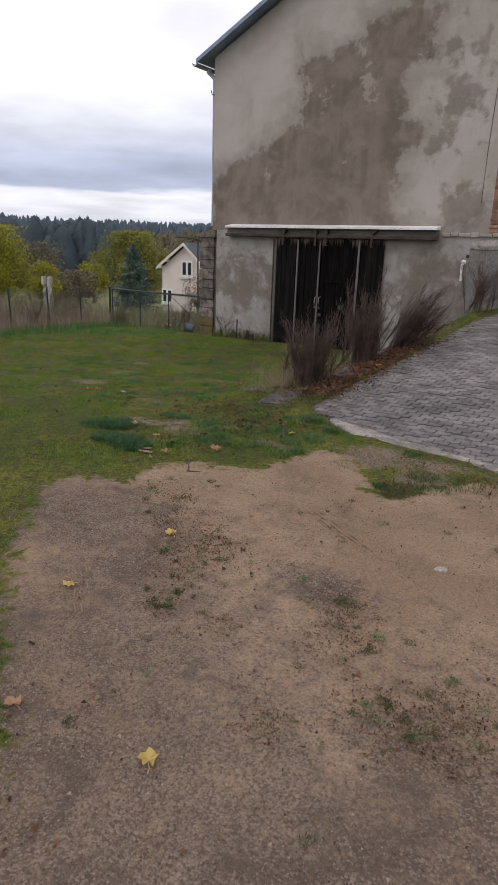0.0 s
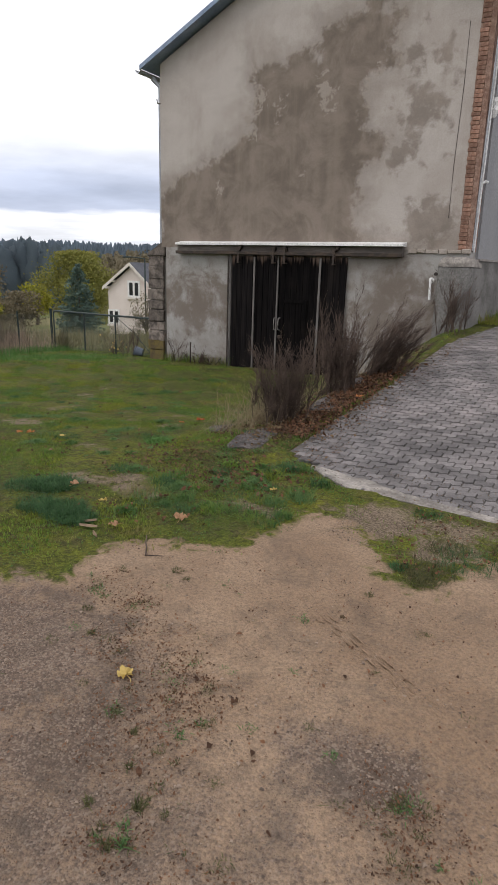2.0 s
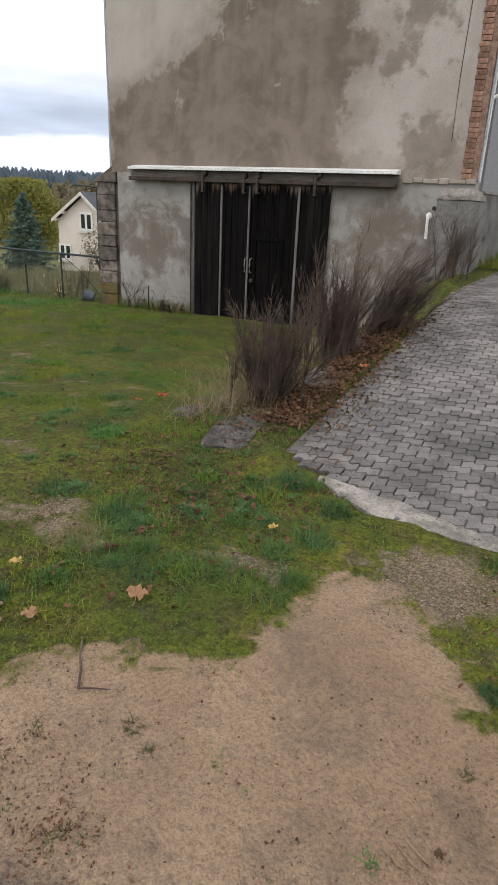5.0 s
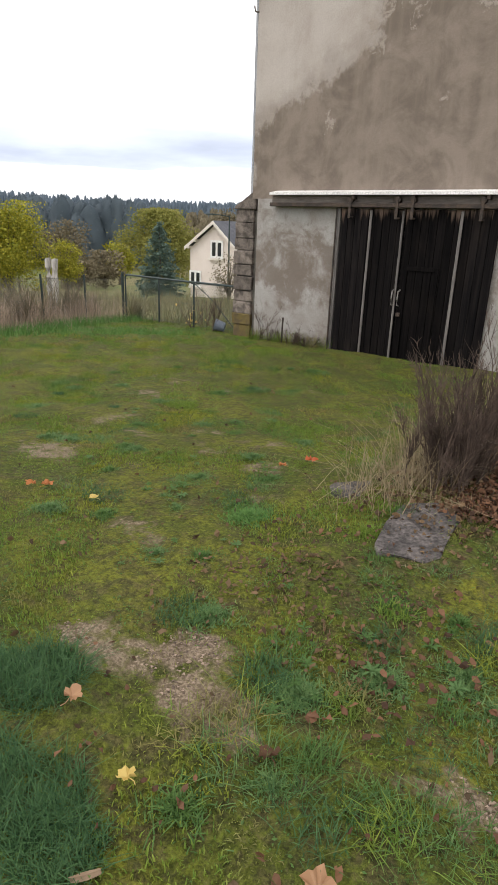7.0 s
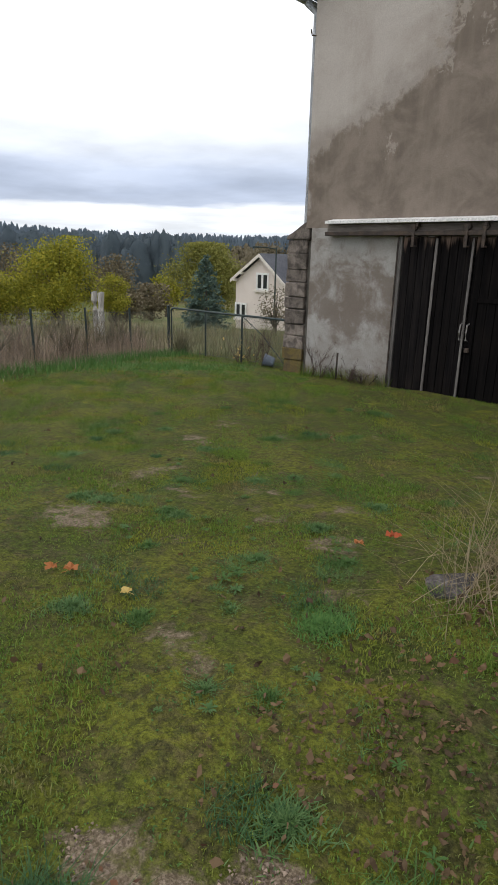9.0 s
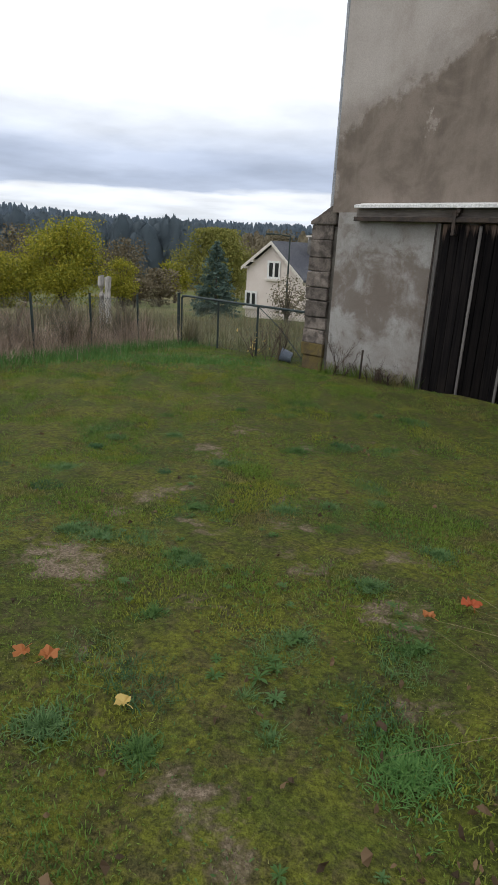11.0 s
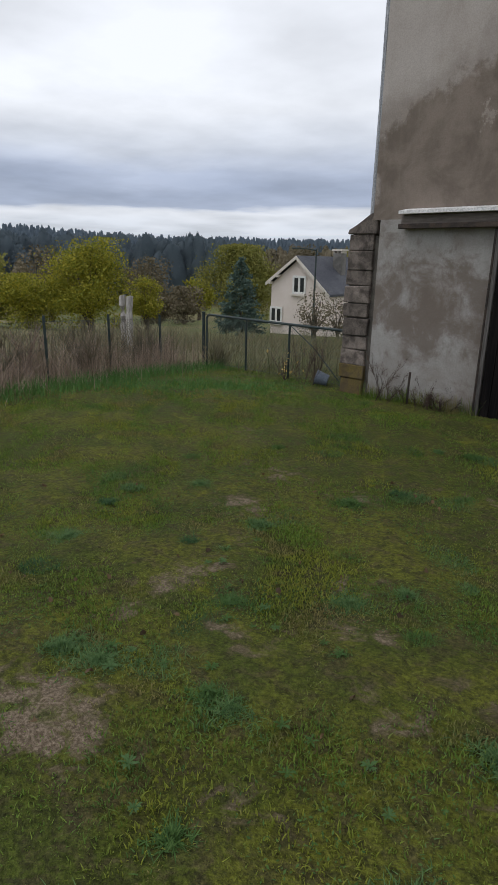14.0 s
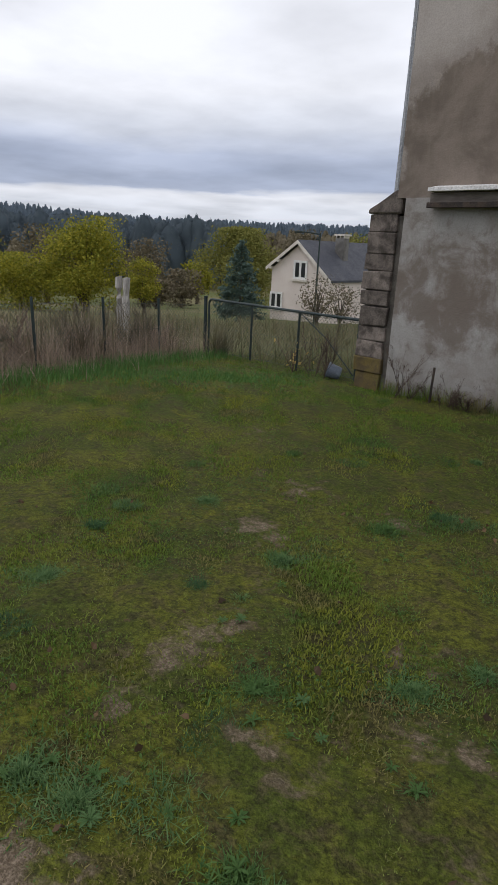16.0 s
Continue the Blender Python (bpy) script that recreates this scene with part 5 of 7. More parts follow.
# ---------------- shrubs and grasses ----------------
def broom(x, y, h, spread, lean, n, seed, label, name="broom_shrub", mat=None, thin=1.0):
    """A broom: many thin upright switches forking from one stool."""
    rng = np.random.default_rng(seed)
    z = float(ground_z(x, y)) - 0.03
    shrub = tagged(empty(name, pose(x, y, z)), label, "shrub")
    k = 6
    t = np.linspace(0, 1, k)
    def switches(m, base, length, rad, out_by, up, curve, along_dir=None):
        ang = rng.uniform(0, 2 * np.pi, m)
        out = np.abs(rng.normal(out_by, 0.35 * out_by, m))
        d = np.stack([np.cos(ang) * out + lean[0], np.sin(ang) * out + lean[1], np.full(m, up)], 1)
        if along_dir is not None:
            d = along_dir + rng.normal(0, out_by, (m, 3)) + np.array((0, 0, 0.1))
        d *= (length / (np.linalg.norm(d, axis=1) + 1e-9))[:, None]
        bend = rng.normal(0, 0.13, (m, 3)) * length[:, None]
        bend[:, 0] += 0.6 * lean[0] * length
        bend[:, 2] += curve * length
        bend[:, :2] -= 0.45 * curve * d[:, :2]
        line = base[:, None] + d[:, None] * t[None, :, None] + bend[:, None] * (t ** 2)[None, :, None]
        line += rng.normal(0, 0.012, line.shape) * t[None, :, None]
        return line, rad[:, None] * (1 - 0.8 * t)[None]

    def along(lines, m, lo):
        pick, fr = rng.integers(0, len(lines), m), rng.uniform(lo, 0.97, m)
        i = np.clip((fr * (k - 1)).astype(int), 0, k - 2)
        w = (fr * (k - 1) - i)[:, None]
        g = lines[pick, i + 1] - lines[pick, i]
        return lines[pick, i] * (1 - w) + lines[pick, i + 1] * w, g / (np.linalg.norm(g, axis=1, keepdims=True) + 1e-9)

    m1 = max(8, n // 16)
    base = np.stack([rng.normal(0, 0.10, m1), rng.normal(0, 0.10, m1), np.zeros(m1)], 1)
    l1, r1 = switches(m1, base, h * rng.uniform(0.4, 0.88, m1), rng.uniform(0.003, 0.007, m1) * thin, spread * 1.25, 1.0, 0.12)
    v, f = tubes_np(l1, r1, 4)
    tagged(mesh_np("stool", v, f, mat or M_TWIG, shrub), kind="stuff")
    m2 = int(n * 0.8)
    b2, g2 = along(l1, m2, 0.02)
    l2, r2 = switches(m2, b2, h * rng.uniform(0.16, 0.40, m2), rng.uniform(0.0018, 0.0034, m2) * thin, 0.19, 0.9, 0.1, g2)
    v, f = tubes_np(l2[:, [0, 1, 3, 5]], r2[:, [0, 1, 3, 5]], 3)
    tagged(mesh_np("twig_spray", v, f, mat or M_TWIG, shrub), kind="stuff")
    m3 = int(n * 4.5)
    b3, g3 = along(l2, m3, 0.1)
    l3, r3 = switches(m3, b3, h * rng.uniform(0.05, 0.15, m3), rng.uniform(0.0014, 0.0026, m3) * thin, 0.22, 0.8, 0.1, g3)
    v, f = tubes_np(l3[:, [0, 2, 5]], r3[:, [0, 2, 5]], 3)
    tagged(mesh_np("fine_twig_spray", v, f, mat or M_TWIG, shrub), kind="stuff")
    return shrub


broom(-3.18, 6.62, 0.70, 0.28, (0.0, 0.0), 950, 1, "bushy dry brown broom at the edge of the drive")
broom(-3.40, 6.95, 0.36, 0.35, (-0.05, 0.0), 260, 6, "low dry brown broom among straw")
broom(-3.16, 7.85, 0.80, 0.19, (0.03, 0.05), 950, 2, "tall dry brown broom in the leaf litter")
broom(-3.0, 8.75, 0.74, 0.18, (0.36, 0.05), 850, 3, "dry brown broom leaning over the drive")
broom(-3.2, 8.45, 0.4, 0.3, (0.1, 0.0), 100, 7, "low sparse dry broom on the bank")
broom(-2.85, 11.7, 0.8, 0.24, (0.12, 0.0), 300, 4, "sparse dry broom against the buttress")


def straw(name, label, xs, ys, hs, widths, mat, rng, droop=0.5, category="grass", flop=0.3, kind="", parent=None):
    """Blades: three bent segments that taper to a point."""
    n = len(xs)
    z = ground_z(xs, ys) - 0.006
    ang = rng.uniform(0, 2 * np.pi, n)
    lean = np.abs(rng.normal(0, flop, n))
    dx, dy = np.cos(ang) * lean, np.sin(ang) * lean
    sx, sy = -np.sin(ang), np.cos(ang)
    P = []
    for t, w in ((0.0, 1.0), (0.5, 0.75), (0.85, 0.4)):
        cx = xs + dx * hs * (t + droop * t * t)
        cy = ys + dy * hs * (t + droop * t * t)
        cz = z + hs * (t - 0.35 * droop * lean * t * t)
        P += [np.stack([cx - sx * widths * w / 2, cy - sy * widths * w / 2, cz], 1), np.stack([cx + sx * widths * w / 2, cy + sy * widths * w / 2, cz], 1)]
    t = 1.0
    P.append(np.stack([xs + dx * hs * (t + droop), ys + dy * hs * (t + droop), z + hs * (t - 0.35 * droop * lean)], 1))
    v = np.stack(P, 1).reshape(-1, 3)
    i = np.arange(n)[:, None] * 7
    f = np.concatenate([i + np.array([[a, b, c]]) for a, b, c in ((0, 1, 3), (0, 3, 2), (2, 3, 5), (2, 5, 4), (4, 5, 6))])
    ob = mesh_np(name, v, f, mat, parent)
    return tagged(ob, label, category, kind=kind)


def blades(name, label, xs, ys, hs, widths, mat, rng, flop=0.45):
    """Short turf: two triangles and a tip for each blade."""
    n = len(xs)
    z = ground_z(xs, ys) - 0.008
    ang = rng.uniform(0, 2 * np.pi, n)
    lean = np.abs(rng.normal(0, flop, n)) + 0.1
    dx, dy = np.cos(ang) * lean * hs, np.sin(ang) * lean * hs
    sa = ang + rng.normal(np.pi / 2, 0.5, n)
    sx, sy = np.cos(sa) * widths / 2, np.sin(sa) * widths / 2
    v = np.stack([np.stack([xs - sx, ys - sy, z], 1), np.stack([xs + sx, ys + sy, z], 1),
                  np.stack([xs + dx * 0.45 + sx * 0.7, ys + dy * 0.45 + sy * 0.7, z + hs * 0.62], 1), np.stack([xs + dx * 0.45 - sx * 0.7, ys + dy * 0.45 - sy * 0.7, z + hs * 0.62], 1),
                  np.stack([xs + dx * 1.3, ys + dy * 1.3, z + hs * 0.95], 1)], 1).reshape(-1, 3)
    i = np.arange(n)[:, None] * 5
    f = np.concatenate([i + np.array([[0, 1, 2]]), i + np.array([[0, 2, 3]]), i + np.array([[3, 2, 4]])])
    return tagged(mesh_np(name, v, f, mat), label, "grass", kind="stuff")


def lawn_keep(x, y, rng, thin_bare=0.85):
    """Where turf grows: off the sand, the drive and the walls, thin on the bare spots."""
    s = sand_amount(x + 0.05 * ragged(x, y, 2.3), y + 0.05 * ragged(y, x, 2.1))
    p = (1 - s) ** 2 * (1 - thin_bare * spots(x, y, BARE_SPOTS))
    ok = (y < FACE_Y - 0.02) | (x < BARN_L - 0.5)
    on_drive = (x > -2.74) & (y > front_edge(x) - 0.03)
    return (rng.uniform(size=len(x)) < p) & ok & ~on_drive


def build_lawn():
    rng = np.random.default_rng(21)
    xs, ys = [], []
    # dense close to the line walked, thinner far off
    for x0, x1, y0, y1, dens in ((-7.6, -1.8, 3.2, 8.2, 9500), (-11.5, -2.6, 6.5, 12.3, 3400), (-15.5, -7.4, 4.0, 13.2, 1900), (-6, -0.6, 0.5, 3.2, 1500), (-9.0, -7.0, 3.0, 8.2, 1800), (-1.8, -0.3, 4.2, 5.3, 2200)):
        n = int((x1 - x0) * (y1 - y0) * dens)
        xs.append(rng.uniform(x0, x1, n)); ys.append(rng.uniform(y0, y1, n))
    x, y = np.concatenate(xs), np.concatenate(ys)
    vary = 0.5 + 0.4 * ragged(x, y, 0.55) + 0.4 * ragged(x, y, 2.2)
    keep = lawn_keep(x, y, rng) & (rng.uniform(size=len(x)) < np.clip(0.42 + 0.5 * vary, 0.15, 1))
    # nothing far to the side of what can be seen
    edge = np.minimum(np.minimum(x + 7.6, -1.8 - x), np.minimum(y - 3.2, 8.2 - y))
    keep &= (edge < 0) | (rng.uniform(size=len(x)) < 0.35 + edge / 0.9)
    keep &= (np.abs(0.75 * (x + 3) + 0.66 * (y - 4)) < 6.5)
    x, y, vary = x[keep], y[keep], vary[keep]
    d = np.hypot(x + 4, y - 5)
    h = rng.uniform(0.007, 0.020, len(x)) * (0.8 + 0.35 * vary) * (1 + 0.06 * d)
    w = rng.uniform(0.0028, 0.0056, len(x)) * (1 + 0.13 * d)
    blades("lawn_grass", "short patchy mossy autumn lawn", x, y, h, w, M_TURF, rng)
    # low clover and weeds in drifts
    n = 170000
    x, y = rng.uniform(-8.5, -0.3, n), rng.uniform(1.5, 10.5, n)
    v = ragged(x, y, 0.75) + 0.6 * ragged(y, x, 1.9)
    keep = lawn_keep(x, y, rng, 0.95) & (v > 0.2) & (rng.uniform(size=n) < 0.2 + 1.5 * (v - 0.2))
    x, y = x[keep], y[keep]
    c = np.stack([x, y, ground_z(x, y) + rng.uniform(0.004, 0.022, len(x))], 1)
    nrm = np.stack([rng.normal(0, 0.8, len(x)), rng.normal(0, 0.8, len(x)), np.ones(len(x))], 1)
    vv, ff = cards_np(c, nrm, rng.uniform(0.004, 0.0075, len(x)), rng, 2.2)
    tagged(mesh_np("low_weeds", vv, ff, M_CLOVER), "drifts of low clover and weeds in the lawn", "weeds", kind="stuff")


build_lawn()


def tuft(x, y, r, h, n, seed, label, mat=None, name="grass_tuft"):
    rng = np.random.default_rng(seed)
    a, q = rng.uniform(0, 2 * np.pi, n), r * np.sqrt(rng.uniform(0, 1, n))
    return straw(name, label, x + q * np.cos(a), y + q * np.sin(a), h * rng.uniform(0.5, 1.1, n), rng.uniform(0.002, 0.0045, n), mat or M_TUFT, rng, 0.9, flop=0.65, kind="stuff")


for i, (x, y, r, h, n) in enumerate(((-3.66, 4.24, 0.15, 0.07, 1900), (-3.80, 4.12, 0.14, 0.06, 1300), (-3.30, 3.98, 0.14, 0.06, 1500), (-3.14, 3.95, 0.11, 0.05, 1000), (-3.50, 3.95, 0.12, 0.05, 900))):
    tuft(x, y, r, h, n, 40 + i, "lush dark green clump of coarse grass")
for i, (x, y, r, h, n) in enumerate(((-2.27, 4.36, 0.12, 0.022, 3200), (-2.38, 4.37, 0.12, 0.022, 2800), (-2.20, 4.46, 0.09, 0.02, 1500), (-2.20, 4.24, 0.05, 0.016, 600))):
    tuft(x, y, r, h, n, 60 + i, "dense short green turf clump at the sand's edge", M_CLOVER)
for i, (x, y, r, h, n) in enumerate(((-1.22, 4.42, 0.14, 0.05, 380), (-1.08, 4.62, 0.17, 0.05, 450), (-0.85, 4.82, 0.18, 0.045, 420), (-0.55, 4.98, 0.18, 0.04, 350), (-1.22, 4.32, 0.09, 0.035, 500), (-1.36, 4.40, 0.05, 0.03, 200), (-1.2, 4.75, 0.12, 0.04, 500), (-1.42, 5.2, 0.09, 0.03, 250))):
    tuft(x, y, r, h, n, 80 + i, "weedy green grass growing along the kerb", M_TUFT if i % 2 else M_SPRIG)
# ranker weeds between the sand and the slabs, and clumps dotted over the lawn
rt = random.Random(23)
CLUMP_MATS = (M_CLOVER, M_TURF, M_WEED, M_TUFT)
for i in range(46):
    x, y = rt.uniform(-3.15, -2.1), rt.uniform(4.35, 5.75)
    if sand_amount(np.array([x]), np.array([y]))[0] < 0.25 and spots(np.array([x]), np.array([y]), BARE_SPOTS)[0] < 0.6 and y < front_edge(x) - 0.05:
        tuft(x, y, rt.uniform(0.05, 0.12), rt.uniform(0.035, 0.075), rt.randint(110, 240), 300 + i, "rank green weeds among fallen leaves", CLUMP_MATS[i % 4], "weed_clump")
for i in range(55):
    x, y = rt.uniform(-8.2, -3.4), rt.uniform(4.6, 10.5)
    if spots(np.array([x]), np.array([y]), BARE_SPOTS)[0] < 0.4 and abs(0.75 * (x + 3) + 0.66 * (y - 4)) < 4.5:
        tuft(x, y, rt.uniform(0.05, 0.17), rt.uniform(0.02, 0.036), rt.randint(280, 560), 400 + i, "greener clump of grass in the lawn", CLUMP_MATS[(2, 3, 2, 0)[i % 4]], "weed_clump")
# grass closing over the edges of the broken slab
for i, (x, y, r, h, n) in enumerate(((-3.31, 5.85, 0.07, 0.045, 260), (-3.27, 6.12, 0.07, 0.05, 260), (-3.02, 5.72, 0.06, 0.04, 220), (-2.96, 6.02, 0.06, 0.045, 220), (-3.17, 5.64, 0.07, 0.04, 260), (-3.09, 6.30, 0.07, 0.05, 240), (-3.76, 6.24, 0.06, 0.04, 200), (-3.55, 6.48, 0.06, 0.04, 200))):
    tuft(x, y, r, h, n, 360 + i, "grass growing over the edge of a slab", (M_TURF, M_CLOVER, M_HAY)[i % 3], "weed_clump")
# sprigs on the sand
rng0 = random.Random(9)
SPRIGS = [(-2.04, 4.50), (-2.19, 4.04), (-2.22, 3.60), (-2.44, 3.64), (-2.27, 3.76), (-1.90, 3.73), (-1.74, 3.55), (-1.18, 3.52), (-1.43, 3.03), (-1.27, 3.14), (-0.91, 3.21), (-1.16, 3.07), (-1.41, 2.79), (-1.94, 3.40), (-1.65, 3.24)]
SPRIGS += [(rng0.uniform(-2.6, 0.4), rng0.uniform(1.2, 4.1)) for _ in range(60)]
DRIFTS = ((-0.53, 2.43, 0.10), (-0.38, 2.49, 0.10), (-0.79, 2.19, 0.06), (-0.81, 2.70, 0.08), (-1.27, 2.46, 0.07), (-0.30, 2.66, 0.08), (-0.24, 2.47, 0.08), (-1.54, 2.50, 0.06), (-0.82, 2.88, 0.08), (-1.83, 3.12, 0.08),
          (-2.41, 3.46, 0.09), (-2.21, 3.42, 0.05), (-1.95, 3.22, 0.12), (-1.66, 3.05, 0.08), (-1.80, 2.98, 0.12), (-1.70, 2.82, 0.12), (-2.10, 3.18, 0.10), (-0.94, 2.98, 0.08))
for cx, cy, cr in DRIFTS:
    SPRIGS += [(cx + rng0.gauss(0, cr), cy + rng0.gauss(0, cr)) for _ in range(8)]
for i, (x, y) in enumerate(SPRIGS):
    if sand_amount(np.array([x]), np.array([y]))[0] > 0.3:
        tuft(x, y, rng0.uniform(0.012, 0.035), rng0.uniform(0.010, 0.022), rng0.randint(20, 60), 100 + i, "tiny sprig of grass in the sand", (M_SPRIG, M_SPRIG, M_WEED)[i % 3], "grass_sprig")

# straw round the first broom, hay along the fence, weeds along the wall
rs = np.random.default_rng(31)
n = 700
straw("straw_grass", "pale dry straw round the broom", rs.normal(-3.44, 0.17, n), rs.normal(6.62, 0.26, n), rs.uniform(0.12, 0.55, n) * rs.uniform(0.4, 1, n), rs.uniform(0.002, 0.005, n), M_HAY, rs, 0.9, flop=0.6)
n = 500
straw("straw_grass", "sparse dry straw on the bank", rs.uniform(-3.9, -3.2, n), rs.uniform(7.0, 10.5, n), rs.uniform(0.12, 0.4, n), rs.uniform(0.003, 0.006, n), M_HAY, rs, 0.7, flop=0.45)


def along_fence(n, rng, a=0.0, b=1.0, off=0.0, width=0.3):
    s = rng.uniform(a, b, n) * (len(FENCE) - 1)
    i = np.clip(s.astype(int), 0, len(FENCE) - 2)
    F = np.array(FENCE)
    p = F[i] + (F[i + 1] - F[i]) * (s - i)[:, None]
    d = np.array((-0.96, -0.25))
    p = p + d * (off + rng.normal(0, width, n))[:, None]
    return p[:, 0], p[:, 1]


x, y = along_fence(9000, rs, 0.02, 1.0, 0.2, 0.34)
straw("hay_grass", "tall dry pinkish grass along the fence", x, y, rs.uniform(0.12, 0.85, 9000) * (0.35 + 0.65 * np.clip(0.5 + ragged(x, y, 0.8), 0, 1)), rs.uniform(0.003, 0.007, 9000), M_HAYPINK, rs, 0.9, flop=0.45, kind="stuff")
for k in range(11):
    fx, fy = along_fence(1, rs, 0.06 + 0.085 * k, 0.09 + 0.085 * k, 0.55, 0.25)
    broom(float(fx[0]), float(fy[0]), 0.7 + 0.04 * (k * 5 % 9), 0.55, (0.0, 0.0), 150, 500 + k, "dry fuzzy weed thicket along the fence", "dry_weed", (M_HAYPINK, M_RUSSET)[k % 2], 2.2)
x, y = along_fence(900, rs, 0.0, 0.45, 0.9, 0.5)
straw("brown_weeds", "dark brown dead weeds behind the fence", x, y, rs.uniform(0.4, 1.0, 900), rs.uniform(0.006, 0.014, 900), M_RUSSET, rs, 0.4, flop=0.3, kind="stuff")
x, y = along_fence(6000, rs, 0.0, 1.0, -0.45, 0.28)
straw("fence_grass", "long green grass at the foot of the fence", x, y, rs.uniform(0.05, 0.2, 6000), rs.uniform(0.005, 0.010, 6000), M_FRESH, rs, 0.7, flop=0.4, kind="stuff")
n = 6000
q = rs.uniform(0, 1, n)
straw("fresh_grass", "blue-green strip of fresh grass before the gate", -12.3 + 2.0 * q + rs.normal(0, 0.45, n), 9.4 + 2.5 * q + rs.normal(0, 0.35, n), rs.uniform(0.02, 0.07, n), rs.uniform(0.006, 0.012, n), M_FRESH, rs, 0.7, flop=0.5, kind="stuff")
n = 15000
x, y = rs.uniform(-26, -9.6, n), rs.uniform(12.9, 34, n)
x = np.where(y < 13.2, np.clip(x, -13, -9.6), x)
straw("meadow_grass", "long mixed grass beyond the gate", x, y, rs.uniform(0.15, 0.8, n) * (0.4 + 0.6 * np.clip(0.5 + ragged(x, y, 0.25), 0, 1)), rs.uniform(0.008, 0.022, n), M_MEADOW, rs, 0.7, flop=0.5, kind="stuff")
n = 900
straw("wall_weeds", "thin weeds along the foot of the barn wall", rs.uniform(-9.0, -7.3, n), FACE_Y - np.abs(rs.normal(0.02, 0.07, n)) - 0.02, rs.uniform(0.06, 0.26, n), rs.uniform(0.003, 0.007, n), M_TURF, rs, 0.6, flop=0.35)
n = 2600
y = rs.uniform(12.9, 20.2, n)
x = side_x(y) + 0.05 + rs.uniform(0, 1, n) * (drive_left(y) - side_x(y))
straw("wall_grass", "grass along the foot of the side wall", x, y, rs.uniform(0.06, 0.24, n) * np.interp(x - side_x(y), (0.0, 0.5), (1.0, 0.5)), rs.uniform(0.006, 0.012, n), M_TURF, rs, 0.6, flop=0.45)
broom(-8.62, 12.12, 0.62, 0.5, (0.0, -0.02), 90, 12, "spindly dead weed stems by the wall", "dead_weed", M_TWIG)
broom(-8.0, 12.14, 0.42, 0.6, (0.0, -0.02), 120, 13, "low dead weeds under the plinth", "dead_weed", M_TWIG)
broom(-7.75, 12.12, 0.36, 0.7, (0.0, -0.02), 120, 14, "low dead weeds beside the door", "dead_weed", M_TWIG)
broom(-10.15, 12.40, 0.75, 0.55, (-0.1, 0.0), 130, 15, "thin bramble stems by the pier", "bramble", M_TWIG)
tagged(part("bramble_arch", tube([(-9.35 + 0.05 * k, 12.6, 1.98 + 0.12 * k - 0.012 * k * k) for k in range(4)], 0.005, 5), M_TWIG), "thin dry weed stem on top of the pier", "weed")


def rosette(seed, leaves, size, mat, label):
    """A flat rosette: one toothed, arched leaf repeated round the crown."""
    rng = random.Random(seed)
    bm = bmesh.new()
    prev = None
    for k, (t, w) in enumerate(((0.04, 0.03), (0.2, 0.07), (0.32, 0.05), (0.45, 0.11), (0.56, 0.075), (0.7, 0.14), (0.82, 0.09), (1.0, 0.01))):
        z = 0.5 * t - 0.48 * t * t
        ring = [bm.verts.new((t, s * w, z + abs(s) * w * 0.4)) for s in (-1, 0, 1)]
        if prev:
            for i in (0, 1):
                bm.faces.new((prev[i], prev[i + 1], ring[i + 1], ring[i]))
        prev = ring
    me = bpy.data.meshes.new("leaf")
    bm.to_mesh(me)
    bm.free()
    me.materials.append(mat)
    plant = tagged(empty("weed_rosette"), label, "weed", "broad-leaved weeds in the lawn")
    for k in range(leaves):
        ob = new("leaf", me)
        ob.parent = plant
        L = size * rng.uniform(0.55, 1.1)
        ob.matrix_basis = pose(0, 0, 0.006, rng.uniform(-14, 14), -rng.uniform(0, 26), 137.5 * k + rng.uniform(-15, 15)) @ Matrix.Scale(L, 4)
    return plant


WEEDS = [(-4.51, 5.70, 1.5), (-4.62, 5.60, 1.2), (-4.40, 5.66, 1.2), (-4.55, 5.82, 1.1), (-4.58, 6.0, 1.2), (-4.61, 6.55, 0.9), (-4.21, 6.30, 1.2), (-4.30, 6.42, 1.0), (-5.39, 5.79, 1.0), (-5.84, 6.6, 1.0), (-5.94, 6.71, 1.1),
         (-5.80, 6.80, 1.0), (-5.97, 6.11, 1.2), (-6.1, 6.05, 1.0), (-5.85, 6.02, 1.1), (-6.43, 7.40, 0.9), (-6.26, 8.05, 0.9), (-6.32, 7.02, 1.0), (-5.33, 6.73, 1.1), (-3.03, 4.84, 1.2), (-2.85, 4.95, 1.2), (-2.75, 5.2, 1.3),
         (-2.95, 5.1, 1.1), (-2.6, 5.05, 1.2), (-3.15, 5.0, 1.0), (-3.35, 5.2, 1.0), (-2.45, 5.3, 1.1), (-3.0, 4.6, 0.9), (-4.0, 5.2, 0.9), (-3.9, 5.0, 1.0), (-5.2, 6.25, 1.0), (-5.05, 6.1, 0.9), (-4.9, 6.3, 0.9), (-5.5, 6.2, 1.0), (-5.6, 6.3, 1.1), (-3.75, 5.35, 1.0)]
rw = random.Random(17)
WEEDS += [(x + rw.uniform(-0.16, 0.16), y + rw.uniform(-0.14, 0.14), q * rw.uniform(0.5, 0.9)) for x, y, q in WEEDS]
KINDS = [rosette(1, 15, 0.034, M_CLOVER, "green broad-leaved weed rosette in the lawn"), rosette(2, 14, 0.03, M_CLOVER, "green broad-leaved weed rosette in the lawn"), rosette(3, 17, 0.034, M_WEED, "dark green thistle-like rosette in the lawn")]
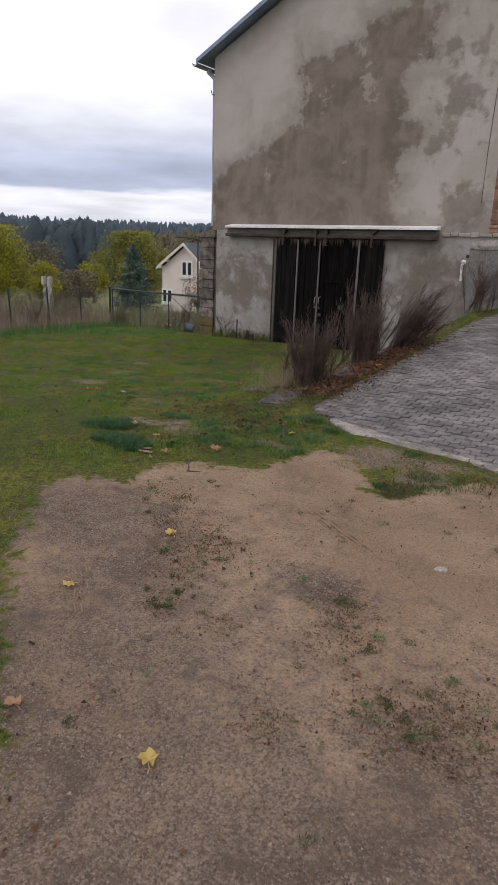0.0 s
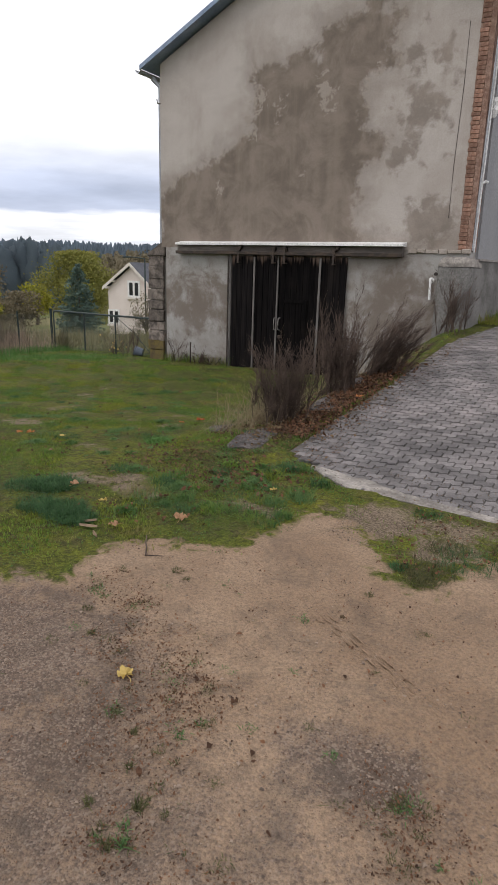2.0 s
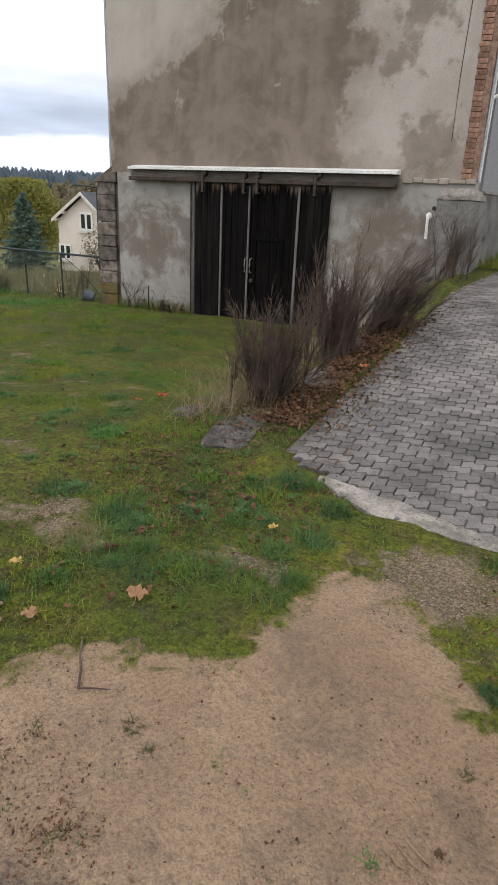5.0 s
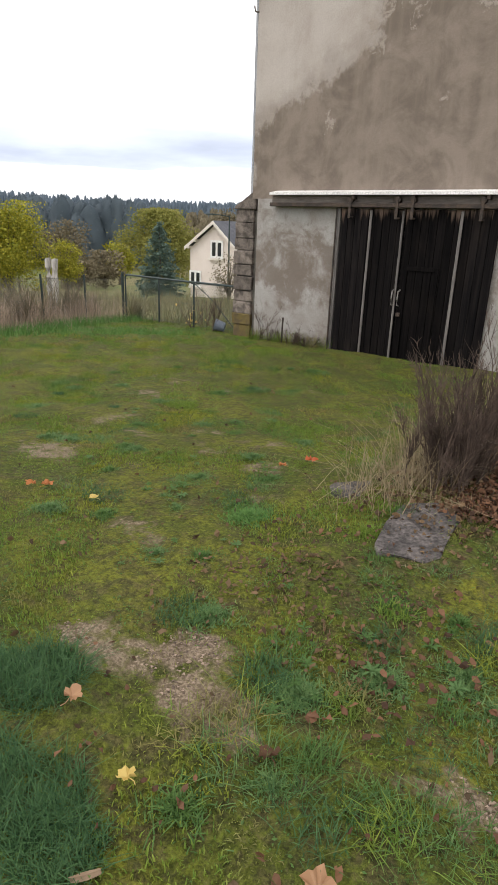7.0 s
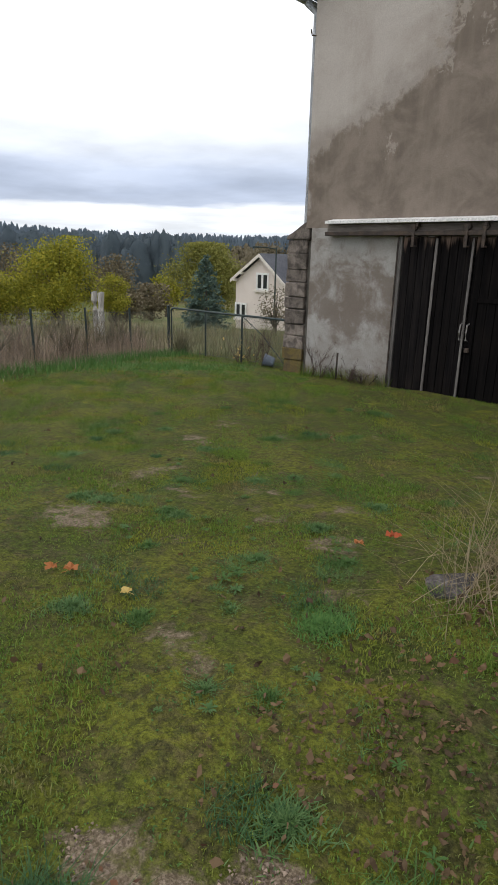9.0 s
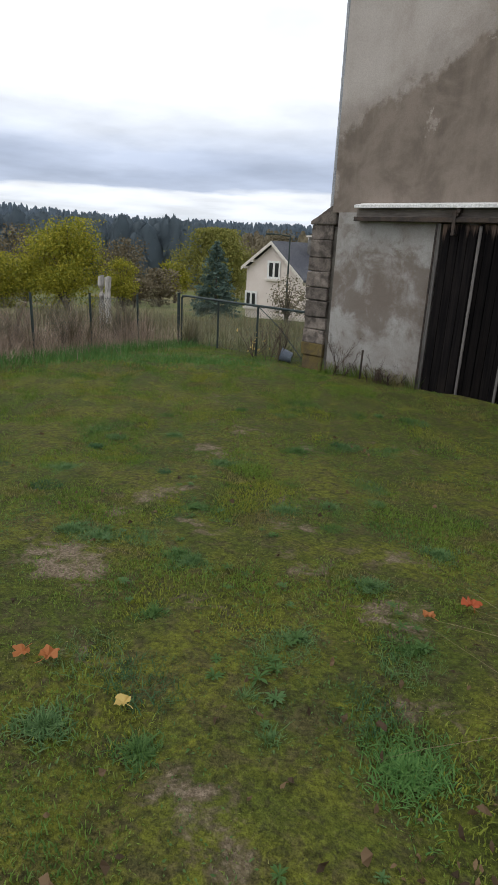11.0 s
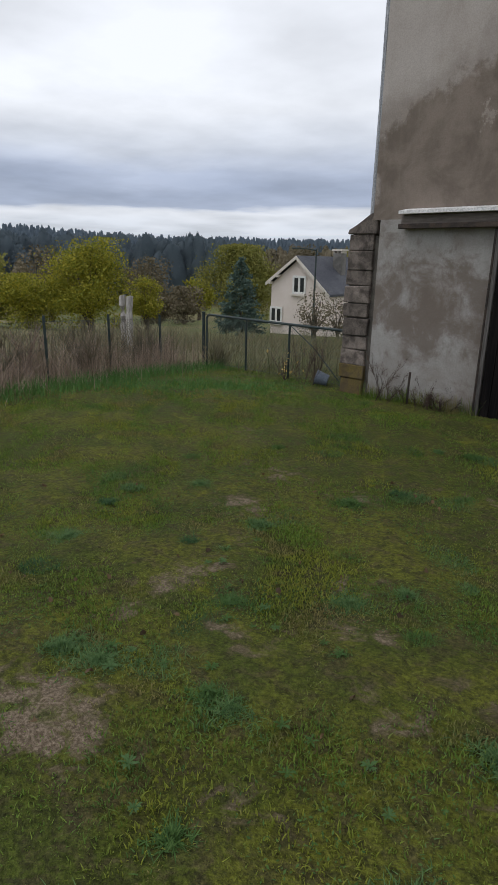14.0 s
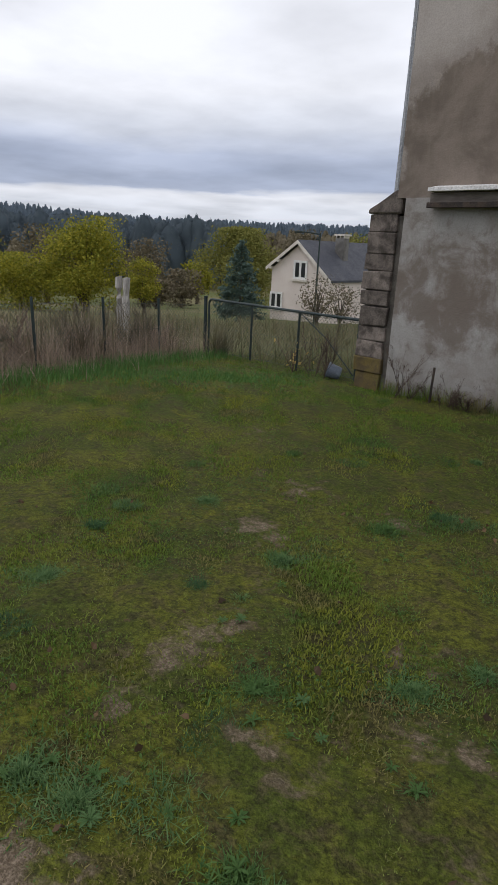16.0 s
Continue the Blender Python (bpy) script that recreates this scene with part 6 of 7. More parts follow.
for i, (x, y, s) in enumerate(WEEDS):
    m = pose(x, y, float(ground_z(x, y)) + 0.008, 0, 0, 77 * i) @ Matrix.Scale(s, 4)
    if i < 3:
        KINDS[i].matrix_world = m
    else:
        copy_thing(KINDS[i % 3], m @ Matrix.Scale(1 / KINDS[i % 3].scale[0], 4))


def weed_patch(x, y, r, n, seed, mat, label):
    """A low spreading weed: many narrow leaves standing up from the turf, thinning outwards."""
    rng = np.random.default_rng(seed)
    a, q = rng.uniform(0, 2 * np.pi, n), r * np.abs(rng.normal(0, 0.55, n))
    wob = 1 + 0.35 * np.sin(3 * a + seed) + 0.2 * np.sin(5 * a + 2 * seed)
    px, py = x + q * wob * np.cos(a), y + q * wob * np.sin(a)
    straw("weed_patch", label, px, py, rng.uniform(0.012, 0.029, n) * np.clip(1.2 - 0.5 * q / r, 0.4, 1.2), rng.uniform(0.0035, 0.0065, n), mat, rng, 0.8, "weeds", 0.7, "stuff")


PATCHES = ((-4.48, 5.60, 0.14), (-4.58, 6.02, 0.11), (-4.22, 6.28, 0.18), (-4.30, 5.52, 0.10), (-5.93, 6.03, 0.18), (-5.96, 6.74, 0.15), (-5.38, 6.20, 0.12), (-4.81, 5.08, 0.12), (-4.53, 5.22, 0.10), (-4.60, 7.26, 0.12), (-4.65, 6.64, 0.11),
           (-5.11, 5.73, 0.08), (-7.55, 7.92, 0.18), (-6.12, 5.97, 0.13), (-5.48, 6.20, 0.12), (-6.46, 7.16, 0.10), (-6.63, 7.64, 0.13), (-5.31, 6.75, 0.10), (-5.58, 7.15, 0.14), (-5.45, 7.45, 0.10), (-6.51, 8.46, 0.15), (-7.20, 6.60, 0.20),
           (-3.99, 5.07, 0.09), (-3.81, 5.19, 0.12), (-3.47, 4.86, 0.12), (-2.98, 4.72, 0.15), (-2.97, 5.35, 0.18), (-2.80, 4.95, 0.15), (-2.60, 5.15, 0.15), (-2.72, 5.42, 0.12), (-2.45, 5.05, 0.13), (-2.85, 4.40, 0.12), (-3.00, 4.20, 0.10))
for k, (x, y, r) in enumerate(PATCHES):
    weed_patch(x, y, r, int(56000 * r * r), 900 + k, (M_WEED, M_WEED, M_CLOVER)[k % 3], "low spreading blue-green weed in the lawn")
weed_patch(-3.95, 5.70, 0.22, 1500, 980, M_FRESH, "soft patch of bright fresh grass in the lawn")


# ---------------- fallen leaves and twigs ----------------
def maple(x, y, size, mat, label, turn, seed, up=0.012):
    rng = random.Random(seed)
    bm = bmesh.new()
    out = []
    for k in range(20):
        a = 2 * math.pi * k / 20
        r = 0.8 * size * (0.72 + 0.28 * abs(math.cos(2.5 * (a - math.pi / 2)))) * rng.uniform(0.8, 1.12) * (1 + 0.25 * math.sin(a))
        if k in (14, 15, 16):
            r *= 0.55
        out.append(bm.verts.new((r * math.cos(a), r * math.sin(a), size * rng.uniform(-0.05, 0.45))))
    c = bm.verts.new((0, 0, 0))
    for i in range(20):
        bm.faces.new((c, out[i], out[(i + 1) % 20]))
    leaf = empty("fallen_leaf", pose(x, y, float(ground_z(x, y)) + up, rng.uniform(-8, 8), rng.uniform(-8, 8), turn))
    for v in bm.verts:
        v.co *= 0.8
    part("blade", bm, mat, leaf)
    part("stalk", tube(((0, -0.1 * size, 0.003), (0.006, -size * 0.6, 0.003), (0.03 * size, -size * 0.95, 0.006)), 0.0012, 5), mat, leaf)
    return tagged(leaf, label, "leaf", "single fallen leaves")


maple(-2.61, 4.23, 0.065, M_TANLEAF, "large tan maple leaf lying on the turf", 20, 1, 0.03)
maple(-2.87, 3.97, 0.05, M_TANLEAF, "tan dry leaf lying at the sand's edge", 140, 2, 0.02)
maple(-1.94, 3.01, 0.05, M_YELLOWLEAF, "yellow leaf lying on the gravel", 60, 3)
maple(-5.08, 5.25, 0.06, M_ORANGELEAF, "orange leaf lying in the lawn", 10, 4, 0.03)
maple(-5.16, 5.20, 0.05, M_ORANGELEAF, "orange leaf lying in the lawn", 200, 5, 0.03)
maple(-4.70, 5.29, 0.045, M_YELLOWLEAF, "pale yellow leaf lying in the lawn", 90, 6, 0.03)
maple(-4.21, 6.74, 0.07, M_REDLEAF, "bright red-orange leaf in the grass", 30, 7, 0.04)
maple(-4.30, 6.52, 0.05, M_ORANGELEAF, "orange leaf lying in the grass", 75, 8, 0.035)
maple(-3.13, 4.15, 0.045, M_YELLOWLEAF, "yellow leaf beside the dark grass clump", 75, 9, 0.05)
maple(-2.39, 4.96, 0.04, M_YELLOWLEAF, "yellow leaf lying among weeds", 15, 10, 0.03)
maple(-2.72, 7.42, 0.06, M_ORANGELEAF, "orange leaf on the brown leaf litter", 15, 11, 0.06)
maple(-1.42, 3.79, 0.022, M_DEADLEAF2, "small curled brown leaf on the sand", 15, 12)
maple(-1.50, 1.75, 0.05, M_TANLEAF, "pale leaf trodden into the gravel", 80, 13)
maple(-0.98, 1.85, 0.05, M_YELLOWLEAF, "pale yellow leaf on the gravel", 40, 14)
maple(-1.95, 2.35, 0.045, M_YELLOWLEAF, "pale leaf on the gravel", 140, 15)
maple(-2.30, 2.15, 0.05, M_TANLEAF, "tan leaf on the gravel", 220, 16)
maple(-2.90, 4.45, 0.05, M_DEADLEAF, "curled brown leaf beside the gravel patch", 50, 17, 0.03)
maple(-3.45, 4.22, 0.05, M_TANLEAF, "tan leaf caught in the dark grass", 10, 18, 0.07)


def litter(n, x0, x1, y0, y1, size, mat, label, seed, up=0.012, clump=None, name="leaf_litter", aspect=1.5, heaps=0):
    rng = np.random.default_rng(seed)
    x, y = rng.uniform(x0, x1, n), rng.uniform(y0, y1, n)
    if clump:
        x = rng.normal((x0 + x1) / 2, (x1 - x0) / 4, n)
    if heaps:
        k = rng.integers(0, heaps, n)
        x, y = x[k] + rng.normal(0, 0.075, n), y[k] + rng.normal(0, 0.075, n)
    z = ground_z(x, y) + up * rng.uniform(0.4, 3, n)
    nrm = np.stack([rng.normal(0, 0.65, n), rng.normal(0, 0.65, n), np.ones(n)], 1)
    v, f = curled_np(np.stack([x, y, z], 1), nrm, rng.uniform(0.45, 1.25, n) * size, rng, aspect)
    return tagged(mesh_np(name, v, f, mat), label, "leaves", kind="stuff")


litter(5200, -3.2, -2.66, 6.2, 9.3, 0.025, M_DEADLEAF, "brown dead leaves heaped along the drive", 1, 0.008, True)
litter(1000, -3.6, -2.8, 6.0, 10.5, 0.028, M_DEADLEAF2, "dry brown leaves on the bank", 2, 0.012)
litter(150, -3.6, -2.3, 4.1, 5.9, 0.017, M_DEADLEAF, "brown leaves gathered among the weeds", 3, 0.014, heaps=22, aspect=1.9)
litter(110, -4.6, -2.3, 4.1, 6.6, 0.018, M_DEADLEAF2, "dry leaves scattered in the turf", 4, 0.012, aspect=2.2)
litter(620, -3.75, -2.85, 4.85, 5.6, 0.0135, M_DEADLEAF2, "drift of dry brown leaves in the turf", 15, 0.008, heaps=70, aspect=2.2)
litter(130, -2.95, -2.3, 4.6, 5.5, 0.020, M_DEADLEAF, "brown leaves lying in the rank weeds", 16, 0.014, heaps=30, aspect=1.7)
litter(260, -3.35, -2.62, 5.7, 6.6, 0.018, M_DEADLEAF2, "dry leaves on the broken slab", 17, 0.012, heaps=50, aspect=1.7)
litter(160, -2.72, -2.45, 5.9, 10.5, 0.020, M_DEADLEAF2, "dry leaves blown onto the drive", 18, 0.006, aspect=1.7)
litter(170, -8.5, -3.5, 4.4, 9.5, 0.022, M_DEADLEAF2, "few dry leaves scattered over the lawn", 5, 0.016)
litter(260, -1.5, -0.6, 4.35, 5.25, 0.014, M_DEADLEAF, "brown leaves in the kerb weeds", 6, 0.014)
litter(3600, -2.7, 0.9, 0.2, 4.2, 0.007, M_DEADLEAF, "dark bits of leaf strewn on the gravel", 7, 0.002, name="leaf_bits")
litter(2200, -2.74, -2.25, 5.7, 11.5, 0.0075, M_DEADLEAF, "dark crumbs of leaf along the edge of the drive", 19, 0.003, True, name="leaf_bits")
litter(900, -2.5, 0.4, 5.35, 5.85, 0.0065, M_DEADLEAF2, "dark crumbs of leaf behind the kerb", 20, 0.003, name="leaf_bits")
for k, (cx, cy, cr) in enumerate(DRIFTS):
    litter(int(3000 * cr), cx - 1.6 * cr, cx + 1.6 * cr, cy - 1.6 * cr, cy + 1.6 * cr, 0.0055, M_DEADLEAF, "dark scraps of leaf among the sprigs", 700 + k, 0.003, name="leaf_bits", aspect=2.0)
litter(80, -2.5, 0.6, 0.8, 3.5, 0.017, M_DEADLEAF, "brown leaves strewn on the gravel", 8, 0.003, aspect=1.6, heaps=40)
tagged(part("fallen_twig", tube(((-2.64, 3.97, 0.205), (-2.59, 3.90, 0.197), (-2.55, 3.86, 0.200), (-2.50, 3.79, 0.196), (-2.46, 3.81, 0.197), (-2.41, 3.83, 0.199)), (0.002, 0.0035, 0.004, 0.0045, 0.003, 0.0015), 6), M_TWIG), "thin dark forked twig on the sand", "twig")


def bark_piece(x, y, L, turn, seed):
    """A curved flake of rotten wood."""
    rng = random.Random(seed)
    bm = bmesh.new()
    rows = []
    for k in range(5):
        u = (k / 4 - 0.5) * L
        w = L * 0.16 * (1 - 0.5 * abs(k - 2) / 2) * rng.uniform(0.8, 1.2)
        rows.append([bm.verts.new((u + rng.uniform(-0.004, 0.004), w * a, 0.006 * (1 - a * a) + 0.004 * b)) for a, b in ((-1, 0), (-0.4, 1), (0.4, 1), (1, 0), (0.4, -1), (-0.4, -1))])
    for a, b in zip(rows, rows[1:]):
        for i in range(6):
            bm.faces.new((a[i], b[i], b[(i + 1) % 6], a[(i + 1) % 6]))
    bm.faces.new(rows[0][::-1])
    bm.faces.new(rows[-1])
    ob = part("bark_flake", bm, M_BARKFLAKE)
    ob.matrix_world = pose(x, y, float(ground_z(x, y)) + 0.014, rng.uniform(-8, 8), rng.uniform(-6, 6), turn)
    return tagged(ob, "flake of rotten brown wood in the moss", "wood", "flakes of rotten wood")


M_BARKFLAKE = surface("rotten_wood", (0.16, 0.11, 0.07), (0.27, 0.19, 0.125), 12.0, 90, 0.9, 0.6, stretch=(0.2, 1, 1))
for k, (x, y, L, a) in enumerate(((-2.99, 3.88, 0.10, 25), (-3.03, 3.94, 0.07, 60), (-2.88, 3.82, 0.06, -30))):
    bark_piece(x, y, L, a, k)


# pebbles strewn over the gravel
def strew(n, x0, x1, y0, y1, s0, s1, seed, label, name):
    rng = np.random.default_rng(seed)
    x, y = rng.uniform(x0, x1, n), rng.uniform(y0, y1, n)
    keep = (sand_amount(x, y) > 0.5) | (spots(x, y, BARE_SPOTS) > 0.55)
    keep &= ~((x > -2.74) & (y > front_edge(x) - 0.02))
    x, y = x[keep], y[keep]
    n = len(x)
    s = rng.uniform(s0, s1, n) * rng.uniform(0.5, 1, n)
    base = np.array([(1, 0, 0), (-0.5, 0.87, 0), (-0.5, -0.87, 0), (0.3, 0.4, 0.55), (-0.45, 0.1, 0.5), (0.2, -0.45, 0.5)])
    a = rng.uniform(0, 2 * np.pi, n)
    R = np.stack([np.stack([np.cos(a), -np.sin(a), 0 * a], 1), np.stack([np.sin(a), np.cos(a), 0 * a], 1), np.stack([0 * a, 0 * a, 1 + 0 * a], 1)], 1)
    v = np.einsum("nij,kj->nki", R, base) * s[:, None, None] * rng.uniform(0.7, 1.3, (n, 1, 3)) + np.stack([x, y, ground_z(x, y) - 0.0005], 1)[:, None]
    i = np.arange(n)[:, None] * 6
    f = np.concatenate([i + np.array([t]) for t in ((3, 4, 5), (0, 1, 3), (1, 4, 3), (1, 2, 4), (2, 5, 4), (2, 0, 5), (0, 3, 5))])
    tagged(mesh_np(name, v.reshape(-1, 3), f, M_GRIT), label, "gravel", kind="stuff")


M_GRIT = leafy("mixed_grit", (0.07, 0.052, 0.042), (0.33, 0.25, 0.19), rough=0.9, through_light=0.0)
strew(28000, -2.9, 1.0, 0.6, 5.2, 0.002, 0.0055, 3, "fine grit and gravel on the sand", "grit")
strew(2600, -2.9, 1.0, 0.3, 3.6, 0.004, 0.011, 4, "loose pebbles on the gravel", "pebbles")
strew(3000, -1.85, -1.15, 4.55, 5.35, 0.002, 0.008, 8, "grey stones beside the kerb", "kerb_gravel")
strew(9000, -4.0, -2.2, 4.2, 5.2, 0.003, 0.009, 5, "pale gravel showing through the turf", "gravel_patch")


# tread marks pressed into the sand
def tread(points, seed):
    rng = np.random.default_rng(seed)
    p = np.array(points)
    lines = []
    seg = np.linalg.norm(np.diff(p, axis=0), axis=1)
    s = np.concatenate([[0], np.cumsum(seg)])
    nrm = np.array((-(p[-1] - p[0])[1], (p[-1] - p[0])[0])) / s[-1]
    for off in (-0.028, 0.0, 0.03):
        a = 0.0
        while a < s[-1]:
            b = a + rng.uniform(0.04, 0.12)
            q = [np.array((np.interp(u, s, p[:, 0]), np.interp(u, s, p[:, 1]))) + nrm * (off + rng.normal(0, 0.003)) for u in np.linspace(a, b, 4)]
            lines.append([(x, y, float(ground_z(x, y)) + 0.0005) for x, y in q])
            a = b + rng.uniform(0.01, 0.08)
    lines = np.array(lines)
    rad = np.tile(np.array((0.001, 0.0045, 0.004, 0.001)), (len(lines), 1))
    v, f = tubes_np(lines, rad, 5)
    tagged(mesh_np("tyre_mark", v, f, M_RUT, None, False), "broken tyre tread marks in the sand", "track", kind="stuff")


M_RUT = surface("damp_sand_ridge", (0.19, 0.125, 0.08), (0.26, 0.175, 0.115), 9.0, 80, 0.95, 0.5)
tread(((-2.12, 4.16), (-1.86, 4.0), (-1.6, 3.86)), 1)
tread(((-1.52, 3.78), (-1.2, 3.6), (-0.75, 3.32), (-0.3, 3.1)), 2)
tread(((-2.75, 2.95), (-2.2, 2.6), (-1.75, 2.25)), 3)


# ---------------- trees, lamp and woods down the valley ----------------
def broadleaf(x, y, top, radius, mat, count, seed, label, leaf=0.16, trunk_h=0.25, base=None, limbs=9, name="tree"):
    """Trunk, limbs and a crown of leaves gathered in uneven clumps."""
    rng = np.random.default_rng(seed)
    z = float(ground_z(x, y)) if base is None else base
    H = top - z
    tree = tagged(empty(name, pose(x, y, z)), label, "tree")
    trunk = bmesh.new()
    fork = H * trunk_h
    add_tube(trunk, ((0, 0, -0.3), (0.03 * H, 0, fork * 0.5), (0, 0.02 * H, fork), (0.02 * H, 0, H * 0.6)), (0.05 * H, 0.036 * H, 0.03 * H, 0.008 * H), 9)
    part("trunk", trunk, M_BARK, tree)
    cent = []
    for k in range(limbs):
        a = 2.4 * k + rng.uniform(-0.4, 0.4)
        e = rng.uniform(0.25, 1.0)
        tip = np.array((math.cos(a) * radius * rng.uniform(0.45, 0.9) * math.sqrt(max(0.15, 1.15 - e)), math.sin(a) * radius * rng.uniform(0.45, 0.9) * math.sqrt(max(0.15, 1.15 - e)), fork + (H - fork) * e * 0.86))
        limb = bmesh.new()
        s = (0, 0, fork * rng.uniform(0.75, 1.15))
        m1 = (tip[0] * 0.4, tip[1] * 0.4, s[2] + (tip[2] - s[2]) * 0.5)
        add_tube(limb, (s, m1, tuple(tip)), (0.018 * H, 0.011 * H, 0.003 * H), 6)
        part("limb", limb, M_BARK, tree)
        cent.append(tip)
        for _ in range(3):
            cent.append(tip * rng.uniform(0.6, 1.0) + rng.normal(0, radius * 0.28, 3))
    # clumps filling an uneven crown
    for _ in range(34):
        d = rng.normal(size=3)
        d /= np.linalg.norm(d)
        r = rng.uniform(0.55, 1.0)
        cent.append(np.array((d[0] * radius * r, d[1] * radius * r, fork * 0.9 + (H - fork * 0.9) * (0.5 + 0.47 * d[2] * r))))
    cent = np.array(cent)
    pick = rng.integers(0, len(cent), count)
    c = cent[pick] + rng.normal(0, 1, (count, 3)) * (radius * np.array((0.17, 0.17, 0.14)))
    over = c[:, 2] > H * 0.97
    c[over, 2] = H * 0.99 - np.abs(rng.normal(0, 0.13 * H, over.sum())) - 0.5 * (np.hypot(c[over, 0], c[over, 1]) / radius) ** 2 * 0.3 * H
    c[:, 2] = np.maximum(c[:, 2], fork * 0.5)
    nrm = rng.normal(size=(count, 3)) + np.array((0, 0, 0.6))
    v, f = cards_np(c, nrm, rng.uniform(0.6, 1.3, count) * leaf, rng, 1.5, 0.3)
    mesh_np("crown", v, f, mat, tree)
    return tree


def conifer(x, y, top, radius, seed, label, mat, rows=26, base=None):
    rng = np.random.default_rng(seed)
    z = float(ground_z(x, y)) if base is None else base
    H = top - z
    tree = tagged(empty("spruce_tree", pose(x, y, z)), label, "tree")
    part("trunk", tube(((0, 0, -0.3), (0, 0, H * 0.5), (0, 0, H * 0.98)), (0.022 * H, 0.014 * H, 0.003 * H), 8), M_BARK, tree)
    c, nn, ss = [], [], []
    for k in range(rows):
        t = (k + 0.5) / rows
        h = H * (0.08 + 0.92 * t)
        R = radius * (1 - t) ** 0.68 * rng.uniform(0.85, 1.12) + 0.06
        for j in range(int(7 + 9 * (1 - t))):
            a = rng.uniform(0, 2 * np.pi)
            L = R * rng.uniform(0.7, 1.1)
            m = int(10 + 16 * (1 - t))
            q = np.sqrt(rng.uniform(0.02, 1, m))
            px, py = np.cos(a) * L * q, np.sin(a) * L * q
            pz = h - 0.22 * L * q + 0.10 * L * q ** 3
            c.append(np.stack([px + rng.normal(0, 0.07, m), py + rng.normal(0, 0.07, m), pz + rng.normal(0, 0.06, m)], 1))
            nn.append(rng.normal(0, 0.6, (m, 3)) + np.array((0, 0, 1)))
            ss.append(rng.uniform(0.06, 0.15, m))
    v, f = cards_np(np.concatenate(c), np.concatenate(nn), np.concatenate(ss), rng, 2.2, 0.4)
    mesh_np("needles", v, f, mat, tree)
    return tree


broadleaf(-38.6, 25.4, 2.75, 2.7, M_GOLD, 21000, 1, "rounded golden-green autumn tree in the meadow", 0.10, 0.10, limbs=14)
broadleaf(-41.3, 31.7, 0.35, 1.25, M_GOLD, 6000, 2, "small golden-green autumn tree in the meadow", 0.09, 0.10)
broadleaf(-42.6, 23.3, 0.35, 2.6, M_GOLD, 12000, 3, "low spreading yellow-green tree in the meadow", 0.10, 0.10)
broadleaf(-45.5, 21.0, 1.6, 2.3, M_OLIVE, 8000, 31, "olive-green autumn tree at the meadow's edge", 0.17, 0.25)
broadleaf(-47.6, 47.2, 3.0, 3.6, M_OLIVE, 20000, 4, "broad olive-yellow autumn tree behind the spruce", 0.14, 0.2)
broadleaf(-74.2, 64.8, -1.0, 2.2, M_GOLD, 3000, 5, "distant round yellow tree in a field", 0.25, 0.2)
conifer(-32.6, 32.8, 1.55, 1.75, 6, "dark blue-green spruce beside the house", M_SPRUCE)
broadleaf(-72.0, 54.0, 1.8, 3.4, M_RUSSET, 4200, 7, "russet half-bare tree below the wood", 0.22, 0.2)
broadleaf(-62.0, 52.0, -1.6, 2.6, M_RUSSET, 3000, 8, "russet half-bare bush in the hedge", 0.2, 0.15, name="bush")
broadleaf(-55.0, 43.0, -2.2, 1.9, M_RUSSET, 2400, 9, "brown half-bare bush in the hedge", 0.18, 0.15, name="bush")
broadleaf(-59.0, 37.0, 0.9, 2.4, M_RUSSET, 2600, 41, "brown half-bare tree beyond the meadow", 0.2, 0.2)
broadleaf(-64.0, 36.0, 2.6, 3.4, M_RUSSET, 3200, 42, "tall brown half-bare tree beyond the meadow", 0.2, 0.25)
broadleaf(-22.4, 27.7, 0.4, 0.85, M_RUSSET, 900, 10, "bare straggly shrub in front of the house", 0.07, 0.15, limbs=14, name="bush")
broadleaf(-24.6, 32.5, -0.3, 1.1, M_RUSSET, 1100, 43, "bare straggly shrub near the house", 0.08, 0.15, limbs=12, name="bush")
broadleaf(-88.0, 104.0, 5.0, 4.2, M_RUSSET, 3000, 11, "distant russet tree on the slope", 0.35, 0.2)
broadleaf(-80.0, 112.0, 4.5, 4.2, M_OLIVE, 3000, 12, "distant olive tree on the slope", 0.35, 0.2)
broadleaf(-100.0, 100.0, 3.0, 4.6, M_OLIVE, 3000, 44, "distant olive tree on the slope", 0.35, 0.2)


def street_lamp():
    x, y = -24.6, 30.3
    z = float(ground_z(x, y))
    lamp = tagged(empty("street_lamp", pose(x, y, z)), "slim dark street lamp before the house", "street lamp")
    top = 2.02 - z
    part("pole", tube(((0, 0, -0.3), (0, 0, top * 0.5), (0, 0, top)), (0.06, 0.05, 0.035), 8), M_GREENPAINT, lamp)
    part("arm", tube(((0, 0, top - 0.05), (-0.4, -0.4, top + 0.02), (-0.62, -0.6, top + 0.03)), 0.03, 8), M_GREENPAINT, lamp)
    hd = box(-1.05, -0.6, -0.75, -0.5, top - 0.02, top + 0.07, 0.02)
    part("lamp_head", hd, M_GREENPAINT, lamp)


street_lamp()

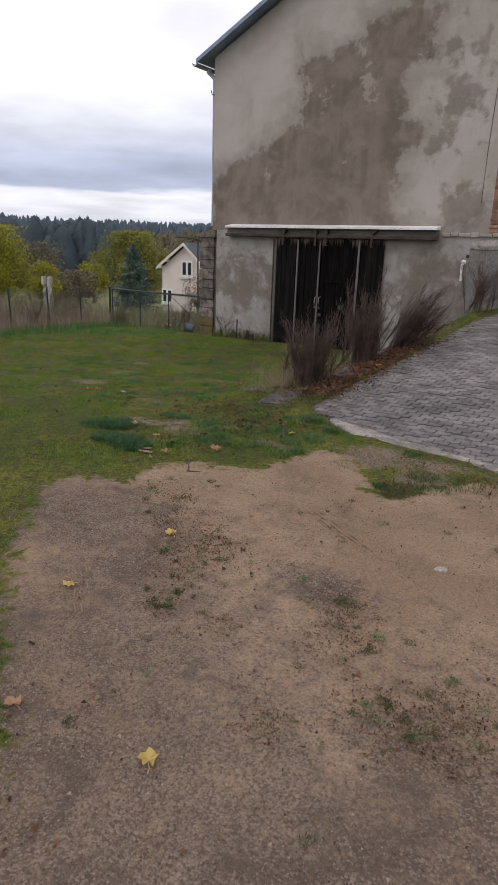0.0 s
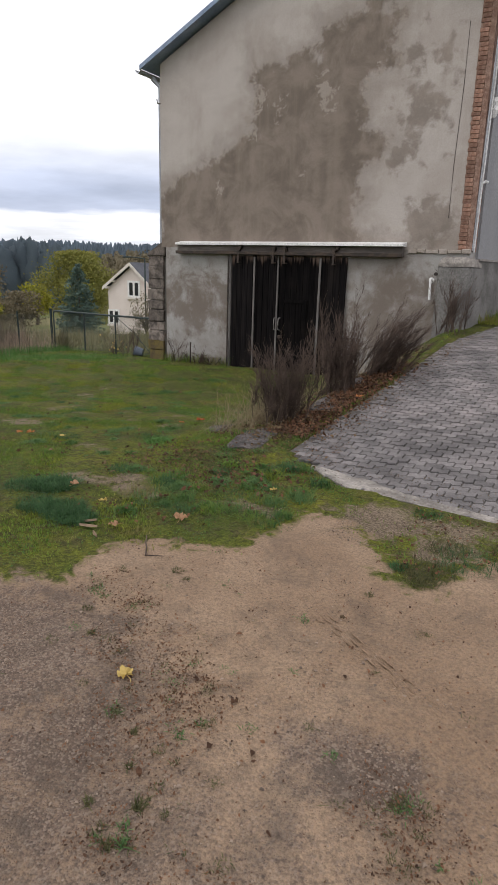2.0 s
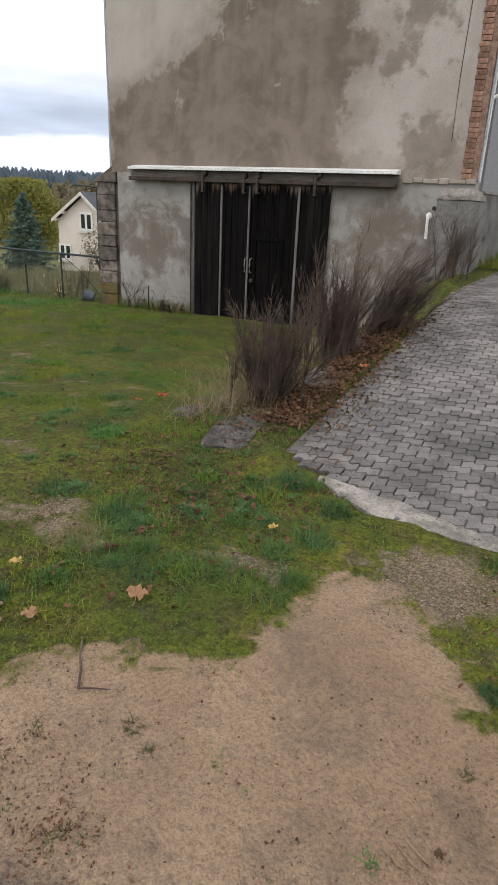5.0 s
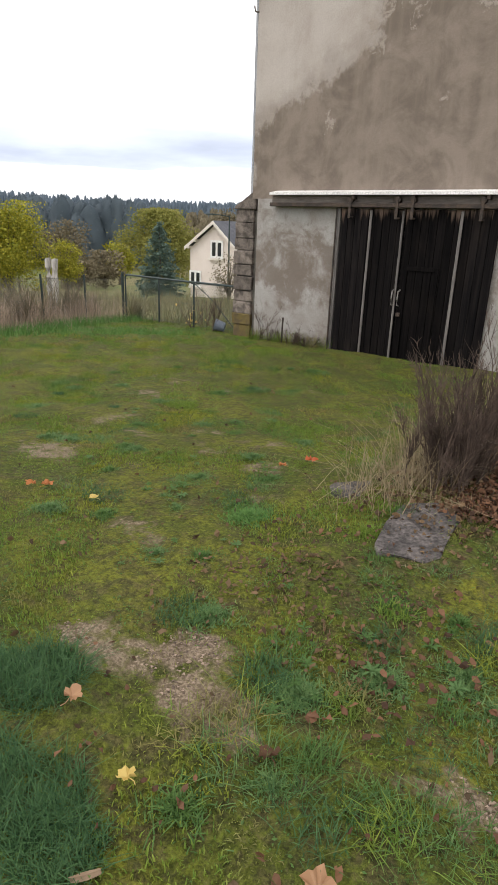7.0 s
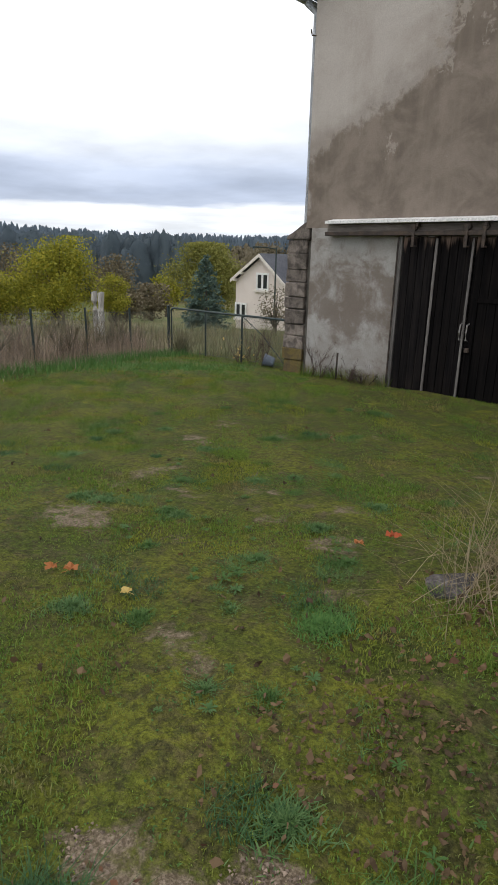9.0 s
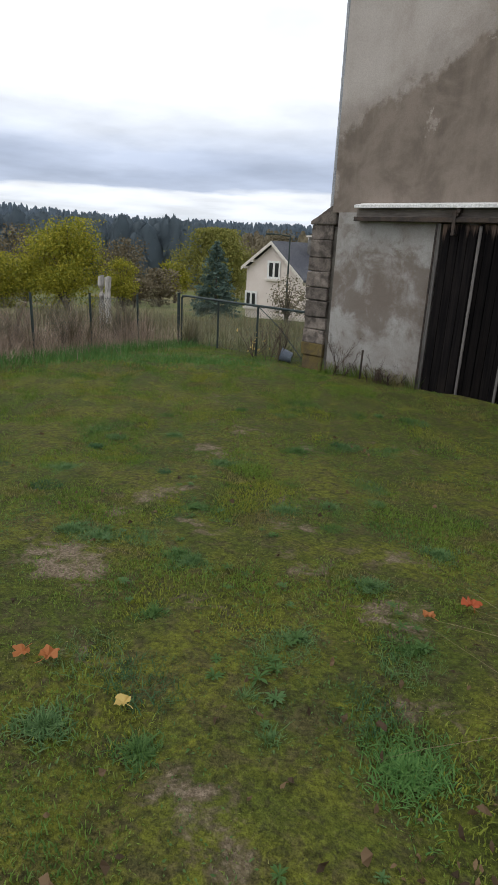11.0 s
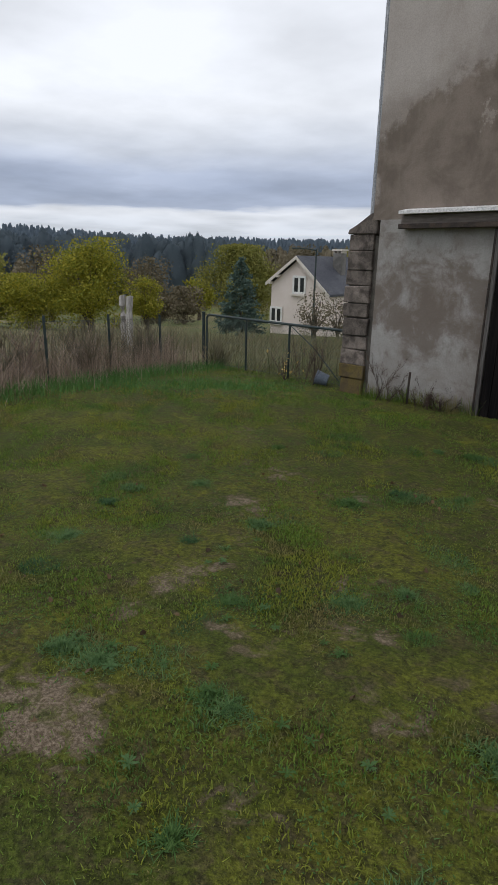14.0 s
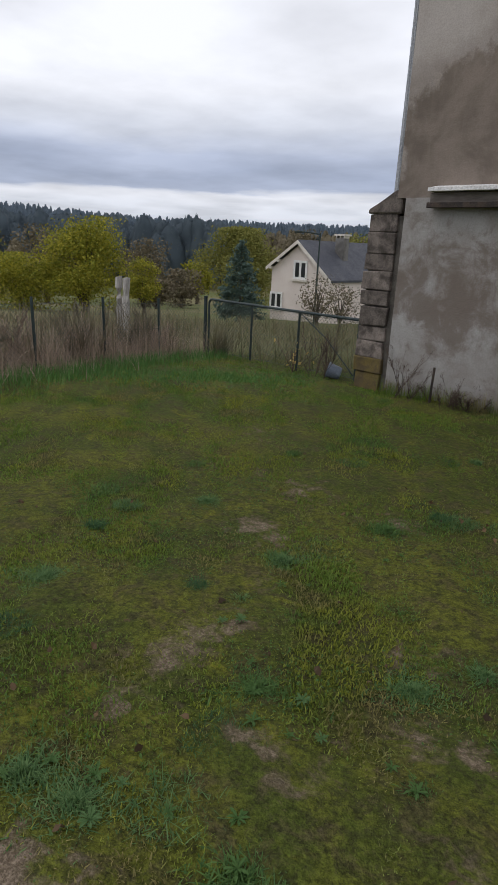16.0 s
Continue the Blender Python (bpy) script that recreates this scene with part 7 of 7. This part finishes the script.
# thin yellow-leaved suckers at the gate
ry = np.random.default_rng(77)
suck = tagged(empty("sapling", pose(-10.75, 12.5, float(ground_z(-10.75, 12.5)))), "small yellow-leaved sapling beside the gate", "sapling")
ln = np.stack([np.zeros((14, 4)), np.zeros((14, 4)), np.tile(np.linspace(0, 1, 4), (14, 1))], -1) * ry.uniform(0.25, 0.5, (14, 1, 1))
ln = ln + np.linspace(0, 1, 4)[None, :, None] * np.stack([ry.normal(0.12, 0.25, 14), ry.normal(0, 0.1, 14), np.zeros(14)], 1)[:, None]
v, f = tubes_np(ln, np.full((14, 4), 0.004), 3)
mesh_np("stool", v, f, M_TWIG, suck)
c = ln[ry.integers(0, 14, 20), ry.integers(1, 4, 20)] + ry.normal(0, 0.05, (20, 3))
for p in c:
    v, f = cards_np(p[None], ry.normal(size=(1, 3)), ry.uniform(0.03, 0.065, 1), ry, 1.3)
    mesh_np("leaf", v, f, M_YELLOWLEAF, suck)


def pine_wood(name, label, places, hmin, hmax, cards, size, mat, seed, blunt=0.75):
    """Many trees, each a ragged closed crown with loose sprays on it, joined as one wood."""
    rng = np.random.default_rng(seed)
    C, N, S, T, V, F = [], [], [], [], [], []
    levels, sides = np.array((0.10, 0.2, 0.34, 0.5, 0.66, 0.82, 0.94, 1.0)), 8
    ring = np.arange(sides) * 2 * np.pi / sides
    k = len(levels)
    i = (np.arange(k - 1)[:, None] * sides + np.arange(sides)[None]).ravel()
    j = (np.arange(k - 1)[:, None] * sides + (np.arange(sides)[None] + 1) % sides).ravel()
    quad = np.stack([i, j, j + sides, i + sides], 1)
    for m, (x, y) in enumerate(places):
        z = float(ground_z(x, y))
        h = rng.uniform(hmin, hmax)
        r = h * rng.uniform(0.16, 0.26)
        out = r * np.clip(1.2 * (1 - levels) ** blunt + 0.06, 0, 1)[:, None] * rng.uniform(0.62, 1.15, (k, sides))
        out[0] *= 0.5
        up = z + h * (levels[:, None] + rng.normal(0, 0.025, (k, sides)))
        a = ring[None] + rng.uniform(0, 1) + 0.25 * np.arange(k)[:, None]
        V.append(np.stack([x + out * np.cos(a), y + out * np.sin(a), up], -1).reshape(-1, 3))
        F.append(quad + m * k * sides)
        t = rng.uniform(0.14, 1, cards) ** 0.8
        a = rng.uniform(0, 2 * np.pi, cards)
        q = r * rng.uniform(0.8, 1.12, cards) * np.clip(1.2 * (1 - t) ** blunt + 0.06, 0, 1)
        C.append(np.stack([x + q * np.cos(a), y + q * np.sin(a), z + h * t], 1))
        N.append(np.stack([np.cos(a), np.sin(a), np.full(cards, 0.7)], 1) + rng.normal(0, 0.15, (cards, 3)))
        S.append(rng.uniform(0.6, 1.2, cards) * size)
        T.append(((x, y, z - 0.5), (x, y, z + h * 0.9)))
    ob = tagged(mesh_np(name, np.concatenate(V), np.concatenate(F), mat, None, False), label, "woodland", kind="stuff")
    v, f = cards_np(np.concatenate(C), np.concatenate(N), np.concatenate(S), rng, 1.6, 0.4)
    tagged(mesh_np(name + "_sprays", v, f, mat, ob), kind="stuff")
    v, f = tubes_np(np.array(T), np.full((len(T), 2), 0.16), 4)
    tagged(mesh_np(name + "_trunks", v, f, M_BARK, ob), kind="stuff")
    return ob


def sector(n, yaw0, yaw1, d0, d1, seed):
    """Places spread between two bearings (degrees to the left of +y) and two distances."""
    rng = np.random.default_rng(seed)
    a, d = np.radians(rng.uniform(yaw0, yaw1, n)), np.sqrt(rng.uniform(d0 ** 2, d1 ** 2, n))
    return np.stack([-4 - d * np.sin(a), 5 + d * np.cos(a)], 1)


# the two pine woods carry painted haze in their needle colours
pine_wood("pine_wood", "dark pine wood on the valley slope", sector(280, 47, 70, 125, 190, 1), 8, 14, 130, 0.40, M_PINE_HAZE, 1, 0.42)
pine_wood("far_wood", "dark pine wood on the far ridge", np.concatenate([sector(800, 22, 86, 330, 430, 2), sector(500, 22, 86, 430, 560, 3)]), 7, 10, 16, 0.7, M_PINE_FAR_HAZE, 2, 0.5)
pine_wood("mixed_wood", "brown and olive trees on the far slope", np.concatenate([sector(260, 22, 52, 170, 320, 4), sector(220, 60, 86, 90, 260, 5)]), 5, 8.5, 70, 0.6, M_RUSSET, 3, 0.4)


# ---------------- brickwork and paving, piece by piece ----------------
def build_bricks():
    rng = random.Random(8)
    meshes = []
    for L in (0.115, 0.138):
        bm = box(0, L, -0.010, 0.10, 0, 0.055, 0.004, 0.004)
        me = bpy.data.meshes.new("brick")
        bm.to_mesh(me)
        bm.free()
        me.materials.append(M_BRICK)
        meshes.append(me)
    z, k = 2.03, 0
    while z < EAVE_R - 0.1:
        lean = -LEAN_IN * (z - 2.0) / (EAVE_R - 2.0)
        L = (0.115, 0.138)[k % 2]
        ob = new("brick", meshes[k % 2])
        ob.parent = corner
        ob.matrix_basis = pose(BARN_R + lean - 0.072 - L + rng.uniform(-0.014, 0.006), FACE_Y + 0.002 + rng.uniform(-0.004, 0.004), z, rng.uniform(-2, 2), 0, rng.uniform(-3, 3))
        z += 0.063
        k += 1


build_bricks()
build_drive()
